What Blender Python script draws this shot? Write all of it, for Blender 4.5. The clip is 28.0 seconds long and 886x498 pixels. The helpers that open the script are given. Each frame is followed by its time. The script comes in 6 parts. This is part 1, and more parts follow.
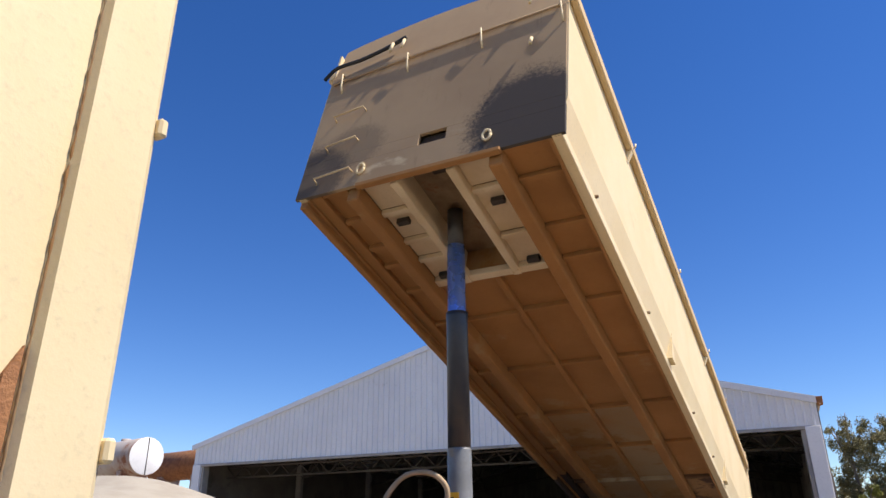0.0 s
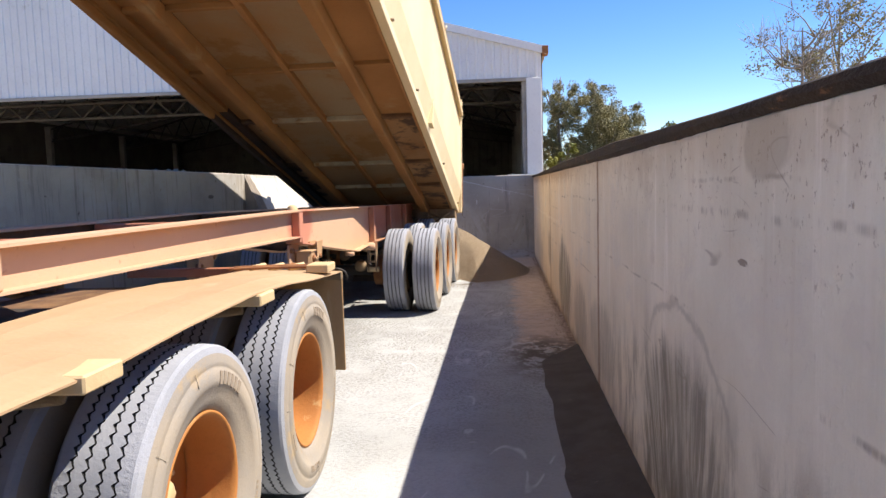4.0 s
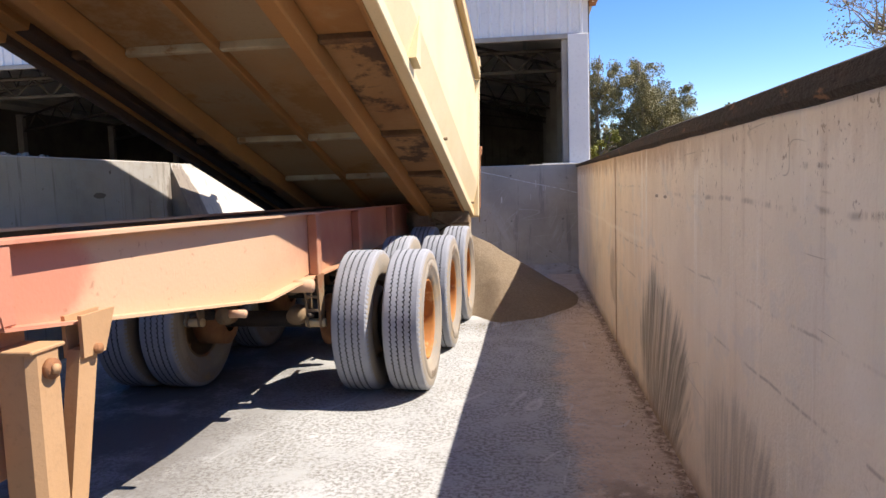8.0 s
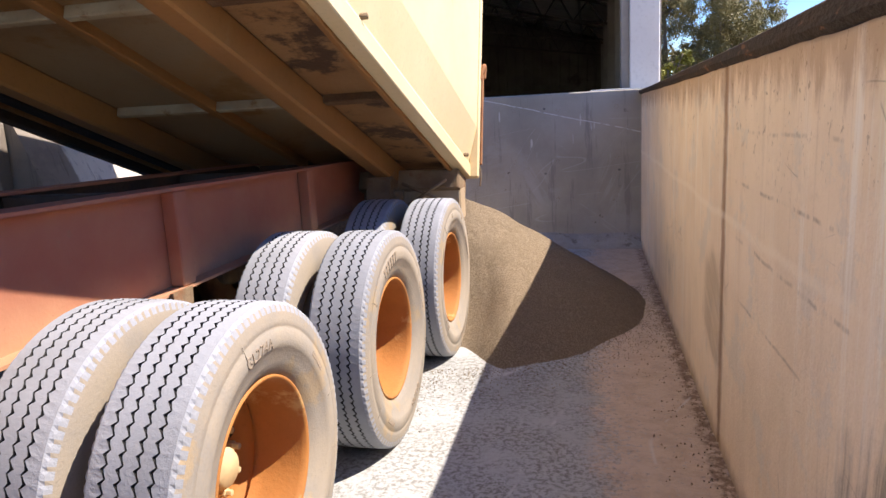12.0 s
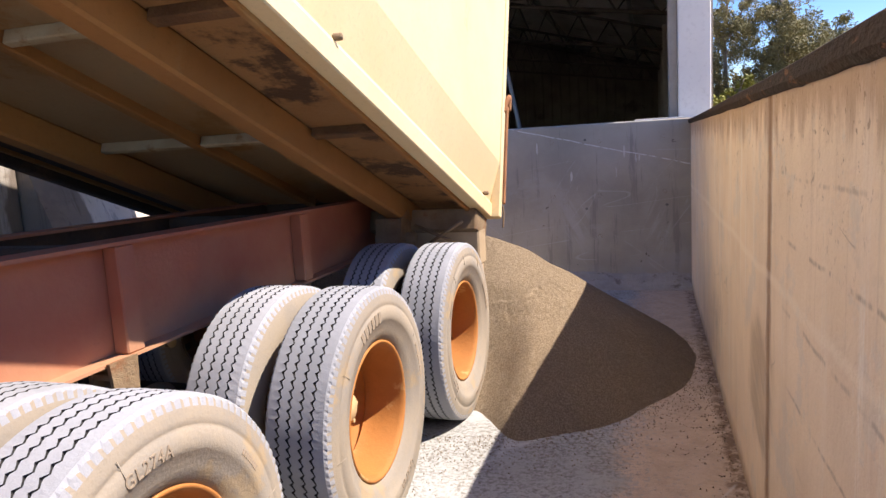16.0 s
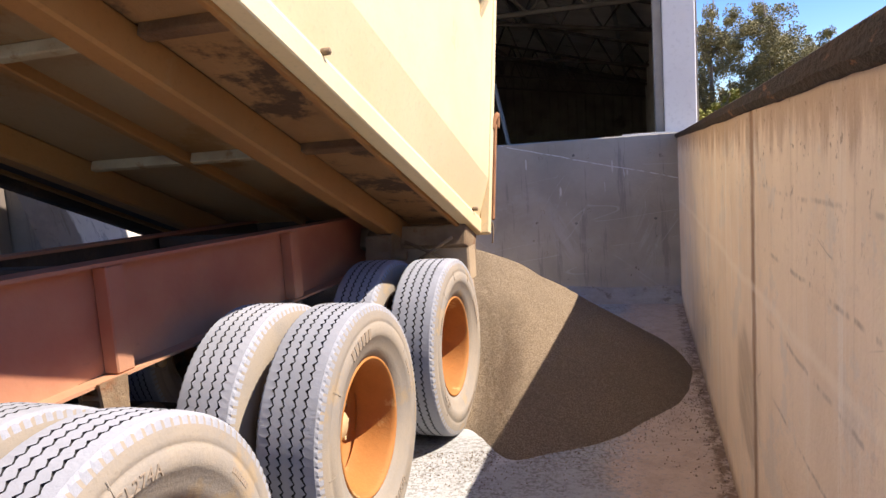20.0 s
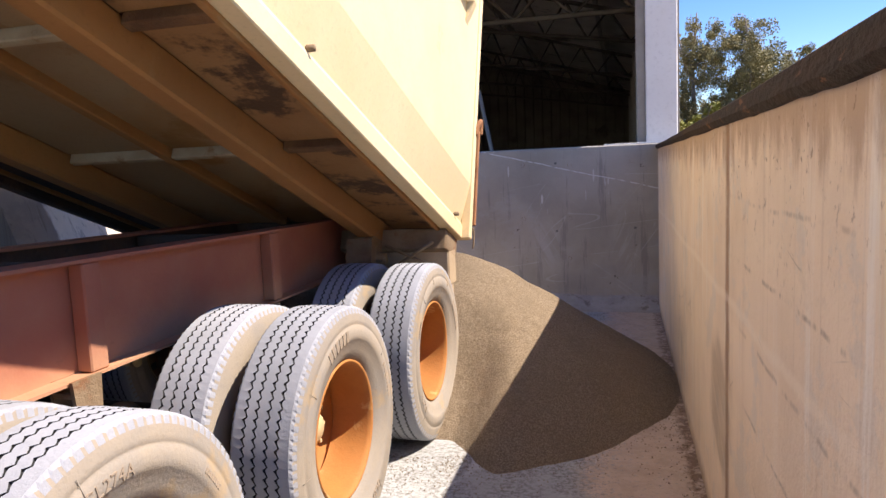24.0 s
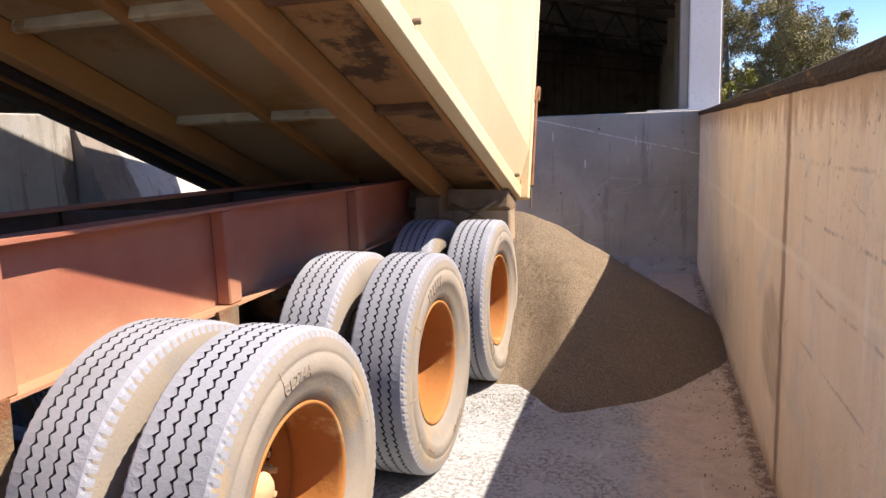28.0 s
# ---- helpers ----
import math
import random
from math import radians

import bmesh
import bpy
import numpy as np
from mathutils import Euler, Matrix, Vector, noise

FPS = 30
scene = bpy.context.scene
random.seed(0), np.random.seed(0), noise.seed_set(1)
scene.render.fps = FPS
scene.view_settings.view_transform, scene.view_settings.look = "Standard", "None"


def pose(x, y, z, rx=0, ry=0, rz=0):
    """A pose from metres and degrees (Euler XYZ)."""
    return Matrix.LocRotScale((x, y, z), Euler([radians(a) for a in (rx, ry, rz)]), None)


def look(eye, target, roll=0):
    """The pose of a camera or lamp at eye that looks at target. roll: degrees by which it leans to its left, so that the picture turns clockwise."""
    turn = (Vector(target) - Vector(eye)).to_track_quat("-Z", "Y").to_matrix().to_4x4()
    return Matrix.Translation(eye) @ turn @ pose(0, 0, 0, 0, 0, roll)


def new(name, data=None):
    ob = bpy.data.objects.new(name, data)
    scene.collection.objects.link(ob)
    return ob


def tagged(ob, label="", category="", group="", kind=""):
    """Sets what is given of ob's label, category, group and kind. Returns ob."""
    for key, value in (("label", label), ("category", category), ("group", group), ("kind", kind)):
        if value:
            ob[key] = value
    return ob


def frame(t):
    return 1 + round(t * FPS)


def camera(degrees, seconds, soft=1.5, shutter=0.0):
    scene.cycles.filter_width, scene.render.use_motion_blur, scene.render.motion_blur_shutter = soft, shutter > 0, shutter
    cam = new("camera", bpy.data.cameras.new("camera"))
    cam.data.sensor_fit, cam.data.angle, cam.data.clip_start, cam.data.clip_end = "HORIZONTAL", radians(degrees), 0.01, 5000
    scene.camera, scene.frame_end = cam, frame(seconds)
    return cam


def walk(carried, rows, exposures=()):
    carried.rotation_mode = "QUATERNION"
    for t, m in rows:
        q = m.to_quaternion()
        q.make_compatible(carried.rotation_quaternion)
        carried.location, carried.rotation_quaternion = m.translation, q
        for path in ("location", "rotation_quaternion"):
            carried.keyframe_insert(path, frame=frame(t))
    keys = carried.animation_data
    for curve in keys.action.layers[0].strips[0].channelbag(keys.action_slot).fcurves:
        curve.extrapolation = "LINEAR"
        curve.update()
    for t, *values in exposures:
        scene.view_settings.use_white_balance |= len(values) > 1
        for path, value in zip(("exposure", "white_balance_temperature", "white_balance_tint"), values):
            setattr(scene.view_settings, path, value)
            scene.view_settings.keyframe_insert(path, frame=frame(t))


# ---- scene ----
cam = camera(65.0, 28.0)
METRES, EYE, TILT, LEAN, TURN = 11.5, 1.6, 19.0, 0.0, 24.0
PATH = [
    (0, (0.152, 2.833, 1.656), (-0.63, 4.51, 2.416), -0.6),
    (0.5, (0.088, 3.135, 1.663), (-0.777, 4.816, 2.317), 1.1),
    (1, (-0.038, 3.559, 1.697), (-0.783, 5.371, 2.096), -2.8),
    (1.5, (0.029, 3.93, 1.642), (-0.629, 5.817, 1.731), -3.7),
    (2, (0.158, 4.309, 1.579), (-0.351, 6.225, 1.317), -3.3),
    (2.5, (0.19, 4.742, 1.565), (-0.14, 6.692, 1.267), -3.0),
    (3, (0.226, 5.178, 1.559), (-0.155, 7.115, 1.239), -3.3),
    (3.5, (0.224, 5.637, 1.593), (-0.213, 7.569, 1.314), -1.4),
    (4, (0.144, 6.12, 1.599), (-0.025, 8.105, 1.422), -1.6),
    (4.5, (0.116, 6.493, 1.602), (-0.034, 8.475, 1.378), -1.3),
    (6.5, (0.161, 8.447, 1.541), (-0.138, 10.397, 1.214), -0.2),
    (7, (0.07, 8.918, 1.608), (-0.092, 10.862, 1.166), -2.4),
    (7.5, (0.106, 9.453, 1.578), (-0.059, 11.423, 1.277), 0.8),
    (8, (0.074, 9.929, 1.577), (-0.176, 11.904, 1.386), -1.8),
    (8.5, (0.025, 10.341, 1.594), (-0.117, 12.323, 1.37), -1.7),
    (9, (0.051, 10.794, 1.614), (-0.315, 12.746, 1.381), -1.5),
    (9.5, (0.022, 11.27, 1.605), (-0.318, 13.222, 1.333), -3.0),
    (10, (0.054, 11.695, 1.596), (-0.155, 13.662, 1.303), -0.9),
    (10.5, (0.094, 12.087, 1.603), (-0.185, 14.047, 1.319), -1.6),
    (11, (0.142, 12.549, 1.603), (-0.013, 14.511, 1.248), -4.2),
    (11.5, (0.215, 12.866, 1.617), (-0.033, 14.816, 1.248), -2.5),
    (12, (0.282, 13.306, 1.601), (-0.133, 15.227, 1.232), -2.9),
    (12.5, (0.291, 13.585, 1.651), (-0.062, 15.523, 1.304), -4.7),
    (14.5, (0.457, 13.87, 1.63), (-0.01, 15.783, 1.284), -2.7),
    (15, (0.457, 13.878, 1.629), (-0.046, 15.779, 1.262), -2.7),
    (15.5, (0.452, 13.868, 1.632), (-0.086, 15.767, 1.308), -2.6),
    (16, (0.458, 13.847, 1.64), (-0.117, 15.741, 1.356), -3.3),
    (16.5, (0.463, 13.839, 1.64), (-0.124, 15.734, 1.391), -3.8),
    (17, (0.465, 13.844, 1.648), (-0.107, 15.749, 1.435), -3.3),
    (17.5, (0.464, 13.831, 1.644), (-0.092, 15.739, 1.416), -3.1),
    (18, (0.473, 13.831, 1.644), (-0.076, 15.739, 1.402), -3.2),
    (18.5, (0.475, 13.831, 1.644), (-0.07, 15.741, 1.403), -3.1),
    (19, (0.478, 13.824, 1.644), (-0.07, 15.734, 1.413), -3.9),
    (19.5, (0.481, 13.83, 1.641), (-0.075, 15.737, 1.41), -4.0),
    (20, (0.477, 13.828, 1.641), (-0.075, 15.736, 1.402), -3.9),
    (20.5, (0.477, 13.836, 1.639), (-0.079, 15.741, 1.391), -4.1),
    (22.5, (0.48, 13.824, 1.642), (-0.048, 15.74, 1.416), -3.5),
    (23, (0.488, 13.82, 1.641), (-0.012, 15.742, 1.403), -3.3),
    (23.5, (0.487, 13.815, 1.641), (-0.015, 15.737, 1.407), -2.8),
    (24, (0.489, 13.818, 1.641), (-0.012, 15.741, 1.413), -2.5),
    (24.5, (0.486, 13.814, 1.645), (-0.078, 15.721, 1.432), -2.5),
    (25, (0.477, 13.794, 1.654), (-0.145, 15.685, 1.459), -1.4),
    (25.5, (0.436, 13.69, 1.686), (-0.235, 15.567, 1.518), -0.4),
    (26, (0.424, 13.518, 1.75), (-0.433, 15.317, 1.593), -1.2),
    (26.5, (0.383, 13.482, 1.751), (-0.753, 15.123, 1.619), -1.3),
    (27, (0.379, 13.561, 1.72), (-0.609, 15.296, 1.608), -1.5),
    (27.5, (0.331, 13.523, 1.649), (-0.372, 15.388, 1.483), -0.7),
    (28, (0.298, 13.364, 1.635), (-0.261, 15.257, 1.315), -2.1),
]
walk(cam, [(t, look(eye, target, roll)) for t, eye, target, roll in PATH],
     exposures=[(0, 0.55, 6500, 13), (0.7, 0.66, 6500, 13), (1.5, 0.93, 6500, 12), (2.2, 0.97, 6550, 12), (3, 1.02, 6600, 12), (8, 1.05, 6600, 14), (12, 1.18, 6650, 16), (17, 1.15, 6800, 17), (28, 1.15, 6800, 17)])

# ---- world, sun ----
SUN_DIR = Vector((0.69, 0.15, 1.0)).normalized()
world = bpy.data.worlds.new("sky")
scene.world = world
world.use_nodes = True
wn = world.node_tree
sky = wn.nodes.new("ShaderNodeTexSky")
sky.sky_type, sky.sun_disc = "NISHITA", False
sky.sun_elevation = math.asin(SUN_DIR.z)
sky.sun_rotation = math.atan2(SUN_DIR.x, SUN_DIR.y)
sky.altitude = 1200
sky.air_density, sky.dust_density, sky.ozone_density = 1.0, 0.0, 3.0
wn.nodes["Background"].inputs["Strength"].default_value = 0.108
tint = wn.nodes.new("ShaderNodeHueSaturation")
tint.inputs["Saturation"].default_value = 1.29
tint.inputs["Hue"].default_value = 0.512
wn.links.new(sky.outputs[0], tint.inputs["Color"])
wn.links.new(tint.outputs[0], wn.nodes["Background"].inputs[0])
sun = new("sun", bpy.data.lights.new("sun", "SUN"))
sun.data.energy, sun.data.angle, sun.data.color = 4.6, radians(0.53), (1.0, 0.94, 0.84)
sun.matrix_basis = look(SUN_DIR * 60, (0, 0, 0))


# ---- materials ----
def mat(name, base, other=None, rough=0.8, metal=0.0, scale=3.0, fine=60.0, bump=0.15, stain=None, stain_scale=0.8,
        stain_at=0.56, stretch=(1, 1, 1), vary=0.0, spec=0.4):
    """Base colour mottled towards other at two scales, with stains of their own outline and fine relief."""
    m = bpy.data.materials.new(name)
    m.use_nodes = True
    nt = m.node_tree
    N, L = nt.nodes, nt.links
    bsdf = N["Principled BSDF"]
    bsdf.inputs["Metallic"].default_value = metal
    bsdf.inputs["Specular IOR Level"].default_value = spec
    tc = N.new("ShaderNodeTexCoord")
    mp = N.new("ShaderNodeMapping")
    mp.inputs["Scale"].default_value = stretch
    L.new(tc.outputs["Object"], mp.inputs[0])

    def noise_at(s, detail=5.0, r=0.6):
        n = N.new("ShaderNodeTexNoise")
        n.inputs["Scale"].default_value, n.inputs["Detail"].default_value, n.inputs["Roughness"].default_value = s, detail, r
        L.new(mp.outputs[0], n.inputs["Vector"])
        return n.outputs["Fac"]

    def ramp(fac, a, b):
        r = N.new("ShaderNodeMapRange")
        r.interpolation_type = "SMOOTHSTEP"
        r.inputs[1].default_value, r.inputs[2].default_value = a, b
        L.new(fac, r.inputs[0])
        return r.outputs[0]

    def mix(fac, a, b):
        x = N.new("ShaderNodeMix")
        x.data_type = "RGBA"
        L.new(fac, x.inputs["Factor"])
        for sock, v in ((x.inputs["A"], a), (x.inputs["B"], b)):
            if isinstance(v, tuple):
                sock.default_value = (*v, 1)
            else:
                L.new(v, sock)
        return x.outputs["Result"]

    other = other or tuple(c * 0.75 for c in base)
    big = noise_at(scale)
    col = mix(ramp(big, 0.35, 0.7), base, other)
    small = noise_at(fine, 3.0, 0.7)
    dim = tuple(c * 0.8 for c in base)
    col = mix(ramp(small, 0.5, 0.85), col, dim)
    if stain:
        col = mix(ramp(noise_at(stain_scale, 7.0, 0.68), stain_at, stain_at + 0.1), col, stain)
    if vary:
        oi = N.new("ShaderNodeObjectInfo")
        hs = N.new("ShaderNodeHueSaturation")
        L.new(col, hs.inputs["Color"])
        vr = N.new("ShaderNodeMapRange")
        vr.inputs[3].default_value, vr.inputs[4].default_value = 1 - vary, 1 + vary
        L.new(oi.outputs["Random"], vr.inputs[0])
        L.new(vr.outputs[0], hs.inputs["Value"])
        col = hs.outputs["Color"]
    L.new(col, bsdf.inputs["Base Color"])
    rr = N.new("ShaderNodeMapRange")
    rr.inputs[3].default_value, rr.inputs[4].default_value = max(0.05, rough - 0.12), min(1.0, rough + 0.12)
    L.new(big, rr.inputs[0])
    L.new(rr.outputs[0], bsdf.inputs["Roughness"])
    if bump:
        b = N.new("ShaderNodeBump")
        b.inputs["Strength"].default_value, b.inputs["Distance"].default_value = bump, 0.02
        L.new(small, b.inputs["Height"])
        L.new(b.outputs[0], bsdf.inputs["Normal"])
    return m


CREAM = mat("cream_paint", (0.74, 0.60, 0.36), (0.70, 0.55, 0.31), 0.62, scale=1.2, fine=40, bump=0.05, stain=(0.60, 0.44, 0.22), stain_scale=1.4, stain_at=0.64)
CREAM_DUST = mat("dusty_cream_paint", (0.62, 0.46, 0.25), (0.55, 0.39, 0.20), 0.8, scale=1.6, fine=50, bump=0.1, stain=(0.42, 0.25, 0.10), stain_scale=2.2, stain_at=0.62)
UNDER = mat("ochre_underside_paint", (0.36, 0.170, 0.052), (0.29, 0.135, 0.042), 0.85, scale=1.0, fine=30, bump=0.12, stain=(0.36, 0.21, 0.085), stain_scale=0.9, stain_at=0.58)
WELL = mat("pale_cream_well_paint", (0.66, 0.53, 0.35), (0.56, 0.42, 0.25), 0.8, scale=1.6, fine=40, bump=0.12, stain=(0.42, 0.22, 0.075), stain_scale=1.8, stain_at=0.60)
RIB = mat("worn_pale_rib_paint", (0.46, 0.36, 0.22), (0.38, 0.27, 0.15), 0.85, scale=4, fine=50, bump=0.15, stain=(0.30, 0.17, 0.07), stain_scale=5, stain_at=0.56)
UNDER_PALE = mat("dusty_grey_underside", (0.33, 0.225, 0.12), (0.34, 0.175, 0.062), 0.85, scale=1.0, fine=40, bump=0.12, stain=(0.28, 0.135, 0.04), stain_scale=1.1, stain_at=0.50)
UNDER_PEEL = mat("peeling_ochre_paint", (0.33, 0.185, 0.075), (0.27, 0.135, 0.05), 0.85, scale=1.5, fine=40, bump=0.25, stain=(0.085, 0.046, 0.024), stain_scale=2.4, stain_at=0.50)
RED = mat("faded_red_chassis_paint", (0.36, 0.125, 0.070), (0.40, 0.175, 0.095), 0.7, scale=0.9, fine=45, bump=0.08, stain=(0.46, 0.235, 0.125), stain_scale=1.0, stain_at=0.60)
FLAP = mat("dusty_tan_rubber", (0.46, 0.29, 0.14), (0.37, 0.215, 0.095), 0.85, scale=1.6, fine=50, bump=0.2, stain=(0.50, 0.37, 0.22), stain_scale=1.8, stain_at=0.55, stretch=(1.5, 1, 0.5))
RED_DUST = mat("dusty_salmon_chassis_paint", (0.54, 0.33, 0.20), (0.49, 0.27, 0.155), 0.75, scale=1.0, fine=45, bump=0.08, stain=(0.64, 0.45, 0.26), stain_scale=1.8, stain_at=0.56)
FENDER = mat("sandy_salmon_paint", (0.47, 0.285, 0.145), (0.41, 0.24, 0.115), 0.7, scale=1.5, fine=40, bump=0.1, stain=(0.38, 0.19, 0.08), stain_scale=2.2, stain_at=0.60)
RAIL = mat("dusty_grey_tan_steel", (0.43, 0.325, 0.205), (0.34, 0.245, 0.145), 0.85, scale=3, fine=50, bump=0.25, stain=(0.17, 0.11, 0.065), stain_scale=3.0, stain_at=0.60)
DIRTY = mat("dirt_caked_steel", (0.27, 0.19, 0.11), (0.18, 0.115, 0.062), 0.9, scale=4, fine=60, bump=0.4, stain=(0.22, 0.095, 0.04), stain_scale=3, stain_at=0.55)
RUST = mat("rusty_steel", (0.33, 0.15, 0.06), (0.22, 0.09, 0.04), 0.85, scale=6, fine=60, bump=0.3)
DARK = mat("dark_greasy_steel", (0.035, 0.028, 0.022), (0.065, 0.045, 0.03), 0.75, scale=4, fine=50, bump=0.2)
TREAD = mat("dusty_grey_tyre_rubber", (0.345, 0.355, 0.385), (0.275, 0.285, 0.305), 0.95, scale=3, fine=90, bump=0.2, stain=(0.36, 0.35, 0.34), stain_scale=4, stain_at=0.62, vary=0.06)
SIDEWALL = mat("dusty_tyre_sidewall", (0.345, 0.29, 0.22), (0.265, 0.242, 0.212), 0.95, scale=3, fine=90, bump=0.15, stain=(0.36, 0.275, 0.175), stain_scale=3, stain_at=0.55, vary=0.06)
LETTERS = mat("scuffed_raised_letters", (0.29, 0.23, 0.165), (0.34, 0.27, 0.20), 0.9, bump=0.1)
GROOVE = mat("dark_tyre_groove", (0.022, 0.022, 0.022), (0.035, 0.033, 0.03), 0.95, bump=0)
RIM = mat("orange_wheel_paint", (0.45, 0.185, 0.045), (0.38, 0.15, 0.038), 0.75, scale=3, fine=50, bump=0.12, stain=(0.55, 0.34, 0.14), stain_scale=4, stain_at=0.56)
RAM = mat("black_oily_ram", (0.035, 0.036, 0.04), (0.055, 0.05, 0.045), 0.42, scale=5, fine=40, bump=0.03, spec=0.5)
RAM_GREY = mat("grey_painted_ram", (0.19, 0.195, 0.195), (0.14, 0.14, 0.135), 0.5, scale=5, fine=40, bump=0.05, stain=(0.26, 0.20, 0.13), stain_scale=4, stain_at=0.58)
# near-black steel tone: shade under the trailer put into the colour
SHADED = mat("dark_underside_shade", (0.055, 0.034, 0.022), (0.085, 0.05, 0.03), 0.95, scale=4, fine=40, bump=0.4, stain=(0.14, 0.075, 0.035), stain_scale=2, stain_at=0.60)
OLD_RUST = mat("dark_flaking_rust", (0.12, 0.062, 0.030), (0.21, 0.115, 0.052), 0.9, scale=6, fine=50, bump=0.4)
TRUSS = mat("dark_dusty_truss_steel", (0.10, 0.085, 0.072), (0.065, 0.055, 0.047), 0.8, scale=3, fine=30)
# blue of the reflected sky is put into the rod's base colour
CHROME = mat("sky_reflection_steel_rod", (0.22, 0.36, 0.78), (0.18, 0.30, 0.70), 0.28, 0.6, bump=0)
CONC_GREY = mat("grey_concrete_panel", (0.255, 0.245, 0.225), (0.18, 0.172, 0.158), 0.9, scale=1.8, fine=60, bump=0.3, stain=(0.14, 0.13, 0.115), stain_scale=1.6, stain_at=0.56, stretch=(1.5, 1.5, 0.5), vary=0.08)
CAP = mat("black_belt_capping", (0.026, 0.018, 0.014), (0.048, 0.03, 0.02), 0.85, scale=7, fine=40, bump=0.6, stain=(0.20, 0.10, 0.048), stain_scale=13, stain_at=0.58, stretch=(1, 0.45, 1.4))
FINES = mat("dark_damp_fines", (0.115, 0.095, 0.075), (0.085, 0.07, 0.055), 0.95, scale=4, fine=120, bump=0.6, stain=(0.22, 0.185, 0.145), stain_scale=30, stain_at=0.62)
FILLET = mat("dusty_rough_concrete", (0.46, 0.415, 0.35), (0.36, 0.32, 0.265), 0.95, scale=5, fine=40, bump=0.6, stain=(0.24, 0.20, 0.155), stain_scale=6, stain_at=0.56)
GRAIN_PALE = mat("pale_grain_heap", (0.42, 0.37, 0.29), (0.36, 0.31, 0.24), 0.95, scale=2, fine=60, bump=0.4)
WHITE = mat("white_corrugated_steel", (0.76, 0.76, 0.755), (0.70, 0.70, 0.70), 0.5, scale=0.7, fine=20, bump=0.02, stain=(0.50, 0.47, 0.43), stain_scale=0.7, stain_at=0.66)
# lining colour lowered to deepen the shade inside the shed
SHED_IN = mat("shaded_dusty_shed_lining", (0.17, 0.148, 0.122), (0.115, 0.098, 0.082), 0.85, scale=1, fine=20, stain=(0.085, 0.072, 0.06), stain_scale=0.8, stain_at=0.58)
ROOF = mat("dusty_grey_roof_sheet", (0.66, 0.615, 0.55), (0.55, 0.51, 0.455), 0.75, scale=0.8, fine=20, stain=(0.24, 0.21, 0.18), stain_scale=0.7, stain_at=0.58)
# floor dust coloured darker than the yard to stand in for interior shade
SHED_FLOOR = mat("shaded_shed_floor_dust", (0.24, 0.205, 0.165), (0.18, 0.15, 0.12), 0.95, scale=0.6, fine=20, bump=0.3)
SHED_STEEL = mat("grey_shed_steel", (0.36, 0.335, 0.30), (0.27, 0.25, 0.225), 0.7, scale=2, fine=30)
DIRT = mat("dry_yard_ground", (0.36, 0.28, 0.19), (0.30, 0.24, 0.15), 0.95, scale=0.3, fine=8, bump=0.3, stain=(0.22, 0.21, 0.10), stain_scale=0.15, stain_at=0.55)
BARK = mat("pale_gum_bark", (0.33, 0.28, 0.22), (0.20, 0.16, 0.12), 0.9, scale=3, fine=30, bump=0.3)
LEAF = mat("gum_leaves", (0.225, 0.205, 0.085), (0.275, 0.225, 0.088), 0.6, scale=0.9, fine=8, bump=0, stain=(0.23, 0.17, 0.055), stain_scale=0.5, stain_at=0.60)
LEAF_LIGHT = mat("yellow_green_leaves", (0.24, 0.235, 0.04), (0.15, 0.165, 0.04), 0.6, scale=0.5, fine=6, bump=0)
HOSE = mat("dusty_rubber_hose", (0.46, 0.33, 0.195), (0.36, 0.25, 0.145), 0.85, scale=5, fine=60)
YELLOW = mat("yellow_warning_sticker", (0.75, 0.42, 0.02), (0.70, 0.38, 0.02), 0.6, bump=0)
INK = mat("dark_print", (0.03, 0.03, 0.03), bump=0)
COIL_RED = mat("red_coil_hose", (0.40, 0.10, 0.08), (0.30, 0.10, 0.08), 0.6)
COIL_GREY = mat("grey_coil_hose", (0.33, 0.30, 0.28), (0.25, 0.22, 0.2), 0.6)
TANKWHITE = mat("white_tank_paint", (0.78, 0.78, 0.77), (0.72, 0.71, 0.69), 0.6, scale=1, fine=10, bump=0)
TANKRUST = mat("rust_streaked_tank_paint", (0.45, 0.40, 0.36), (0.36, 0.24, 0.17), 0.8, scale=0.5, fine=8, stain=(0.25, 0.10, 0.05), stain_scale=0.6, stain_at=0.5)



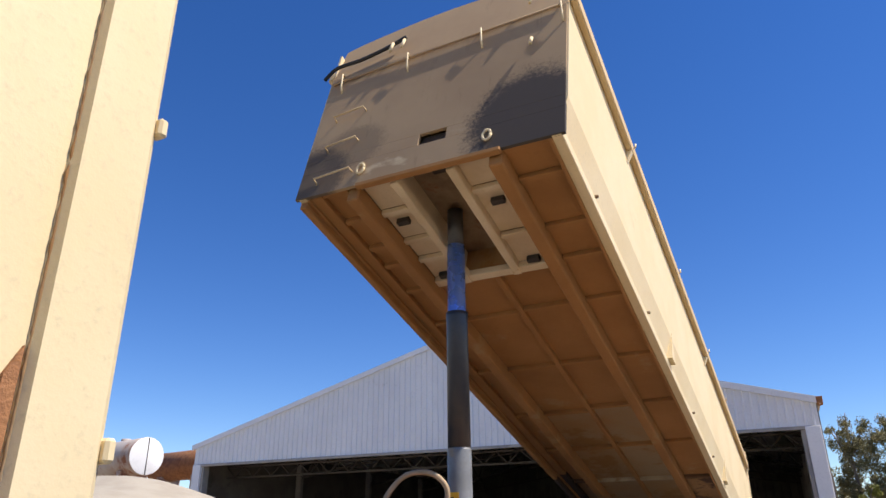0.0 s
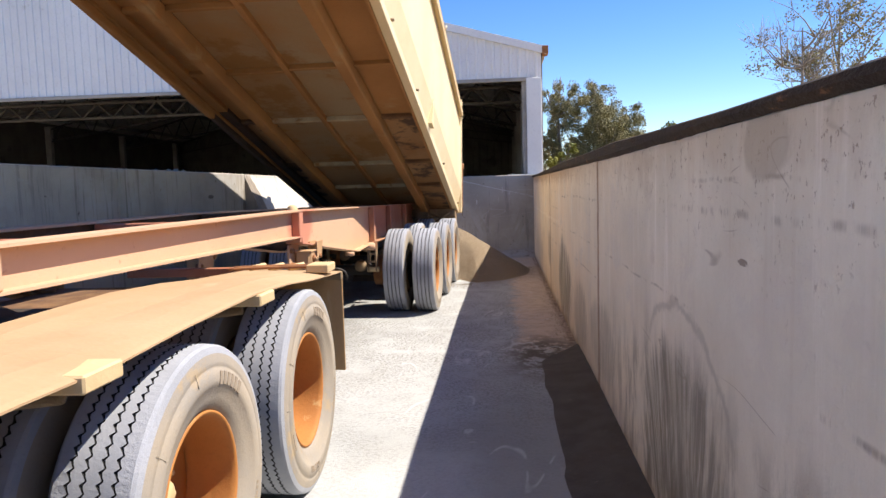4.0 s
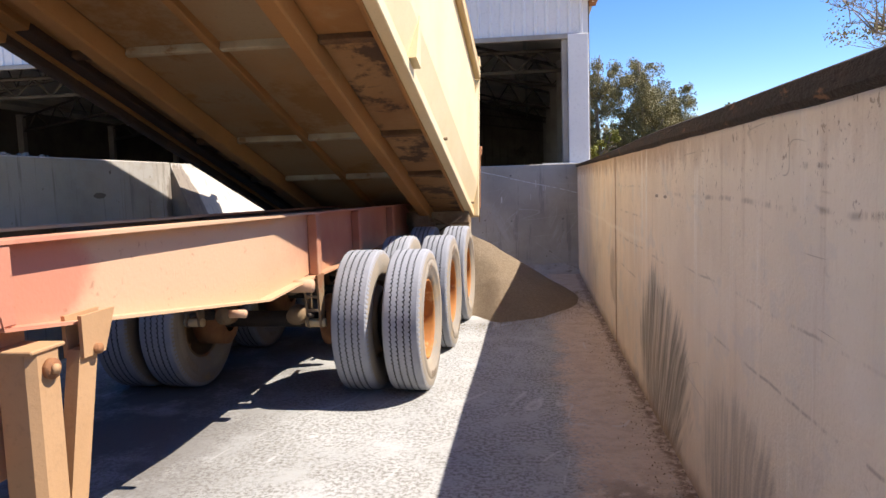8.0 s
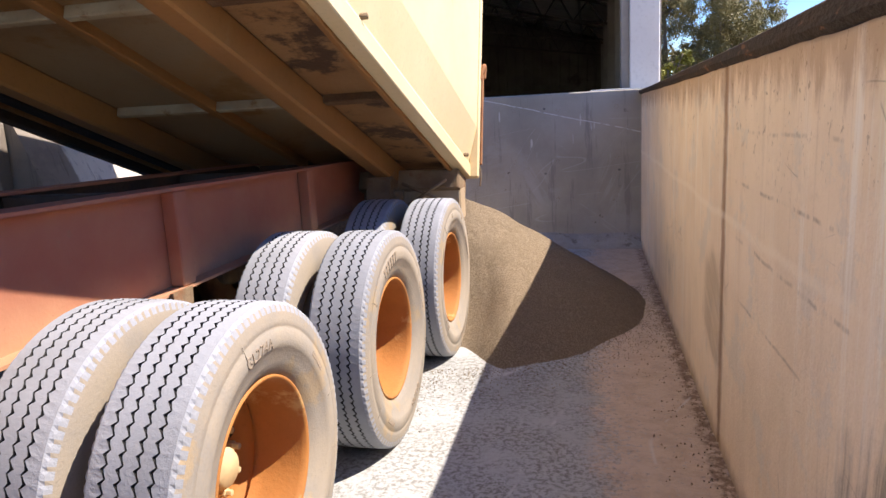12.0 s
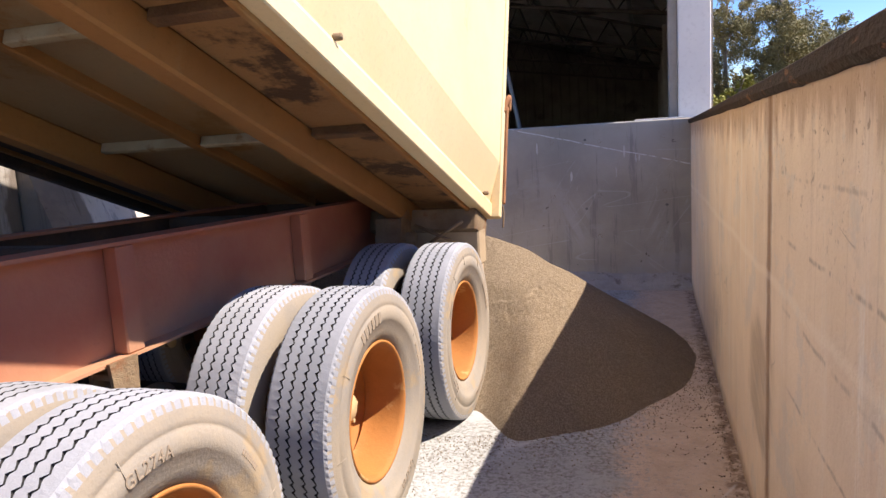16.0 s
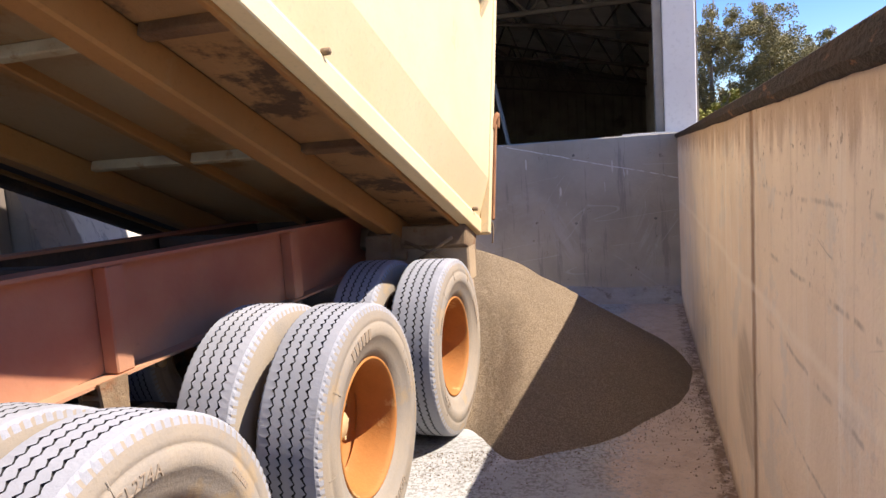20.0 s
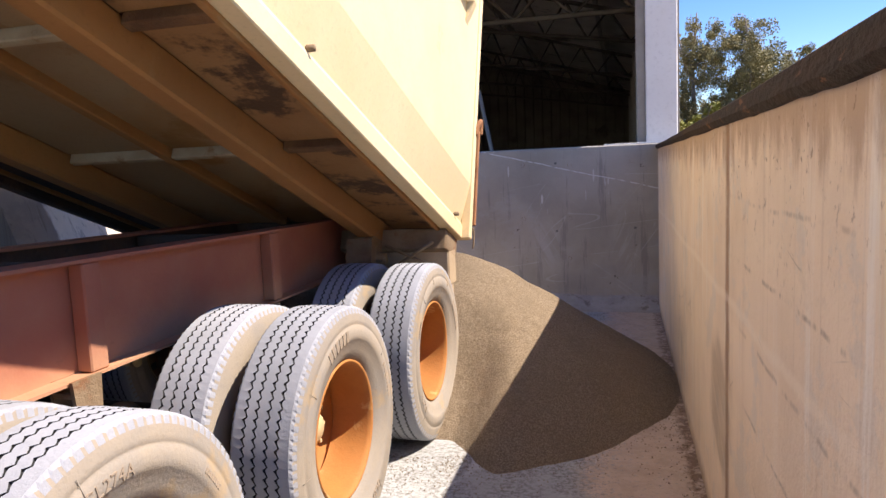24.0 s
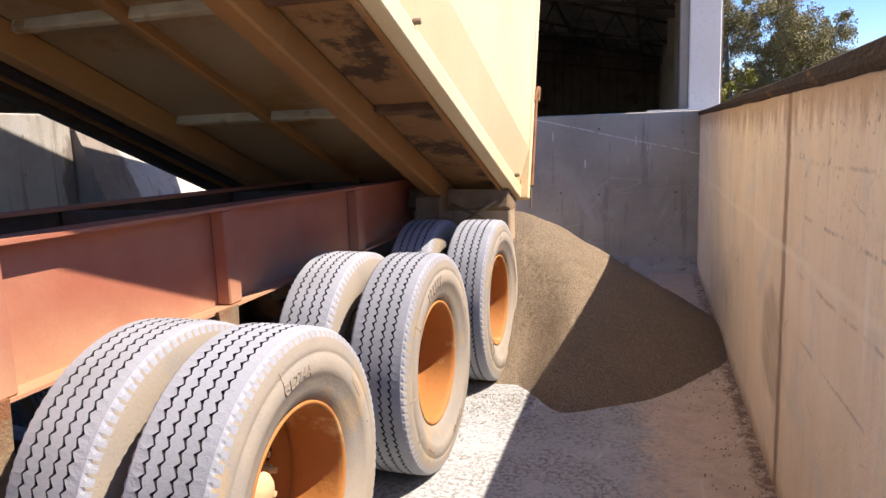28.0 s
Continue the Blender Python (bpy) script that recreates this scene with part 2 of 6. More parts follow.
class Shade:
    """Small helper for materials with stains of their own place and outline."""

    def __init__(self, name, rough=0.9):
        self.m = bpy.data.materials.new(name)
        self.m.use_nodes = True
        self.N, self.L = self.m.node_tree.nodes, self.m.node_tree.links
        self.bsdf = self.N["Principled BSDF"]
        self.bsdf.inputs["Roughness"].default_value = rough
        self.bsdf.inputs["Specular IOR Level"].default_value = 0.3
        self.co = self.N.new("ShaderNodeTexCoord").outputs["Object"]
        sep = self.N.new("ShaderNodeSeparateXYZ")
        self.L.new(self.co, sep.inputs[0])
        self.x, self.y, self.z = sep.outputs

    def noise(self, scale, stretch=(1, 1, 1), detail=5.0, rough=0.6, turn=(0, 0, 0)):
        spin = self.N.new("ShaderNodeMapping")
        spin.inputs["Rotation"].default_value = [radians(a) for a in turn]
        self.L.new(self.co, spin.inputs[0])
        mp = self.N.new("ShaderNodeMapping")
        mp.inputs["Scale"].default_value = stretch
        self.L.new(spin.outputs[0], mp.inputs[0])
        n = self.N.new("ShaderNodeTexNoise")
        n.inputs["Scale"].default_value, n.inputs["Detail"].default_value, n.inputs["Roughness"].default_value = scale, detail, rough
        self.L.new(mp.outputs[0], n.inputs["Vector"])
        return n.outputs["Fac"]

    def ramp(self, v, a, b, lo=0.0, hi=1.0):
        r = self.N.new("ShaderNodeMapRange")
        r.interpolation_type = "SMOOTHSTEP"
        for k, q in zip((1, 2, 3, 4), (a, b, lo, hi)):
            r.inputs[k].default_value = q
        self.L.new(v, r.inputs[0])
        return r.outputs[0]

    def op(self, kind, a, b):
        n = self.N.new("ShaderNodeMath")
        n.operation = kind
        for k, v in enumerate((a, b)):
            if isinstance(v, (int, float)):
                n.inputs[k].default_value = v
            else:
                self.L.new(v, n.inputs[k])
        return n.outputs[0]

    def mix(self, fac, a, b):
        n = self.N.new("ShaderNodeMix")
        n.data_type = "RGBA"
        self.L.new(fac, n.inputs["Factor"])
        for sock, v in ((n.inputs["A"], a), (n.inputs["B"], b)):
            if isinstance(v, tuple):
                sock.default_value = (*v, 1)
            else:
                self.L.new(v, sock)
        return n.outputs["Result"]

    def lines(self, scale, stretch, turn, width, where=0.5, detail=2.0):
        """Thin wandering lines along one level of a noise, kept in patches only."""
        d = self.op("ABSOLUTE", self.op("SUBTRACT", self.noise(scale, stretch, detail, 0.5, turn), 0.5), 0.0)
        return self.op("MULTIPLY", self.ramp(d, 0.0, width, 1.0, 0.0), self.ramp(self.noise(scale * 1.7 + 0.3, (1, 1, 1), 3), where, where + 0.06))

    def fan(self, y0, z0, blades, detail=5.0, rough=0.65):
        """Strokes that spread from a point of the wall: their noise, the distance from the point and the angle in radians."""
        dy, dz = self.op("SUBTRACT", self.y, y0), self.op("SUBTRACT", self.z, z0)
        far = self.op("SQRT", self.op("ADD", self.op("MULTIPLY", dy, dy), self.op("MULTIPLY", dz, dz)), 0.0)
        way = self.op("ARCTAN2", dz, dy)
        bend = self.op("ADD", way, self.op("MULTIPLY", self.op("SUBTRACT", self.noise(1.3, (1, 1, 1), 3), 0.5), 0.06))
        join = self.N.new("ShaderNodeCombineXYZ")
        self.L.new(self.op("MULTIPLY", bend, blades), join.inputs[0])
        self.L.new(self.op("MULTIPLY", far, 1.1), join.inputs[1])
        n = self.N.new("ShaderNodeTexNoise")
        n.inputs["Scale"].default_value, n.inputs["Detail"].default_value, n.inputs["Roughness"].default_value = 1.0, detail, rough
        self.L.new(join.outputs[0], n.inputs["Vector"])
        return n.outputs["Fac"], far, way

    def blob(self, centre, radii):
        """1 in the middle of an ellipsoid, 0 at its rim."""
        mp = self.N.new("ShaderNodeMapping")
        mp.vector_type = "TEXTURE"
        mp.inputs["Location"].default_value, mp.inputs["Scale"].default_value = centre, radii
        self.L.new(self.co, mp.inputs[0])
        ln = self.N.new("ShaderNodeVectorMath")
        ln.operation = "LENGTH"
        self.L.new(mp.outputs[0], ln.inputs[0])
        return self.ramp(ln.outputs["Value"], 0.25, 1.0, 1.0, 0.0)

    def bump(self, v, strength, distance=0.02):
        b = self.N.new("ShaderNodeBump")
        b.inputs["Strength"].default_value, b.inputs["Distance"].default_value = strength, distance
        self.L.new(v, b.inputs["Height"])
        self.L.new(b.outputs[0], self.bsdf.inputs["Normal"])

    def done(self, col):
        self.L.new(col, self.bsdf.inputs["Base Color"])
        return self.m


def floor_material():
    q = Shade("dusty_concrete_floor", 0.93)
    fine = q.noise(70, (1, 1, 1), 4, 0.75)
    broom = q.noise(7, (0.7, 2.2, 1), 5, 0.65)
    col = q.mix(q.ramp(q.noise(0.9, (1, 1, 1), 6), 0.35, 0.7), (0.445, 0.45, 0.435), (0.36, 0.362, 0.345))
    col = q.mix(q.ramp(broom, 0.56, 0.80, 0, 0.45), col, (0.31, 0.295, 0.275))
    # crumbs of spilt grain over the far half of the floor
    far = q.ramp(q.op("ADD", q.y, q.op("MULTIPLY", q.noise(0.7), 3.0)), 10.0, 14.5)
    patch = q.ramp(q.noise(3.0, (1, 1, 1), 7, 0.72), 0.33, 0.55)
    crumbs = q.op("MULTIPLY", q.op("MULTIPLY", q.ramp(q.noise(38, (1, 1, 1), 5, 0.75), 0.44, 0.60), far), patch)
    col = q.mix(q.op("MULTIPLY", crumbs, 0.8), col, (0.15, 0.137, 0.115))
    col = q.mix(q.op("MULTIPLY", q.ramp(fine, 0.55, 0.75), 0.5), col, (0.28, 0.265, 0.245))
    # ochre dust along the wall foot
    edge = q.op("ADD", q.x, q.op("MULTIPLY", q.op("SUBTRACT", q.noise(2.2, (1, 1, 1), 6, 0.7), 0.5), 0.55))
    dust = q.op("MULTIPLY", q.ramp(edge, 0.20, 0.36), q.ramp(q.op("ADD", q.y, q.op("MULTIPLY", q.noise(3), 1.5)), 13.0, 14.2))
    ochre = q.mix(q.ramp(q.noise(7, (1, 1, 1), 6, 0.7), 0.4, 0.65), (0.60, 0.465, 0.35), (0.50, 0.375, 0.275))
    grit = q.ramp(q.op("ADD", q.noise(34, (1, 1, 1), 5, 0.75), q.op("MULTIPLY", q.ramp(edge, 0.20, 0.55), 0.14)), 0.50, 0.58, 0.35, 1.0)
    col = q.mix(q.op("MULTIPLY", q.op("MULTIPLY", dust, grit), 0.92), col, ochre)
    # brown crust at the very foot of the wall
    crust = q.op("MULTIPLY", q.ramp(q.op("ADD", q.x, q.op("MULTIPLY", q.noise(9, (1, 1, 1), 6, 0.7), 0.20)), 0.87, 0.93), q.ramp(q.noise(16, (1, 1, 1), 5, 0.75), 0.40, 0.55))
    col = q.mix(q.op("MULTIPLY", crust, 0.8), col, (0.17, 0.105, 0.062))
    # the wall's shadow strip deepened by darkening the floor colour
    wall_shade = q.op("MULTIPLY", q.ramp(q.op("ADD", q.x, q.op("MULTIPLY", q.op("SUBTRACT", q.noise(1.1, (1, 0.4, 1), 6, 0.7), 0.5), 1.2)), -0.55, 0.25), q.ramp(q.y, 13.5, 10.5))
    col = q.mix(q.op("MULTIPLY", wall_shade, 0.5), col, (0.19, 0.18, 0.165))
    # damp dark tide marks
    damp = q.op("MULTIPLY", q.blob((0.55, 12.6, 0), (0.55, 1.2, 1)), q.ramp(q.noise(4, (1, 1, 1), 7, 0.75), 0.42, 0.52))
    col = q.mix(damp, col, (0.12, 0.095, 0.07))
    # scraped bucket marks
    col = q.mix(q.op("MULTIPLY", q.lines(0.8, (2.2, 0.6, 1), (0, 0, 12), 0.012, 0.52), 0.5), col, (0.62, 0.61, 0.59))
    # shade below the trailers darkened into the floor colour, with a ragged outline
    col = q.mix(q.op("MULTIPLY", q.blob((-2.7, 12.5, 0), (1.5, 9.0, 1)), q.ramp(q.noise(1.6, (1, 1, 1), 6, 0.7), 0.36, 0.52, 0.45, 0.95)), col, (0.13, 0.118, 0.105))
    q.bump(q.op("ADD", fine, q.op("MULTIPLY", broom, 0.4)), 0.35, 0.012)
    return q.done(col)


def wall_material():
    q = Shade("weathered_concrete_wall", 0.9)
    fine = q.noise(45, (1, 1, 1), 5, 0.7)
    tan = q.ramp(q.op("ADD", q.y, q.op("MULTIPLY", q.noise(0.8), 6)), 11.0, 19.0)
    near = q.mix(q.ramp(q.noise(1.5, (1, 1, 1), 7), 0.35, 0.68), (0.80, 0.745, 0.64), (0.68, 0.63, 0.535))
    farc = q.mix(q.ramp(q.noise(1.7, (1, 1, 1), 7), 0.35, 0.68), (0.88, 0.735, 0.58), (0.78, 0.64, 0.495))
    col = q.mix(tan, near, farc)
    # cloudy cement patches
    col = q.mix(q.ramp(q.noise(2.2, (1, 1, 1.3), 8, 0.7), 0.54, 0.60, 0, 0.55), col, (0.70, 0.64, 0.565))
    col = q.mix(q.ramp(q.noise(0.9, (1, 1, 1), 7, 0.7), 0.60, 0.68, 0, 0.45), col, (0.52, 0.45, 0.38))
    # pale and brown drips from the top
    drip = q.op("MULTIPLY", q.ramp(q.noise(3.4, (1, 3.0, 0.13), 6, 0.72), 0.52, 0.68), q.ramp(q.noise(1.1, (1, 1, 0.4)), 0.45, 0.6))
    col = q.mix(q.op("MULTIPLY", drip, 0.9), col, (0.90, 0.84, 0.76))
    drip2 = q.op("MULTIPLY", q.ramp(q.noise(6.0, (1, 3.4, 0.10), 6, 0.72), 0.54, 0.67), q.ramp(q.z, 0.2, 1.7))
    col = q.mix(q.op("MULTIPLY", drip2, q.ramp(q.y, 9.0, 13.0, 0.12, 0.32)), col, (0.50, 0.375, 0.27))
    wash = q.op("MULTIPLY", q.ramp(q.noise(7.5, (1, 2.2, 0.09), 5, 0.7), 0.50, 0.62), q.ramp(q.noise(0.75, (1, 1, 0.3), 3), 0.50, 0.60))
    col = q.mix(q.op("MULTIPLY", wash, q.ramp(q.y, 8.0, 12.0, 0.12, 0.5)), col, (0.90, 0.85, 0.78))
    # rust brown run-off below the capping
    top = q.op("MULTIPLY", q.ramp(q.op("ADD", q.z, q.op("MULTIPLY", q.op("SUBTRACT", q.noise(5, (1, 2, 0.6), 6, 0.7), 0.5), 0.45)), 1.58, 1.73), 0.85)
    col = q.mix(q.op("MULTIPLY", top, q.ramp(q.y, 12.0, 15.0, 0.25, 0.75)), col, (0.36, 0.215, 0.13))
    specks = q.op("MULTIPLY", q.ramp(q.noise(34, (1, 1, 0.8), 4, 0.7), 0.61, 0.66), q.ramp(q.op("ADD", q.z, q.noise(2.0)), 1.7, 2.2))
    col = q.mix(q.op("MULTIPLY", specks, 0.6), col, (0.20, 0.125, 0.08))
    # brown stain down each panel joint
    off = q.op("ABSOLUTE", q.op("SUBTRACT", q.op("FLOORED_MODULO", q.op("ADD", q.y, 1.425), 5.15), 2.575), 0.0)
    joint = q.ramp(q.op("ADD", off, q.op("MULTIPLY", q.op("SUBTRACT", q.noise(7, (1, 1.5, 0.7), 6, 0.75), 0.5), 0.14)), 0.075, 0.02, 0.0, 0.75)
    col = q.mix(joint, col, (0.34, 0.20, 0.12))
    # sooty sweeps of a loader bucket, fanning up from the floor
    ragged = q.op("MULTIPLY", q.op("SUBTRACT", q.noise(2.6, (1, 1, 1), 7, 0.7), 0.5), 0.9)
    for (y0, z0), blades, c, rad, top, dark in (((8.9, -1.2), 30, (0.87, 9.05, 0.35), (1, 1.1, 0.80), 0.9, (0.22, 0.20, 0.165)), ((11.5, -1.4), 50, (0.87, 11.3, 0.42), (1, 1.0, 0.42), 0.5, (0.30, 0.27, 0.235)),
                                                ((15.1, -1.5), 42, (0.87, 14.35, 0.42), (1, 1.15, 0.78), 0.9, (0.20, 0.18, 0.15)), ((13.0, -1.5), 40, (0.87, 12.7, 0.35), (1, 0.8, 0.5), 0.6, (0.27, 0.24, 0.205)),
                                                ((14.2, -1.0), 20, (0.87, 16.8, 0.62), (1, 0.45, 0.42), 0.55, (0.36, 0.27, 0.19)), ((5.2, -0.8), 18, (0.87, 6.6, 0.3), (1, 1.3, 0.60), 0.75, (0.25, 0.225, 0.185))):
        blade, far, way = q.fan(y0, z0, blades)
        body = q.ramp(q.op("ADD", q.blob(c, rad), q.op("ADD", ragged, q.op("MULTIPLY", q.op("SUBTRACT", blade, 0.5), 0.9))), 0.18, 0.75)
        col = q.mix(q.op("MULTIPLY", q.op("MULTIPLY", q.ramp(blade, 0.34, 0.64, 0.30, 1.0), body), top), col, dark)
    smear = q.op("MULTIPLY", q.ramp(q.noise(2.6, (1, 2.0, 0.55), 8, 0.72), 0.42, 0.60), q.ramp(q.op("ADD", q.z, q.op("MULTIPLY", q.noise(1.2, (1, 1, 1), 4), 1.1)), 1.60, 0.95))
    col = q.mix(q.op("MULTIPLY", q.op("MULTIPLY", smear, q.ramp(q.y, 11.5, 9.5, 0.10, 1.0)), 0.9), col, (0.25, 0.22, 0.175))
    # the dark rim of one sweep
    blade, far, way = q.fan(9.05, 0.22, 3)
    rim = q.op("ABSOLUTE", q.op("SUBTRACT", q.op("ADD", far, q.op("MULTIPLY", q.op("SUBTRACT", q.noise(5, (1, 1, 1), 6, 0.7), 0.5), 0.16)), 0.86), 0.0)
    rim = q.op("MULTIPLY", q.ramp(rim, 0.004, 0.035, 1.0, 0.0), q.op("MULTIPLY", q.ramp(q.z, 0.62, 0.85), q.ramp(q.y, 9.9, 9.4)))
    col = q.mix(q.op("MULTIPLY", rim, 0.35), col, (0.26, 0.235, 0.2))
    # broken scrape lines at the heights of the bucket's corners
    for level, at, reach, wide, strength in ((1.60, 8.2, 0.75, 0.012, 0.85), (1.59, 11.9, 0.28, 0.014, 0.8), (1.49, 8.3, 1.0, 0.020, 0.7), (1.47, 12.9, 1.9, 0.016, 0.75), (1.50, 15.8, 0.9, 0.010, 0.6), (1.285, 15.8, 0.85, 0.011, 0.85),
                                             (1.105, 12.6, 1.2, 0.009, 0.7), (1.10, 9.9, 1.5, 0.010, 0.7), (1.055, 15.2, 1.3, 0.012, 0.65), (0.86, 12.2, 1.2, 0.010, 0.75), (0.81, 15.7, 0.6, 0.010, 0.7), (1.05, 7.55, 0.3, 0.016, 0.85), (0.62, 7.3, 0.8, 0.010, 0.6), (1.27, 5.6, 1.2, 0.010, 0.6)):
        wob = q.op("ADD", q.z, q.op("MULTIPLY", q.op("SUBTRACT", q.noise(0.8 + 0.5 * level, (1, 1, 0.3), 6, 0.6), 0.5), 0.075))
        off_ = q.op("ABSOLUTE", q.op("SUBTRACT", wob, level), 0.0)
        keep = q.op("MULTIPLY", q.ramp(q.op("ABSOLUTE", q.op("SUBTRACT", q.y, at), 0.0), reach, reach * 0.6), q.ramp(q.noise(4.4 + 2 * level, (1, 1, 0.1), 6, 0.75), 0.46, 0.60))
        col = q.mix(q.op("MULTIPLY", q.op("MULTIPLY", q.ramp(off_, 0.1 * wide, wide, 1.0, 0.0), keep), strength * 0.62), col, (0.22, 0.17, 0.13))
    # a pale wandering scrape, hairlines and chips
    pale = q.op("ABSOLUTE", q.op("SUBTRACT", q.op("ADD", q.z, q.op("MULTIPLY", q.op("SUBTRACT", q.noise(2.0, (1, 1, 0.4), 5), 0.5), 0.10)), 1.11), 0.0)
    col = q.mix(q.op("MULTIPLY", q.op("MULTIPLY", q.ramp(pale, 0.004, 0.03, 1.0, 0.0), q.ramp(q.y, 14.4, 15.4)), 0.45), col, (0.93, 0.82, 0.68))
    for sc, st, turn, w in ((0.9, (1, 0.35, 2.6), 7, 0.0028), (0.8, (1, 0.35, 2.8), -6, 0.0028), (1.1, (1, 0.6, 1.6), -30, 0.0026)):
        col = q.mix(q.op("MULTIPLY", q.lines(sc, st, (turn, 0, 0), w, 0.58), 0.5), col, (0.28, 0.22, 0.17))
    chip = q.op("MULTIPLY", q.ramp(q.noise(5.2, (1, 0.8, 1.3), 8, 0.78), 0.695, 0.715), 0.75)
    col = q.mix(chip, col, (0.25, 0.185, 0.14))
    for cy, cz, ry, rz in ((8.28, 1.345, 0.10, 0.02), (14.46, 1.45, 0.12, 0.018), (14.19, 1.45, 0.10, 0.018)):
        nick = q.ramp(q.op("ADD", q.blob((0.87, cy, cz), (1, ry, rz)), q.op("MULTIPLY", q.op("SUBTRACT", q.noise(11, (1, 1, 1.6), 6, 0.8), 0.5), 2.2)), 0.62, 0.85)
        col = q.mix(q.op("MULTIPLY", nick, 0.8), col, (0.24, 0.19, 0.15))
    damp = q.ramp(q.op("ADD", q.blob((0.87, 8.12, 1.70), (1, 0.26, 0.16)), q.op("MULTIPLY", q.op("SUBTRACT", q.noise(7, (1, 1, 0.6), 6, 0.7), 0.5), 1.0)), 0.25, 0.6, 0.0, 0.6)
    col = q.mix(damp, col, (0.42, 0.36, 0.285))
    foot = q.op("MULTIPLY", q.ramp(q.op("ADD", q.z, q.op("MULTIPLY", q.noise(6), 0.16)), 0.20, 0.07), 0.7)
    col = q.mix(foot, col, (0.33, 0.225, 0.15))
    q.bump(q.op("ADD", fine, q.op("MULTIPLY", q.noise(6, (1, 2, 0.5)), 0.8)), 0.4, 0.02)
    return q.done(col)


def bay_material(name, scratches, pale=1.0):
    """Smooth grey concrete with runs, scratches and a grimy patch of its own outline, deepened for shade."""
    q = Shade(name, 0.88)
    col = q.mix(q.ramp(q.noise(1.3, (1, 1, 1), 7), 0.35, 0.7), (0.43 * pale, 0.398 * pale, 0.35 * pale), (0.33 * pale, 0.305 * pale, 0.265 * pale))
    col = q.mix(q.ramp(q.noise(5, (2, 2, 0.16), 6, 0.7), 0.56, 0.64, 0, 0.5), col, (0.20, 0.19, 0.175))
    col = q.mix(q.ramp(q.noise(0.8, (1, 1, 1.5), 7, 0.7), 0.55, 0.62, 0, 0.6), col, (0.40, 0.385, 0.365))
    col = q.mix(q.ramp(q.noise(9, (1, 1, 1), 4), 0.70, 0.73, 0, 0.8), col, (0.12, 0.09, 0.07))
    if scratches:
        for turn, w, sc in ((8, 0.004, 0.6), (-38, 0.004, 0.7), (55, 0.004, 0.8)):
            col = q.mix(q.op("MULTIPLY", q.lines(sc, (0.3, 1, 3.4), (0, turn, 0), w, 0.52), 0.3), col, (0.62, 0.615, 0.61))
        # one long white scratch and pale drops
        run = q.op("ADD", q.z, q.op("MULTIPLY", q.x, 0.25))
        run = q.op("ABSOLUTE", q.op("SUBTRACT", q.op("ADD", run, q.op("MULTIPLY", q.op("SUBTRACT", q.noise(1.5), 0.5), 0.06)), 1.55), 0.0)
        run = q.op("MULTIPLY", q.ramp(run, 0.002, 0.008, 1.0, 0.0), q.ramp(q.noise(12, (1, 1, 1), 4), 0.38, 0.52))
        col = q.mix(q.op("MULTIPLY", run, 0.9), col, (0.70, 0.70, 0.70))
        drop = q.op("MULTIPLY", q.ramp(q.noise(4, (3, 1, 0.5), 4, 0.6), 0.665, 0.685), q.ramp(q.z, 0.8, 1.5))
        col = q.mix(q.op("MULTIPLY", drop, 0.7), col, (0.62, 0.62, 0.62))
        for cx, cz, wide, tall, tone in ((-0.24, 1.65, 0.022, 0.018, 0.10), (-0.24, 0.88, 0.022, 0.018, 0.10), (0.625, 0.90, 0.022, 0.018, 0.10), (-0.40, 1.25, 0.016, 0.07, 0.66), (0.18, 1.50, 0.012, 0.09, 0.62), (-0.78, 1.58, 0.012, 0.08, 0.62), (0.34, 1.43, 0.010, 0.05, 0.62)):
            spot = q.ramp(q.op("ADD", q.blob((cx, 21.83, cz), (wide, 1, tall)), q.op("MULTIPLY", q.op("SUBTRACT", q.noise(40, (1, 1, 0.5), 4), 0.5), 0.6)), 0.15, 0.4, 0.0, 0.8)
            col = q.mix(spot, col, (tone, tone * 0.98, tone * 0.95))
        for cx, tilt in ((-0.35, 28), (0.52, -24)):
            sweep = q.ramp(q.noise(3.0, (5, 1, 0.5), 5, 0.6, (0, tilt, 0)), 0.45, 0.6)
            col = q.mix(q.op("MULTIPLY", q.op("MULTIPLY", sweep, q.blob((cx, 21.83, 0.72), (0.22, 1, 0.5))), 0.55), col, (0.48, 0.47, 0.455))
        col = q.mix(q.ramp(q.op("ADD", q.z, q.op("MULTIPLY", q.noise(4), 0.3)), 0.42, 0.25, 0, 0.6), col, (0.40, 0.375, 0.34))
    else:
        run = q.ramp(q.noise(4.0, (1, 2.2, 0.10), 6, 0.72), 0.56, 0.66)
        col = q.mix(q.op("MULTIPLY", run, 0.6), col, (0.15, 0.125, 0.10))
        # brown drips at the wall's end, colour deepened where the tub's shadow falls
        rust = q.ramp(q.op("ADD", q.blob((-4.2, 18.4, 1.3), (1.2, 0.42, 0.9)), q.op("MULTIPLY", q.op("SUBTRACT", q.noise(5, (1, 1.4, 0.5), 6, 0.7), 0.5), 0.8)), 0.22, 0.42)
        col = q.mix(q.op("MULTIPLY", rust, 0.75), col, (0.13, 0.095, 0.07))
        hole = q.ramp(q.op("ADD", q.blob((-4.4, 16.75, 1.55), (1, 0.16, 0.05)), q.op("MULTIPLY", q.op("SUBTRACT", q.noise(14, (1, 1, 1), 5, 0.7), 0.5), 1.0)), 0.45, 0.6)
        col = q.mix(q.op("MULTIPLY", hole, 0.8), col, (0.10, 0.08, 0.065))
    q.bump(q.op("ADD", q.noise(50, (1, 1, 1), 4, 0.7), q.op("MULTIPLY", q.noise(5), 0.8)), 0.3, 0.02)
    return q.done(col)


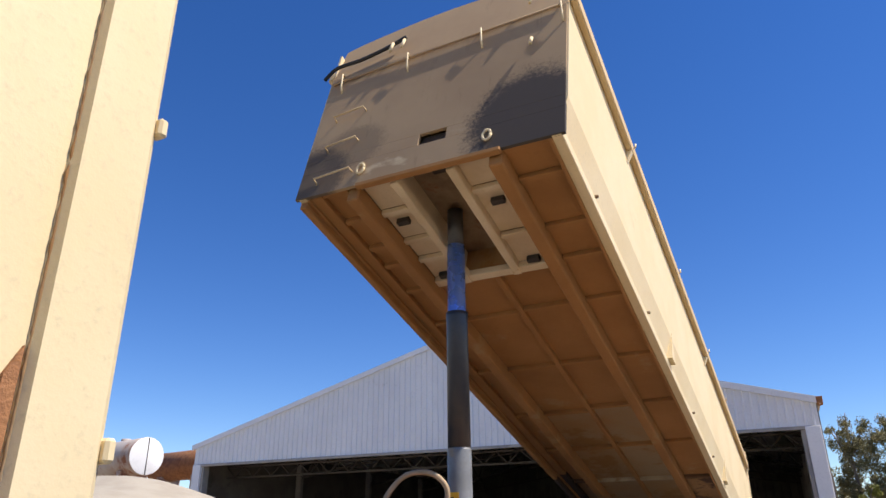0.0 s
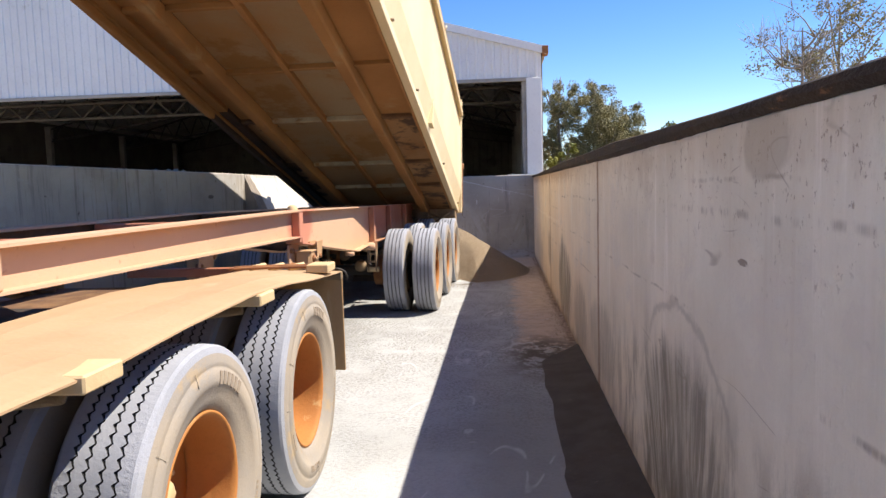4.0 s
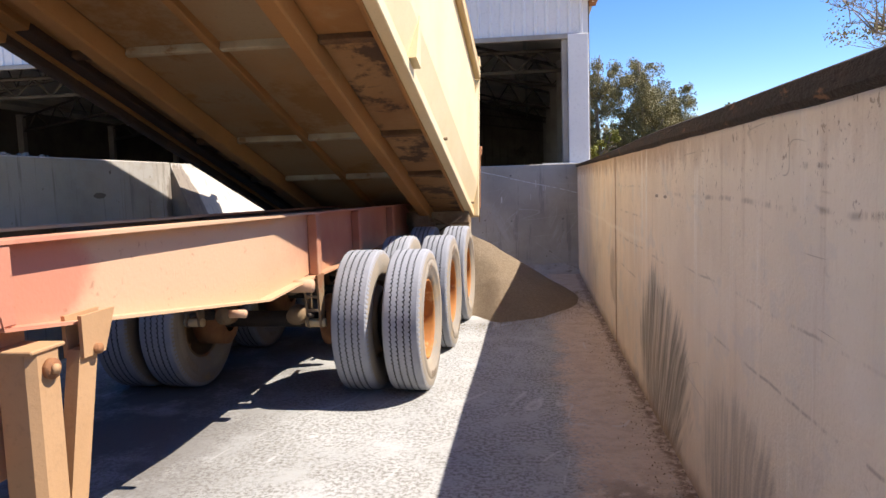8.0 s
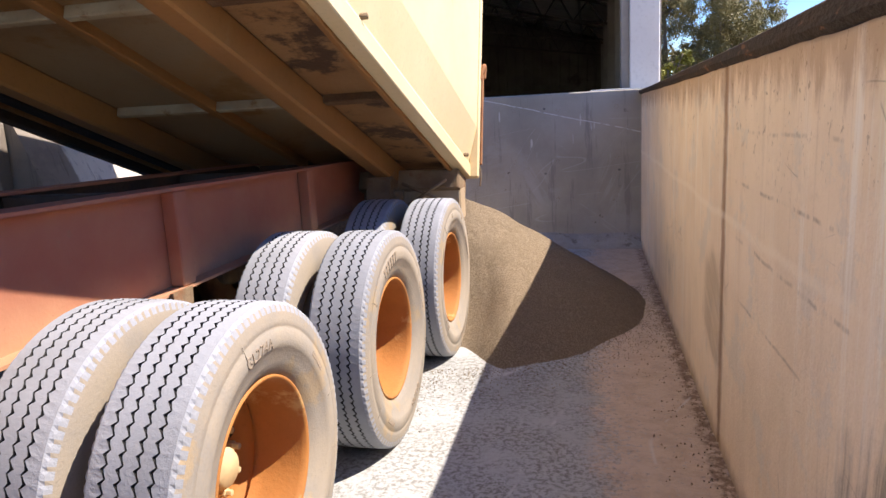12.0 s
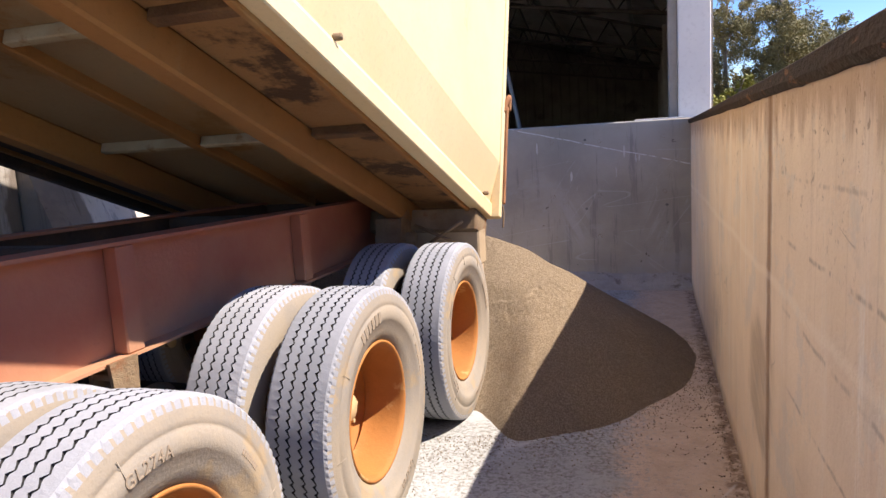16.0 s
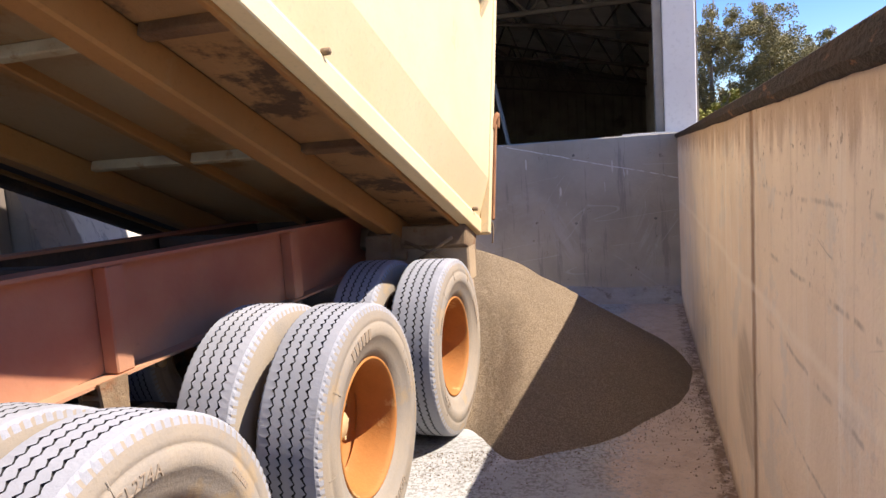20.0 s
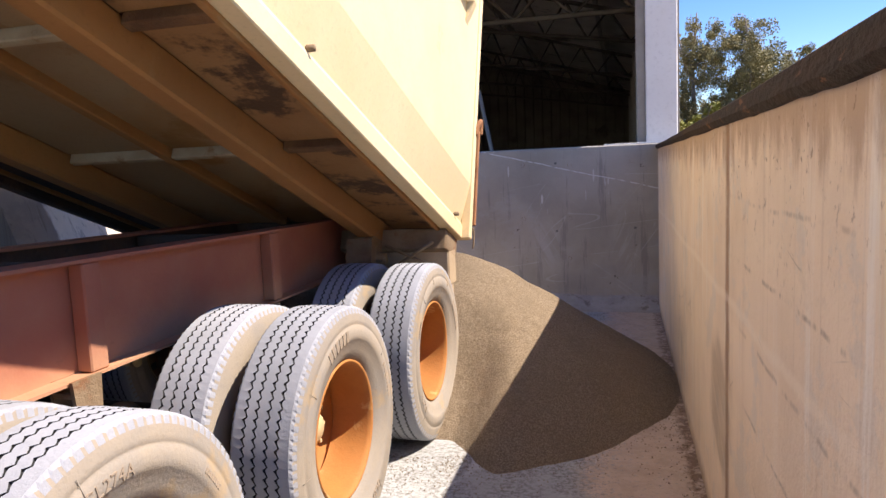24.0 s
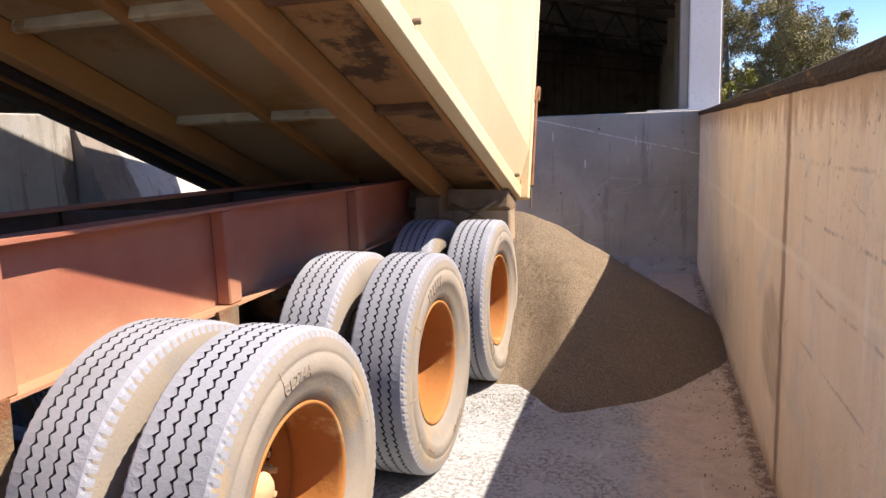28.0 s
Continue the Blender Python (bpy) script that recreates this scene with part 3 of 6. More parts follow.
def guard_material():
    """Sun-bleached salmon paint with a long rust patch."""
    q = Shade("sandy_mudguard_paint", 0.75)
    col = q.mix(q.ramp(q.noise(1.4, (1, 1, 1), 6), 0.35, 0.7), (0.45, 0.305, 0.175), (0.40, 0.26, 0.14))
    col = q.mix(q.ramp(q.noise(3.0, (1, 0.5, 1), 7, 0.7), 0.58, 0.68, 0, 0.5), col, (0.50, 0.365, 0.22))
    wob = q.op("MULTIPLY", q.op("SUBTRACT", q.noise(3.2, (1.6, 0.7, 1), 7, 0.75), 0.5), 1.9)
    for c, rad in (((0.72, 6.95, 1.16), (0.16, 0.28, 1)), ((0.95, 7.25, 1.17), (0.10, 0.62, 1)), ((-0.8, 8.1, 1.15), (0.2, 0.6, 1))):
        col = q.mix(q.ramp(q.op("ADD", q.blob(c, rad), wob), 0.38, 0.72, 0, 0.8), col, (0.40, 0.185, 0.06))
    col = q.mix(q.ramp(q.noise(24, (1, 1, 1), 4), 0.66, 0.72, 0, 0.5), col, (0.38, 0.22, 0.11))
    q.bump(q.noise(40, (1, 1, 1), 4), 0.12)
    return q.done(col)


def grain_material():
    """Round brown grains a few millimetres across."""
    q = Shade("brown_grain", 0.95)
    grain = q.noise(140, (1, 1, 1), 2, 0.55)
    col = q.mix(q.ramp(grain, 0.40, 0.60), (0.185, 0.135, 0.082), (0.335, 0.255, 0.168))
    col = q.mix(q.ramp(q.noise(3.0, (1, 1, 1), 6), 0.45, 0.7, 0, 0.4), col, (0.20, 0.15, 0.095))
    col = q.mix(q.ramp(q.noise(30, (1, 1, 1), 3), 0.55, 0.7, 0, 0.35), col, (0.42, 0.335, 0.225))
    q.bump(q.op("ADD", grain, q.op("MULTIPLY", q.noise(14, (1, 1, 1), 4), 0.8)), 1.0, 0.022)
    return q.done(col)


GRAIN = grain_material()


def head_material():
    q = Shade("grimy_headboard_paint", 0.75)
    col = q.mix(q.ramp(q.noise(1.0), 0.35, 0.7), (0.40, 0.275, 0.150), (0.345, 0.23, 0.125))
    col = q.mix(q.ramp(q.noise(0.9, (1, 1, 2.2), 6, 0.6), 0.62, 0.68), col, (0.55, 0.42, 0.25))
    col = q.mix(q.ramp(q.noise(7, (2, 1, 0.3), 5, 0.7), 0.58, 0.70, 0, 0.4), col, (0.24, 0.155, 0.085))
    speck = q.op("MULTIPLY", q.op("SUBTRACT", q.noise(38, (1, 1, 1), 5, 0.8), 0.5), 0.9)
    wob = q.op("MULTIPLY", q.op("SUBTRACT", q.noise(3, (1, 1, 1), 6, 0.7), 0.5), 0.7)
    for c, rad, top in (((0.98, -11.9, 0.28), (0.85, 2, 0.85), 0.93), ((-1.15, -11.9, 0.2), (0.6, 2, 0.6), 0.75), ((-0.75, -11.9, 0.5), (0.5, 2, 0.4), 0.4)):
        col = q.mix(q.ramp(q.op("ADD", q.op("ADD", q.blob(c, rad), speck), wob), 0.20, 0.75, 0, top), col, (0.045, 0.038, 0.034))
    return q.done(col)


CONC_FLOOR, CONC_WALL, HEAD, GUARD = floor_material(), wall_material(), head_material(), guard_material()
# last one: bay concrete lightened 1.5 times, sunlight put into the colour
CONC_END, CONC_BAY, CONC_SUNLIT = bay_material("scratched_grey_concrete", True), bay_material("streaked_grey_concrete", False), bay_material("sunlit_streaked_concrete", False, 1.5)


# ---- mesh building ----
class Mesh:
    def __init__(self):
        self.v, self.f, self.m, self.smooth = [], [], [], set()

    def add(self, verts, faces, mi=0, smooth=False):
        k = len(self.v)
        self.v += [tuple(p) for p in verts]
        for f in faces:
            if smooth:
                self.smooth.add(len(self.f))
            self.f.append([i + k for i in f])
            self.m.append(mi)
        return self

    def box(self, x0, x1, y0, y1, z0, z1, c=0.006, mi=0, m=None):
        """A box with chamfered edges."""
        x0, x1 = sorted((x0, x1)); y0, y1 = sorted((y0, y1)); z0, z1 = sorted((z0, z1))
        c = min(c, (x1 - x0) * 0.4, (y1 - y0) * 0.4, (z1 - z0) * 0.4)
        X, Y, Z = (x0, x1), (y0, y1), (z0, z1)
        vs, idx = [], {}
        for i in (0, 1):
            for j in (0, 1):
                for k in (0, 1):
                    sx, sy, sz = (c if i == 0 else -c), (c if j == 0 else -c), (c if k == 0 else -c)
                    for a, p in enumerate(((X[i], Y[j] + sy, Z[k] + sz), (X[i] + sx, Y[j], Z[k] + sz), (X[i] + sx, Y[j] + sy, Z[k]))):
                        idx[i, j, k, a] = len(vs)
                        vs.append(p)
        fs = []
        for i in (0, 1):
            q = [idx[i, j, k, 0] for j, k in ((0, 0), (1, 0), (1, 1), (0, 1))]
            fs.append(q if i else q[::-1])
            q = [idx[j, i, k, 1] for j, k in ((0, 0), (0, 1), (1, 1), (1, 0))]
            fs.append(q if i else q[::-1])
            q = [idx[j, k, i, 2] for j, k in ((0, 0), (1, 0), (1, 1), (0, 1))]
            fs.append(q if i else q[::-1])
        for i in (0, 1):
            for j in (0, 1):
                a = [idx[i, j, 0, 0], idx[i, j, 1, 0], idx[i, j, 1, 1], idx[i, j, 0, 1]]
                fs.append(a if i == j else a[::-1])
                a = [idx[i, 0, j, 0], idx[i, 1, j, 0], idx[i, 1, j, 2], idx[i, 0, j, 2]]
                fs.append(a[::-1] if i == j else a)
                a = [idx[0, i, j, 1], idx[1, i, j, 1], idx[1, i, j, 2], idx[0, i, j, 2]]
                fs.append(a if i == j else a[::-1])
        for i in (0, 1):
            for j in (0, 1):
                for k in (0, 1):
                    t = [idx[i, j, k, a] for a in range(3)]
                    fs.append(t if (i + j + k) % 2 else t[::-1])
        if m is not None:
            vs = [m @ Vector(p) for p in vs]
        return self.add(vs, fs, mi)

    def prism(self, pts, axis, a, b, mi=0):
        """A closed outline in the plane across axis (0 x, 1 y, 2 z), drawn out from a to b."""
        n = len(pts)
        def put(p, h):
            return {0: (h, p[0], p[1]), 1: (p[0], h, p[1]), 2: (p[0], p[1], h)}[axis]
        vs = [put(p, a) for p in pts] + [put(p, b) for p in pts]
        fs = [[i, (i + 1) % n, (i + 1) % n + n, i + n] for i in range(n)] + [list(range(n))[::-1], list(range(n, 2 * n))]
        return self.add(vs, fs, mi)

    def lathe(self, prof, n=48, axis=0, mi=0, at=(0, 0, 0), smooth=True, caps=False):
        """prof: (along, radius) pairs turned round the axis."""
        vs, fs = [], []
        for h, r in prof:
            for i in range(n):
                a = 2 * math.pi * i / n
                c, s = r * math.cos(a), r * math.sin(a)
                p = {0: (h, c, s), 1: (c, h, s), 2: (c, s, h)}[axis]
                vs.append((p[0] + at[0], p[1] + at[1], p[2] + at[2]))
        for j in range(len(prof) - 1):
            for i in range(n):
                k = (i + 1) % n
                fs.append([j * n + i, j * n + k, (j + 1) * n + k, (j + 1) * n + i])
        if caps:
            fs += [list(range(n))[::-1], [(len(prof) - 1) * n + i for i in range(n)]]
        return self.add(vs, fs, mi, smooth)

    def tube(self, path, r, n=10, mi=0):
        """A round bar along a path of points."""
        pts = [Vector(p) for p in path]
        vs, fs = [], []
        up = Vector((0.13, 0.31, 0.94))
        for i, p in enumerate(pts):
            d = (pts[min(i + 1, len(pts) - 1)] - pts[max(i - 1, 0)]).normalized()
            a = d.cross(up)
            a = a.normalized() if a.length > 1e-3 else d.orthogonal().normalized()
            b = d.cross(a)
            up = b if abs(b.dot(up)) < 0 else up
            rr = r[i] if isinstance(r, (list, tuple)) else r
            vs += [p + rr * (math.cos(2 * math.pi * k / n) * a + math.sin(2 * math.pi * k / n) * b) for k in range(n)]
        for i in range(len(pts) - 1):
            for k in range(n):
                l = (k + 1) % n
                fs.append([i * n + k, i * n + l, (i + 1) * n + l, (i + 1) * n + k])
        fs += [list(range(n))[::-1], [(len(pts) - 1) * n + k for k in range(n)]]
        return self.add(vs, fs, mi, True)

    def cyl(self, a, b, r, n=20, mi=0):
        return self.tube([a, b], r, n, mi)

    def data(self, name, mats):
        me = bpy.data.meshes.new(name)
        me.from_pydata(self.v, [], self.f)
        for m in (mats if isinstance(mats, (list, tuple)) else [mats]):
            me.materials.append(m)
        me.polygons.foreach_set("material_index", self.m)
        sm = [i in self.smooth for i in range(len(self.f))]
        me.polygons.foreach_set("use_smooth", sm)
        b = bmesh.new()
        b.from_mesh(me)
        bmesh.ops.recalc_face_normals(b, faces=b.faces)
        b.to_mesh(me)
        b.free()
        me.update()
        return me


def part(name, mesh, material, parent, label="", m=None):
    ob = new(name, mesh.data(name, material) if isinstance(mesh, Mesh) else mesh)
    ob.parent = parent
    if m is not None:
        ob.matrix_basis = m
    return tagged(ob, label)


def thing(name, mesh, material, label, category, m=None, group="", kind=""):
    ob = new(name, mesh.data(name, material) if isinstance(mesh, Mesh) else mesh)
    if m is not None:
        ob.matrix_basis = m
    return tagged(ob, label, category, group, kind)


def smooth_path(pts, n=8):
    """A Catmull-Rom run through the points."""
    P = [Vector(p) for p in pts]
    out = []
    for i in range(len(P) - 1):
        a, b, c, d = P[max(i - 1, 0)], P[i], P[i + 1], P[min(i + 2, len(P) - 1)]
        for k in range(n):
            t = k / n
            out.append(0.5 * (2 * b + (c - a) * t + (2 * a - 5 * b + 4 * c - d) * t * t + (3 * b - a - 3 * c + d) * t ** 3))
    return out + [P[-1]]


# ---- the setting ----
WALL_X, BACK_Y, LEFT_X = 0.87, 21.83, -4.4
ground = thing("ground", Mesh().add([(-900, -900, -0.03), (900, -900, -0.03), (900, 900, -0.03), (-900, 900, -0.03)], [[0, 1, 2, 3]]), DIRT,
               "dry brown yard ground reaching the horizon", "ground", kind="structure")
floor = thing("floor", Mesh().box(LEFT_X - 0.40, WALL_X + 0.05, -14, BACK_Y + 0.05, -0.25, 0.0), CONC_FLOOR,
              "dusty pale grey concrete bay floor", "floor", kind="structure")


def wall_run(name, label, x0, x1, y0, y1, height, cuts, along, material, joint=0.012, courses=()):
    """A wall of cast panels with open joints, one object a panel."""
    core = Mesh()
    core.box(x0 + 0.03, x1 - 0.03, y0 + 0.004, y1 - 0.004, -0.05, height - 0.03) if along == 1 else core.box(x0 + 0.004, x1 - 0.004, y0 + 0.03, y1 - 0.03, -0.05, height - 0.03)
    w = thing(name, core, DARK, label, "wall", kind="structure")
    ends = [(y0 if along == 1 else x0)] + list(cuts) + [(y1 if along == 1 else x1)]
    for a, b in zip(ends, ends[1:]):
        levels = [-0.05] + list(courses) + [height]
        for low, high in zip(levels, levels[1:]):
            p = Mesh()
            top = high - (0.008 if high < height else 0.0)
            if along == 1:
                p.box(x0, x1, a + joint / 2, b - joint / 2, low, top, 0.012)
            else:
                p.box(a + joint / 2, b - joint / 2, y0, y1, low, top, 0.012)
            part("panel", p, material, w)
    return w


wall_run("wall_east", "weathered concrete panel wall, stained and scuffed", WALL_X, WALL_X + 0.22, -14, BACK_Y - 0.002, 1.78, (-9.15, -4.0, 1.15, 6.3, 11.45, 16.6), 1, CONC_WALL, 0.022)
wall_run("wall_north", "grey concrete end wall with scratches", LEFT_X - 0.60, WALL_X + 0.22, BACK_Y, BACK_Y + 0.2, 1.825, (-3.9, ), 0, CONC_END)
wall_run("wall_west", "smooth grey concrete bay wall, streaked", LEFT_X - 0.25, LEFT_X, 10.09, 18.25, 1.93, (14.1,), 1, CONC_BAY)
thing("wall_west_batter", Mesh().prism([(LEFT_X - 0.25, -0.05), (LEFT_X + 0.72, -0.05), (LEFT_X + 0.72, 0.10), (LEFT_X + 0.004, 1.87), (LEFT_X, 1.925), (LEFT_X - 0.25, 1.925)], 1, 18.256, BACK_Y - 0.002), CONC_SUNLIT, "concrete bay wall with a sloping face, lightened as if sunlit, brown stains at its end", "wall", kind="structure")
wall_run("wall_west_block", "row of dark grey concrete block panels", LEFT_X - 0.3, LEFT_X, -6, 10.08, 1.87, [-4.08 + 1.29 * i for i in range(11)], 1, CONC_GREY, 0.03, (0.68, 1.30))

# belt capping along the top of the east wall
cap = Mesh()
ys = [-14 + 0.09 * i for i in range(402)]
ys = [y for y in ys if y < BACK_Y + 0.2]
rows = []
for i, y in enumerate(ys):
    w = 0.010 * noise.noise((y * 0.6, 3.1, 0))
    h = 0.006 * noise.noise((y * 0.8, 7.7, 0))
    f = 0.005 * noise.noise((y * 2.3, 1.2, 5)) + 0.005 * noise.noise((y * 11.0, 2.2, 5))
    e = 0.040 * min(1.0, max(0.0, (19.0 - y) / 5.0)) * min(1.0, max(0.3, (y - 7.5) / 3.0))
    f += 0.012 * min(1.0, max(0.0, (10.5 - y) / 2.0))
    rows.append([(WALL_X - 0.010 + w, y, 1.762 + f), (WALL_X - 0.024 + w, y, 1.782 + f), (WALL_X - 0.022 + w, y, 1.802 + e + h), (WALL_X - 0.014 + w, y, 1.808 + e + h), (WALL_X + 0.20, y, 1.806 + e), (WALL_X + 0.20, y, 1.70)])
n = len(rows[0])
cap.add([p for r in rows for p in r], [[i * n + j, i * n + (j + 1) % n, (i + 1) * n + (j + 1) % n, (i + 1) * n + j] for i in range(len(rows) - 1) for j in range(n)] + [list(range(n)), [(len(rows) - 1) * n + j for j in range(n)][::-1]])
thing("wall_capping", cap, CAP, "dark rubber belt capping along the wall top", "trim", kind="structure")

# ---- shed ----
SY, SL, SR, EAVE, APEX = 22.12, -18.55, 1.10, 4.62, 7.32
SMID = (SL + SR) / 2
SLOPE = (APEX - EAVE) / (SR - SMID)


def roof_z(x):
    return APEX - SLOPE * abs(x - SMID)


def corrugated(x0, x1, zlow, zhigh, y, pitch=0.19, depth=0.03):
    """Ribbed cladding in the plane y, between two edges given as functions of x."""
    me, xs, x = Mesh(), [], x0
    while x < x1 - 1e-6:
        for dx, dy in ((0, 0), (pitch * 0.62, 0), (pitch * 0.72, -depth), (pitch * 0.9, -depth)):
            if x + dx < x1:
                xs.append((x + dx, dy))
        x += pitch
    xs.append((x1, 0))
    vs = []
    for x, dy in xs:
        vs += [(x, y + dy, zlow(x)), (x, y + dy, zhigh(x))]
    return me.add(vs, [[2 * i, 2 * i + 2, 2 * i + 3, 2 * i + 1] for i in range(len(xs) - 1)])


shed = tagged(new("shed"), "large white steel shed, open front, gable roof", "shed")
shed.location = (0, 0, 0)
DEPTH = 24.0
FASCIA = 3.98
part("gable_cladding", corrugated(SL, SR, lambda x: FASCIA, roof_z, SY), WHITE, shed, "white ribbed steel gable cladding")
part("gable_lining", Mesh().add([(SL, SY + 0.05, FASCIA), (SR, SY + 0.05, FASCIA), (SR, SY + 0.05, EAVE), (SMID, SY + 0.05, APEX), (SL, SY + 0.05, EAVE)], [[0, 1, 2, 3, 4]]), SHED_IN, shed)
part("fascia_trim", Mesh().box(SL, SR, SY - 0.05, SY + 0.04, FASCIA - 0.06, FASCIA + 0.02), SHED_STEEL, shed)
for s, xe in ((-1, SL), (1, SR)):
    barge = Mesh().add([(SMID, SY - 0.08, APEX + 0.06), (xe + 0.1 * s, SY - 0.08, EAVE + 0.03), (xe + 0.1 * s, SY - 0.08, EAVE - 0.13), (SMID, SY - 0.08, APEX - 0.1),
                        (SMID, SY - 0.03, APEX + 0.06), (xe + 0.1 * s, SY - 0.03, EAVE + 0.03), (xe + 0.1 * s, SY - 0.03, EAVE - 0.13), (SMID, SY - 0.03, APEX - 0.1)],
                       [[0, 1, 2, 3], [4, 5, 6, 7], [0, 1, 5, 4], [2, 3, 7, 6], [1, 2, 6, 5]])
    part("barge_board", barge, WHITE, shed)
    roof = Mesh().add([(SMID, SY - 0.06, APEX + 0.07), (xe + 0.15 * s, SY - 0.06, EAVE + 0.03), (xe + 0.15 * s, SY + DEPTH, EAVE + 0.03), (SMID, SY + DEPTH, APEX + 0.07),
                       (SMID, SY - 0.06, APEX + 0.04), (xe + 0.15 * s, SY - 0.06, EAVE), (xe + 0.15 * s, SY + DEPTH, EAVE), (SMID, SY + DEPTH, APEX + 0.04)],
                      [[0, 1, 2, 3], [4, 5, 6, 7], [0, 1, 5, 4], [1, 2, 6, 5], [2, 3, 7, 6]])
    part("roof", roof, ROOF, shed, "grey steel shed roof")
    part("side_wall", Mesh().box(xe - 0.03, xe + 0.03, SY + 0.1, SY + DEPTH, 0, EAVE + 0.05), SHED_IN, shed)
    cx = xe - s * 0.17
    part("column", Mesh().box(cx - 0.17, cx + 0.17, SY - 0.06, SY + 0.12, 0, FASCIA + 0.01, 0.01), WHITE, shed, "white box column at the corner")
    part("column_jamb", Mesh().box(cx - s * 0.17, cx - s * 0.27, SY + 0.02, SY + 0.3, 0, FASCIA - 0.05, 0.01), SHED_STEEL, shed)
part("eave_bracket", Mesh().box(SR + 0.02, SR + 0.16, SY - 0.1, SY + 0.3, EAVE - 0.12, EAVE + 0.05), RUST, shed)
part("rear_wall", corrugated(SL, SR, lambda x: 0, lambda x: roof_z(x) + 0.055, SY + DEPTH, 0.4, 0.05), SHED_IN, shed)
for k in range(5):
    y = SY + (1.7 if k == 0 else 0.35 + k * 5.6)
    for s in (-1, 1):
        truss = Mesh()
        xe = SR if s > 0 else SL
        n = 12
        top = [(xe + (SMID - xe) * i / n, roof_z(xe + (SMID - xe) * i / n) - 0.28) for i in range(n + 1)]
        bot = [(x, FASCIA + 0.05 + (z - EAVE) * 0.55) if k else (x, 3.66) for x, z in top]
        if k == 0:
            top = [(x, 4.04) for x, z in top]
        truss.tube([(x, y, z) for x, z in top], 0.04, 6)
        truss.tube([(x, y, z) for x, z in bot], 0.04, 6)
        for i in range(n):
            truss.tube([(top[i][0], y, top[i][1]), ((bot[i][0] + bot[i + 1][0]) / 2, y, (bot[i][1] + bot[i + 1][1]) / 2), (top[i + 1][0], y, top[i + 1][1])], 0.028, 5)
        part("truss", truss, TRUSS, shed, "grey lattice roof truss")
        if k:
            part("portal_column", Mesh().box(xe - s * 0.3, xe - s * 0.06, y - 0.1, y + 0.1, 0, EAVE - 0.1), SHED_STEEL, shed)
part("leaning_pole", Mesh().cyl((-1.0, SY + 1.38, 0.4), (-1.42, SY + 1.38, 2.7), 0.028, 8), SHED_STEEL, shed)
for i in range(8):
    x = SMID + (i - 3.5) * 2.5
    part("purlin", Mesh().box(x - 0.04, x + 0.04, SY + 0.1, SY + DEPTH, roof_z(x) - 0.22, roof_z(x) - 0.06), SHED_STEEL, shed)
thing("shed_floor", Mesh().box(SL, SR, SY + 0.1, SY + DEPTH, -0.2, -0.005), SHED_FLOOR, "dusty shed floor, coloured darker for interior shade", "floor", kind="structure")

# ---- trailers ----
TRUCK = pose(-2.343, 0, 0, 0, 0, -1.5)
LEAD = pose(-2.139, 0, 0)
RW = 0.543


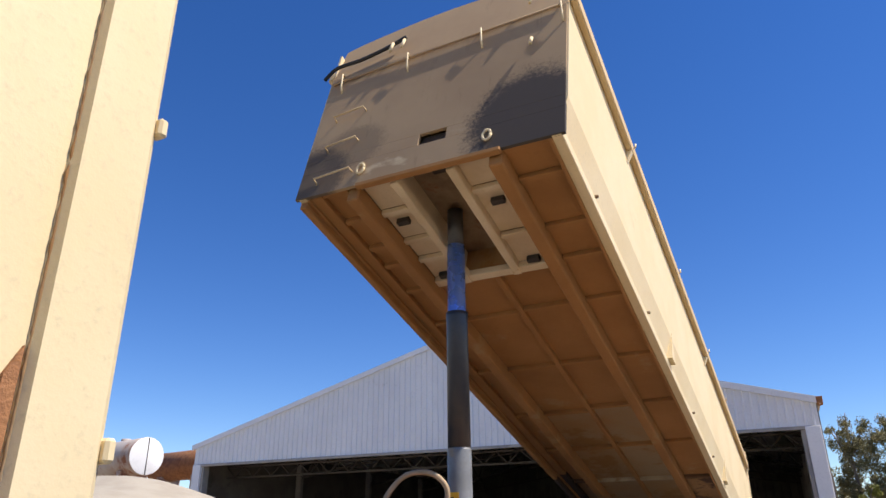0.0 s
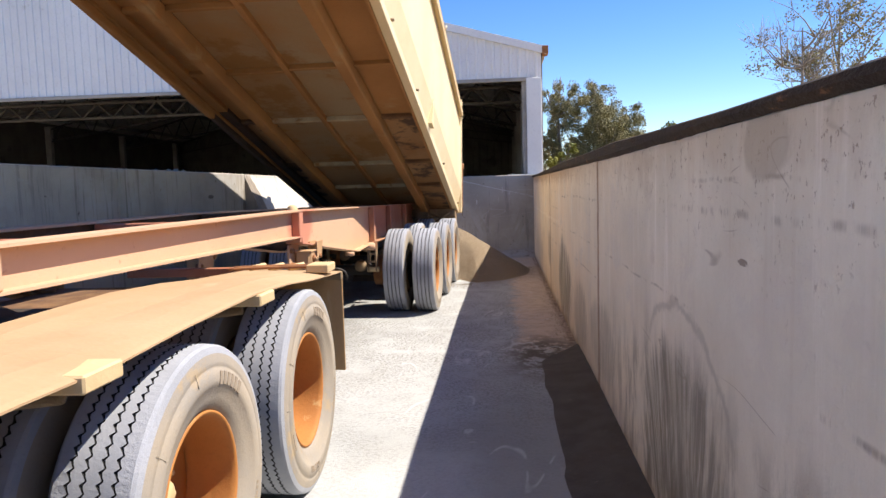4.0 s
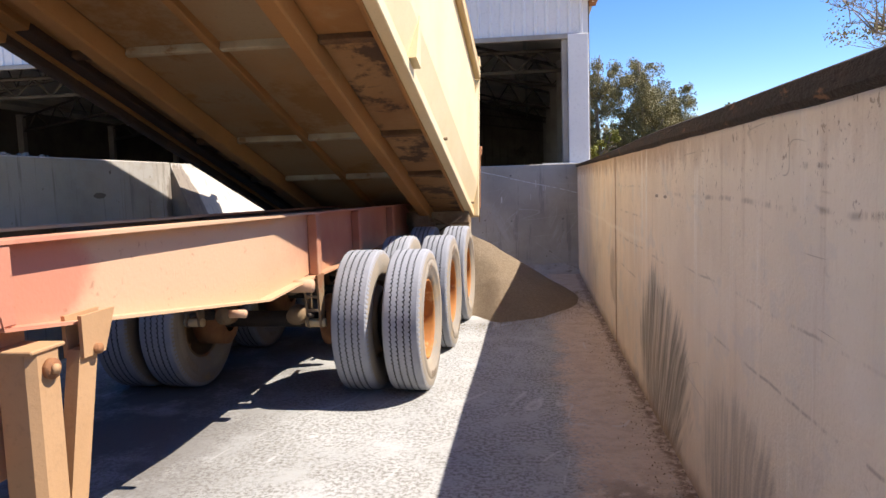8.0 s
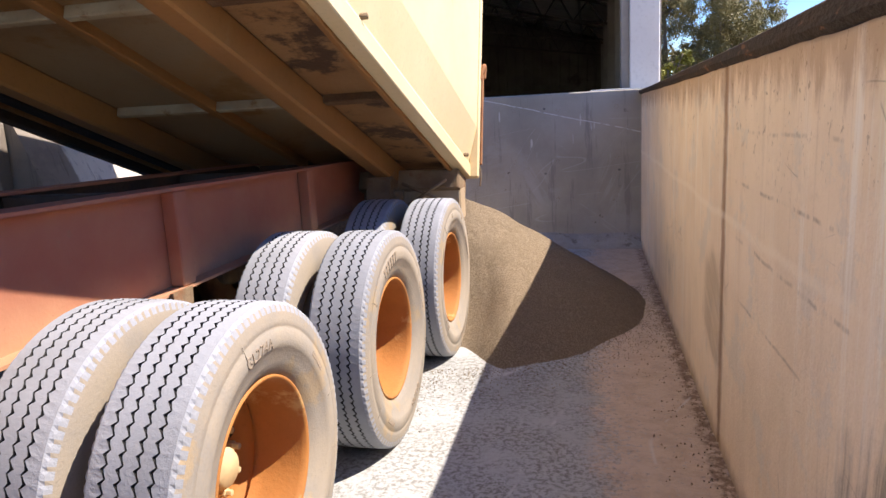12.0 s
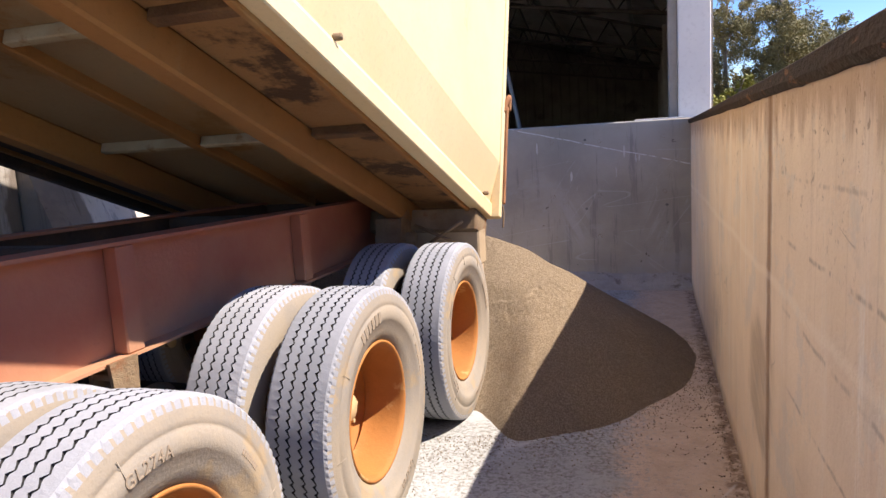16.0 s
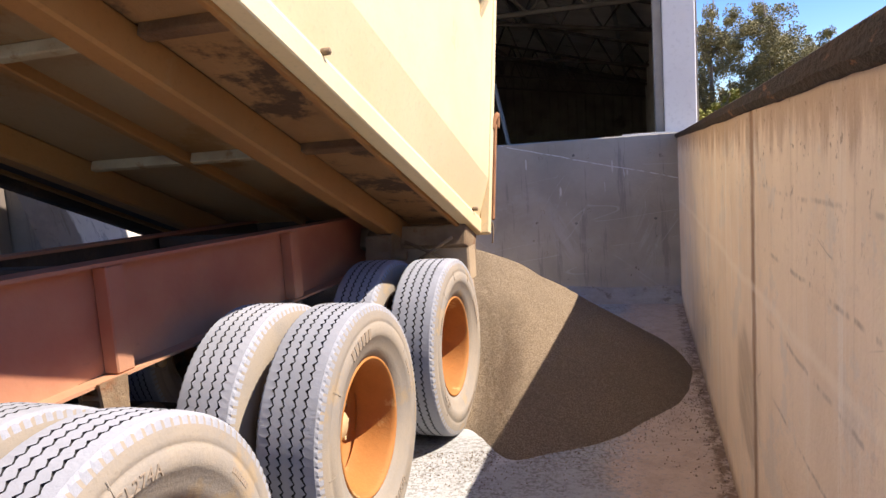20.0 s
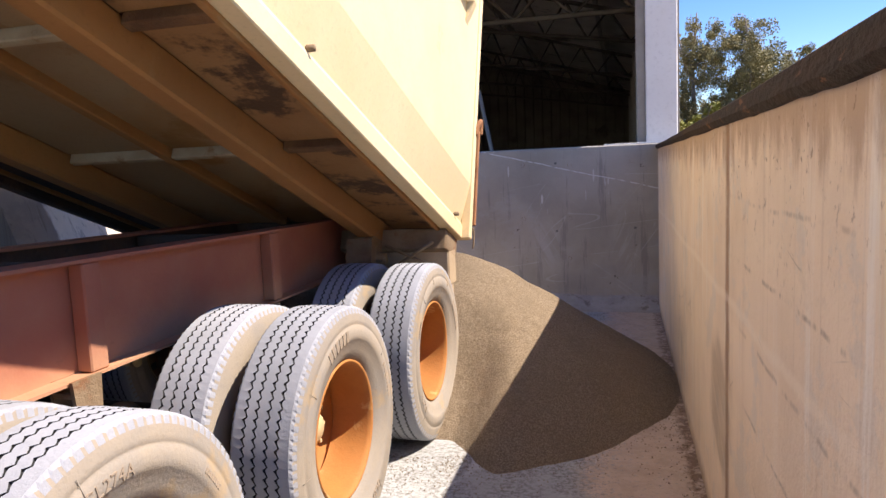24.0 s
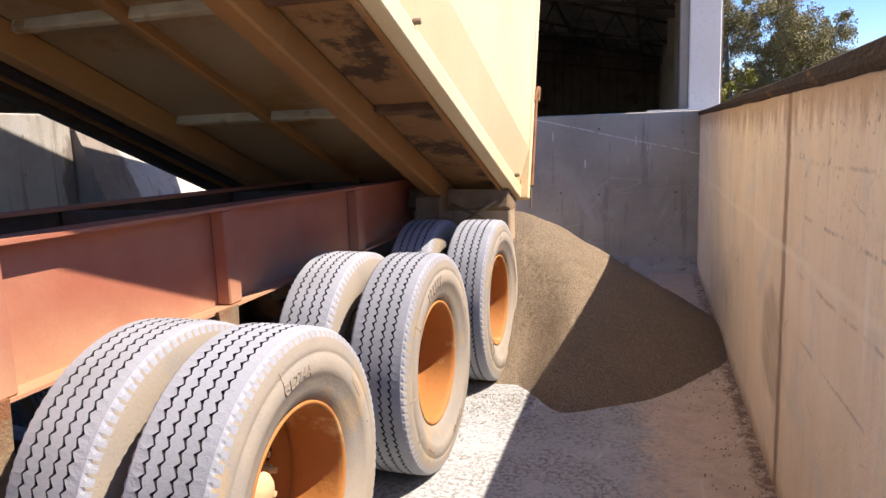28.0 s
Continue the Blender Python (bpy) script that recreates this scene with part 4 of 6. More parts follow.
def tyre_mesh(pockets):
    """Tread with four stepped grooves, notched shoulders, ribbed sidewalls; axis x, outer face at +x."""
    n = 288
    gx = [-0.068, -0.024, 0.024, 0.068]
    cols = [(-0.095, 0.302, 1, 0), (-0.125, 0.345, 1, 0), (-0.139, 0.40, 1, 0), (-0.1385, 0.43, 1, 0), (-0.134, 0.46, 1, 0), (-0.130, 0.484, 0, 0), (-0.123, 0.505, 0, 2), (-0.112, 0.5115, 0, 0)]
    for g in gx:
        cols += [(g - 0.0026, 0.5145, 0, 1), (g - 0.0022, 0.502, 2, 1), (g + 0.0022, 0.502, 2, 1), (g + 0.0026, 0.5145, 0, 1)]
    cols += [(0.112, 0.5115, 0, 0), (0.123, 0.505, 0, 2), (0.130, 0.484, 0, 0), (0.134, 0.46, 1, 0), (0.137, 0.445, 1, 0), (0.1345, 0.441, 1, 0), (0.1395, 0.437, 1, 0), (0.1415, 0.40, 1, 0), (0.1395, 0.385, 1, 0), (0.137, 0.382, 1, 0), (0.125, 0.345, 1, 0), (0.112, 0.318, 1, 0), (0.095, 0.302, 1, 0)]
    me = Mesh()
    for q, (x, r, mi, kind) in enumerate(cols):
        for i in range(n):
            a = 2 * math.pi * i / n
            dx = 0.0
            if kind == 1:
                side = 1 if x > min(gx, key=lambda g: abs(g - x)) else -1
                dx = 0.0062 * ((i % 3) - 1) + side * (0.0036 if i % 3 == 0 else 0.0006)
            rr = r - (0.0045 if pockets and kind == 2 and i % 3 == 0 else 0)
            me.v.append((x + dx, rr * math.cos(a), rr * math.sin(a)))
    for j in range(len(cols) - 1):
        a, b = cols[j], cols[j + 1]
        tread = a[2] != 1 and b[2] != 1
        mi = 2 if 2 in (a[2], b[2]) else (0 if tread else 1)
        for i in range(n):
            k = (i + 1) % n
            if not tread:
                me.smooth.add(len(me.f))
            me.f.append([j * n + i, j * n + k, (j + 1) * n + k, (j + 1) * n + i])
            pocket = {a[3], b[3]} == {2, 0} and min(a[1], b[1]) < 0.5 and tread and pockets and i % 3 == 0
            me.m.append(1 if pocket else mi)
    # raised lettering on the outer sidewall, as plain bars
    for a0, r0, r1, count, step in ((2.75, 0.402, 0.42, 9, 0.05), (4.3, 0.386, 0.428, 6, 0.085), (0.4, 0.405, 0.418, 8, 0.03)):
        for c in range(count):
            a = a0 + c * step
            vs = []
            for rr, aa in ((r0, a), (r0, a + step * 0.6), (r1, a + step * 0.6), (r1, a)):
                vs.append((0.1432, rr * math.cos(aa), rr * math.sin(aa)))
            vs += [(0.138, p[1], p[2]) for p in vs]
            me.add(vs, [[0, 1, 2, 3], [0, 1, 5, 4], [1, 2, 6, 5], [2, 3, 7, 6], [3, 0, 4, 7]], 3)
    # moulded hairs and radial ribs
    for a in (0.1, 1.75, 3.3, 5.2, 5.9):
        me.tube([(0.1375, 0.46 * math.cos(a), 0.46 * math.sin(a)), (0.1425, 0.41 * math.cos(a), 0.41 * math.sin(a))], 0.0012, 4, 1)
    # raised tread code, bent round the sidewall
    cu = bpy.data.curves.new("tread_code", "FONT")
    cu.body, cu.size, cu.extrude, cu.align_x, cu.space_character = "GL274A", 0.043, 0.002, "CENTER", 1.12
    tmp = bpy.data.objects.new("tread_code", cu)
    scene.collection.objects.link(tmp)
    bpy.context.view_layer.update()
    tm = bpy.data.meshes.new_from_object(tmp.evaluated_get(bpy.context.evaluated_depsgraph_get()))
    vs = []
    for v in tm.vertices:
        a, r = math.pi / 2 - v.co.x / 0.40, 0.388 + v.co.y
        vs.append((0.1415 + v.co.z, r * math.cos(a), r * math.sin(a)))
    me.add(vs, [list(p.vertices) for p in tm.polygons], 3)
    bpy.data.objects.remove(tmp)
    bpy.data.curves.remove(cu)
    bpy.data.meshes.remove(tm)
    # full height of a new tread
    grown = []
    for x, y, z in me.v:
        r = math.hypot(y, z)
        k = 1 + 0.125 * max(0.0, r - 0.302) / r
        grown.append((x * 1.04, y * k, z * k))
    me.v = grown
    return me.data("tyre", [TREAD, SIDEWALL, GROOVE, LETTERS])


def rim_mesh(paint):
    """Deep-dished steel disc wheel with hand holes; the dish opens towards +x."""
    me = Mesh()
    n = 80
    prof = [(0.100, 0.306), (0.110, 0.304), (0.112, 0.297), (0.104, 0.288), (0.085, 0.284), (0.03, 0.280), (-0.03, 0.277), (-0.085, 0.270), (-0.118, 0.252), (-0.130, 0.218), (-0.118, 0.160), (-0.106, 0.148), (-0.106, 0.06)]
    vs = []
    for h, r in prof:
        for i in range(n):
            a = 2 * math.pi * i / n
            vs.append((h, r * math.cos(a), r * math.sin(a)))
    fs = []
    for j in range(len(prof) - 1):
        for i in range(n):
            if j == 9 and i % 10 in (0, 1, 2, 3):
                continue
            k = (i + 1) % n
            fs.append([j * n + i, j * n + k, (j + 1) * n + k, (j + 1) * n + i])
    me.add(vs, fs, 0, True)
    me.lathe([(-0.11, 0.30), (-0.10, 0.30), (-0.09, 0.275), (-0.075, 0.25)], n)
    me.lathe([(-0.142, 0.02), (-0.142, 0.235), (-0.146, 0.24)], 40, mi=1)
    return me.data("rim", [paint, DARK])


def hub_mesh():
    me = Mesh()
    me.lathe([(-0.110, 0.10), (-0.092, 0.095), (-0.080, 0.072), (-0.040, 0.066), (-0.026, 0.055), (-0.024, 0.0)], 28)
    return me.data("hub", CREAM_DUST)


NUT = Mesh().lathe([(-0.110, 0.017), (-0.082, 0.017), (-0.080, 0.011), (-0.062, 0.011), (-0.061, 0.0)], 6, smooth=False).data("wheel_nut", CREAM_DUST)
TYRE, TYRE_PLAIN, RIMM, HUB = tyre_mesh(True), tyre_mesh(False), rim_mesh(RIM), hub_mesh()
RIM_INNER = rim_mesh(DIRTY)


def wheel(parent, u, y, flip, spin):
    t = part("tyre", TYRE if parent.name.startswith("tipper") else TYRE_PLAIN, None, parent, "", pose(u, y, RW - 0.012, spin, 0, 180 if flip else 0))
    part("rim", RIMM, None, t, "orange painted steel wheel rim")
    if not flip:
        part("hub", HUB, None, t, "dusty wheel hub")
        for i in range(10):
            a = 2 * math.pi * i / 10
            part("wheel_nut", NUT, None, t, "", pose(0, 0.128 * math.cos(a), 0.128 * math.sin(a)))
    return t


TURNED = {(20, 1): 6.0, (21, 1): 205.0, (22, 1): 120.0}


def axle(parent, y, seed):
    rnd = random.Random(seed)
    for s in (1, -1):
        # outer wheels dish outwards, inner ones inwards
        wheel(parent, s * 1.115, y, s < 0, TURNED.get((seed, s), rnd.uniform(0, 360)))
        t = part("tyre", TYRE if parent.name.startswith("tipper") else TYRE_PLAIN, None, parent, "", pose(s * 0.74, y, RW - 0.012, rnd.uniform(0, 360), 0, 0 if s < 0 else 180))
        part("rim", RIM_INNER, None, t, "dirt-covered inner wheel rim")
    part("axle_beam", Mesh().cyl((-0.95, y, RW - 0.01), (0.95, y, RW - 0.01), 0.065, 14), DARK, parent, "round axle beam caked in dirt")
    for s in (1, -1):
        part("brake_drum", Mesh().lathe([(s * 0.40, 0.10), (s * 0.42, 0.2), (s * 0.62, 0.2), (s * 0.63, 0.1)], 28, at=(0, y, RW - 0.01)), RUST, parent)
        spring = Mesh()
        for k in range(4):
            L = 0.52 - 0.11 * k
            spring.tube([(s * 0.45, y - L, 0.66 - 0.03 * k), (s * 0.45, y, 0.60 - 0.028 * k), (s * 0.45, y + L, 0.66 - 0.03 * k)], 0.02, 6)
        part("leaf_spring", spring, DARK, parent)


A_AX, B_AX = (7.05, 8.40, 9.73), (15.21, 16.57, 17.90)

lead = tagged(new("lead_trailer"), "dusty lead tipper trailer with turntable and mudguards", "trailer")
lead.matrix_basis = LEAD
rear = tagged(new("tipper_trailer"), "tan tipping trailer raised on its hydraulic ram", "trailer")
rear.matrix_basis = TRUCK
for i, y in enumerate(A_AX):
    axle(lead, y, 10 + i)
for i, y in enumerate(B_AX):
    axle(rear, y, 20 + i)

def web_material():
    """Dusty salmon over the front of the girder, wearing to old red behind."""
    q = Shade("worn_girder_paint", 0.75)
    red = q.mix(q.ramp(q.noise(1.2, (1, 1, 1), 6), 0.35, 0.7), (0.35, 0.115, 0.065), (0.40, 0.165, 0.09))
    sal = q.mix(q.ramp(q.noise(1.0, (1, 0.6, 1), 6), 0.35, 0.7), (0.56, 0.355, 0.22), (0.52, 0.31, 0.185))
    back = q.op("ADD", q.y, q.op("MULTIPLY", q.op("SUBTRACT", q.noise(1.1, (1, 1, 1), 6, 0.6), 0.5), 1.6))
    col = q.mix(q.ramp(back, 14.3, 15.2), sal, red)
    col = q.mix(q.ramp(q.op("ADD", q.blob((0.43, 12.05, 1.3), (1, 0.55, 0.3)), q.op("MULTIPLY", q.op("SUBTRACT", q.noise(5, (1, 1, 1), 6, 0.7), 0.5), 0.6)), 0.3, 0.8, 0, 0.7), col, (0.50, 0.16, 0.10))
    # dust settled on the lower half
    col = q.mix(q.op("MULTIPLY", q.ramp(q.op("ADD", q.z, q.op("MULTIPLY", q.noise(2.0, (1, 1, 1), 6), 0.3)), 1.30, 1.05), 0.55), col, (0.58, 0.36, 0.20))
    col = q.mix(q.ramp(q.noise(20, (1, 1, 1), 4, 0.7), 0.62, 0.72, 0, 0.5), col, (0.30, 0.15, 0.085))
    q.bump(q.noise(45, (1, 1, 1), 4), 0.1)
    return q.done(col)


WEB = web_material()

# chassis of the rear trailer: two plate girders, shallow in front, deep behind
def beam_top(y):
    return 1.442 if y < 11.9 else 1.442 - 0.095 * (y - 11.9) / 5.4

def beam_low(y):
    pts = [(7.0, 1.28), (11.85, 1.21), (11.86, 1.16), (13.9, 0.90), (14.5, 0.92), (18.55, 0.95)]
    for (a, za), (b, zb) in zip(pts, pts[1:]):
        if y <= b:
            return za + (zb - za) * (y - a) / (b - a)
    return pts[-1][1]

YB = [7.0, 8.5, 10.0, 11.85, 11.86, 12.8, 13.9, 14.5, 16.0, 18.55]
for s in (1, -1):
    def strip(u0, u1, f0, f1):
        me = Mesh()
        vs = []
        for y in YB:
            vs += [(s * u0, y, f0(y)), (s * u1, y, f0(y)), (s * u1, y, f1(y)), (s * u0, y, f1(y))]
        fs = [[4 * i + a, 4 * i + (a + 1) % 4, 4 * i + 4 + (a + 1) % 4, 4 * i + 4 + a] for i in range(len(YB) - 1) for a in range(4)]
        return me.add(vs, fs + [[0, 1, 2, 3], [4 * len(YB) - 4 + a for a in range(4)]])
    # left web gets the dark tone for the shade between the girders
    web = part("girder_web", strip(0.415, 0.43, lambda y: beam_low(y) + 0.012, lambda y: beam_top(y) - 0.014), WEB if s > 0 else SHADED, rear, "salmon and faded red steel girder web")
    part("top_flange", strip(0.36, 0.505, lambda y: beam_top(y) - 0.014, beam_top), WEB, web, "dusty salmon top flange")
    part("bottom_flange", strip(0.36, 0.505, beam_low, lambda y: beam_low(y) + 0.012), WEB, web)
    for y in (8.40, 11.87, 14.85, 15.99, 17.34):
        part("stiffener", Mesh().box(s * 0.431, s * 0.50, y - (0.05 if y < 12 else 0.045), y + (0.05 if y < 12 else 0.045), beam_low(y + 0.01) + 0.013, beam_top(y) - 0.015), WEB, web)
# rear cross beams coloured dark for the chassis shade, front ones red
for y in (7.04, 9.0, 10.4, 11.9, 13.3, 14.85, 15.99, 17.34, 18.4):
    part("cross_beam", Mesh().box(-0.384, 0.384, y - 0.04, y + 0.04, beam_top(y) - 0.16, beam_top(y) - 0.018), SHADED if y > 11 else RED, rear)
part("nose_plate", Mesh().box(-0.475, 0.475, 6.95, 6.995, 1.27, 1.442, 0.006), RED, rear, "faded red steel nose plate")
part("nose_lug", Mesh().box(-0.46, -0.38, 6.99, 7.06, 1.443, 1.50, 0.008), RED, rear)

# tub
HINGE = (0.02, 18.72, 1.125)
TUB = pose(*HINGE, -16.17)
LV, HW, SIDE = 11.90, 2.2, 2.04
TILT = ((0.0, 16.0), (4.0, 16.2), (8.0, 16.9), (10.0, 17.8), (12.0, 19.0), (15.0, 19.6), (18.0, 20.0), (22.5, 20.6), (26.0, 21.0), (28.0, 21.0))
tub = part("tub", Mesh().box(-1.2, 1.2, -LV + 0.06, -0.06, 0.30, 0.32), DIRTY, rear, "tan steel tub with ribbed ochre underside", TUB)
BAYS = {1: (11.86, 11.49, 10.85, 10.37, 9.64, 8.43, 7.23, 5.96, 4.60, 2.92, 1.76, 0.12),
        -1: (11.86, 11.46, 11.04, 10.74, 10.28, 9.6, 8.42, 7.14, 5.92, 4.60, 2.92, 1.76, 0.12)}
for s in (1, -1):
    prof = [(1.195, 0.06), (1.195, 0.11), (1.255, 0.40), (1.255, SIDE), (1.235, SIDE), (1.235, 0.40), (1.175, 0.11), (1.175, 0.06)]
    part("side_panel", Mesh().prism([(s * a, b) for a, b in prof], 1, -LV, -0.02), CREAM, tub, "sunlit cream steel tub side")
    part("bottom_rail", Mesh().prism([(s * a, b) for a, b in ((1.13, 0.0), (1.206, 0.0), (1.212, 0.006), (1.212, 0.09), (1.20, 0.115), (1.13, 0.06))], 1, -LV, 0.0), CREAM, tub, "cream bottom edge rail")
    part("rail_lip", Mesh().box(s * 1.10, s * 1.129, -LV + 0.02, -0.03, -0.02, 0.03, 0.004), UNDER, tub)
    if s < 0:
        # rear half of the left edge coloured dark for underside shade
        for v0, v1, m in ((LV - 0.03, 5.0, UNDER), (4.995, 0.05, SHADED)):
            part("edge_channel", Mesh().box(-0.985, -1.099, -v0, -v1, 0.0, 0.062, 0.008), m, tub, "ochre edge channel, coloured dark for shade towards the tail")
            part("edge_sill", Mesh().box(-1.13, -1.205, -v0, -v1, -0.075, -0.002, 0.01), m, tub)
    part("top_rail", Mesh().box(s * 1.256, s * 1.325, -LV, -0.42, 1.66, 1.79, 0.012), CREAM_DUST, tub, "tan box rail along the tub side")
    part("tarp_hem", Mesh().tube([(s * 1.262, -LV + 0.02, SIDE), (s * 1.262, -0.05, SIDE)], 0.016, 8), CREAM_DUST, tub)
    for v in (9.9, 5.2, 0.40):
        part("rail_gusset", Mesh().prism([(1.256 * s, 1.50), (1.256 * s, 1.658), (1.318 * s, 1.658)], 1, -v - 0.03, -v + 0.03), CREAM, tub)
    for v in (9.85, 7.4, 5.15, 3.4):
        part("tarp_hook", Mesh().tube([(s * 1.32, -v, 1.75), (s * 1.345, -v, 1.765), (s * 1.348, -v, 1.81)], 0.011, 6), CREAM, tub)
    rail = part("long_rail", Mesh().box(s * 0.60, s * 0.72, -LV + 0.05, -0.12, -0.10, 0.058, 0.012), UNDER, tub, "ochre lengthwise floor rail")
    for v in (8.06, 4.08):
        part("gusset", Mesh().prism([(-v - 0.09, 0.10), (-v + 0.09, 0.10), (-v, 0.46)], 0, s * 1.20, s * 1.262), CREAM, tub, "small triangular side gusset")
    for v in (11.0, 9.1, 6.6, 5.1, 2.5, 0.25):
        part("marker_lug", Mesh().lathe([(1.19, 0.016), (1.232, 0.015), (1.236, 0.0)], 8, at=(0, -v, 0.125)) if s > 0 else Mesh().lathe([(-1.19, 0.016), (-1.232, 0.015), (-1.236, 0.0)], 8, at=(0, -v, 0.125)), DIRTY, tub)
    for a, b in zip(BAYS[s], BAYS[s][1:]):
        m = UNDER_PEEL if b < 4 else UNDER
        part("floor_panel", Mesh().box(s * 0.715, s * (1.136 if s > 0 else 0.99), -a + 0.034, -b - 0.034, 0.055, 0.0635, 0.001), m, tub)
        part("cross_member", Mesh().box(s * 0.722, s * (1.098 if s > 0 else 0.984), -a - 0.03, -a + 0.03, 0.012, 0.064, 0.006), OLD_RUST if b < 4 else UNDER, tub)
        if a > 10.4:
            part("floor_panel", Mesh().box(s * 0.30, s * 0.598, -a + 0.042, -b - 0.04, 0.055, 0.064, 0.002), WELL, tub, "pale dusty floor panel")
            part("cross_member", Mesh().box(s * 0.30, s * 0.598, -a - 0.03, -a + 0.03, 0.01, 0.064, 0.006), WELL, tub)
        else:
            u0, u1 = (0.062, 0.598) if s > 0 else (-0.598, -0.002)
            part("floor_panel", Mesh().box(u0 - 0.006, u1 + 0.006, -a + 0.025, -b - 0.025, 0.055, 0.0635, 0.001), UNDER_PALE if b < 6.9 else UNDER, tub)
            part("cross_member", Mesh().box(u0, u1, -a - 0.022, -a + 0.022, 0.004, 0.064, 0.005), RIB if b < 3.3 else UNDER, tub)
    part("well_beam", Mesh().box(s * 0.22, s * 0.30, -LV + 0.05, -10.32, -0.03, 0.064, 0.008), WELL, tub, "pale beam beside the ram well")
    part("well_side", Mesh().box(s * 0.27, s * 0.29, -LV + 0.05, -10.38, 0.065, 1.0, 0.004), WELL, tub)
    for v in (11.32, 10.45):
        part("bolt_hole", Mesh().box(s * 0.40, s * 0.52, -v - 0.03, -v + 0.03, 0.0, 0.054, 0.004), DARK, tub)
part("well_back", Mesh().box(-0.27, 0.27, -10.40, -10.37, 0.0, 1.0, 0.004), UNDER_PALE, tub)
part("well_top", Mesh().box(-0.27, 0.27, -LV + 0.05, -10.40, 0.98, 1.0, 0.004), UNDER, tub)
part("well_cross_beam", Mesh().box(-0.598, 0.598, -10.41, -10.31, -0.01, 0.062, 0.008), WELL, tub)
part("centre_rail", Mesh().box(0.0, 0.06, -10.30, -0.5, 0.0, 0.064, 0.006), UNDER, tub)
head = Mesh()
n = 14
ring = [(-1.24, 0.0), (1.24, 0.0), (1.25, 1.62), (1.25, HW + 0.0)] + [(1.25 - 2.5 * i / n, HW + 0.02 + 0.16 * math.sin(math.pi * i / n)) for i in range(1, n)] + [(-1.25, HW), (-1.25, 1.62)]
def head_y(w):
    return -LV - 0.012 + max(0.0, w - 1.62) * 0.16
# plate with the sight hole left open
hole = (-0.05, 0.21, 0.29, 0.42)
def plate(x0, x1, z0, z1):
    head.box(x0, x1, -LV - 0.012, -LV + 0.02, z0, z1, 0.0015)
plate(-1.24, 1.24, 0.0, hole[2]); plate(-1.24, hole[0], hole[2], hole[3]); plate(hole[1], 1.24, hole[2], hole[3]); plate(-1.24, 1.24, hole[3], 1.62)
vs = [(x, head_y(w), w) for x, w in ring[2:]]
k = len(vs)
head.add(vs + [(x, y + 0.03, w) for x, y, w in vs], [list(range(k)), list(range(k, 2 * k))[::-1]] + [[i, (i + 1) % k, (i + 1) % k + k, i + k] for i in range(k)])
board = part("headboard", head, HEAD, tub, "grimy tan headboard with sooty corner")
part("front_lip", Mesh().box(-0.60, 0.72, -LV - 0.03, -LV + 0.03, -0.03, 0.012, 0.006), UNDER, tub)
part("hole_lining", Mesh().box(hole[0] - 0.02, hole[1] + 0.02, -LV + 0.05, -LV + 0.35, hole[2] - 0.02, hole[3] + 0.02), DARK, tub)
for u in (-0.58, 0.60):
    eye = [(u + 0.035 * math.cos(2 * math.pi * i / 16), -LV - 0.03, 0.17 + 0.055 * math.sin(2 * math.pi * i / 16)) for i in range(17)]
    part("lifting_ring", Mesh().tube(eye, 0.012, 7), CREAM, board, "pale welded lifting ring")
for u0, u1, w in ((-1.04, -0.68, 0.13), (-1.02, -0.70, 0.52), (-1.02, -0.70, 0.92)):
    part("step_rung", Mesh().tube([(u0, -LV - 0.01, w), (u0, -LV - 0.07, w + 0.02), (u1, -LV - 0.07, w + 0.05), (u1, -LV - 0.01, w + 0.05)], 0.009, 6), CREAM_DUST, board)
for u in (-1.1, -0.35, 0.42, 1.18):
    part("rope_loop", Mesh().tube([(u, -LV - 0.01, 1.62), (u + 0.015, -LV - 0.06, 1.60), (u + 0.03, -LV - 0.05, 1.42), (u + 0.03, -LV - 0.01, 1.36)], 0.009, 6), CREAM, board)
for u in (0.94, 0.91, -0.42, -0.55):
    part("pipe_stub", Mesh().cyl((u, -LV - 0.07, 1.12 if u > 0.92 else 1.72), (u, -LV - 0.05, 1.22 if u > 0.92 else 1.86), 0.016, 8), CREAM, board)
part("rope_bar", Mesh().tube([(-1.2, -LV - 0.03, 1.52), (0.0, -LV - 0.035, 1.56), (1.2, -LV - 0.03, 1.60)], 0.012, 6), HEAD, board)
part("rubber_strap", Mesh().tube(smooth_path([(-1.32, -LV - 0.05, 1.62), (-1.18, -LV - 0.06, 1.74), (-0.9, -LV - 0.04, 1.78), (-0.6, -LV - 0.03, 1.86), (-0.42, -LV - 0.03, 1.93)]), 0.02, 7), INK, board, "black rubber tarp strap")
# unseen sheets added over the floor panels to block light through their gaps
part("floor_sheet", Mesh().box(-1.172, 1.172, -10.36, -0.004, 0.066, 0.076, 0.002), OLD_RUST, tub, "rusty steel floor sheet, added behind the panels to close light gaps")
for s in (1, -1):
    part("floor_sheet", Mesh().box(s * 0.31, s * 1.172, -LV + 0.03, -10.365, 0.066, 0.076, 0.002), OLD_RUST, tub)
part("hinge_beam", Mesh().box(-1.18, 1.18, -0.34, -0.06, -0.15, -0.002, 0.01), DIRTY, tub, "dirt-caked hinge cross beam")
gate = part("tailgate", Mesh().box(-1.235, 1.235, 0.0, 0.06, 0.40, SIDE), CREAM, tub, "cream hinged tailgate")
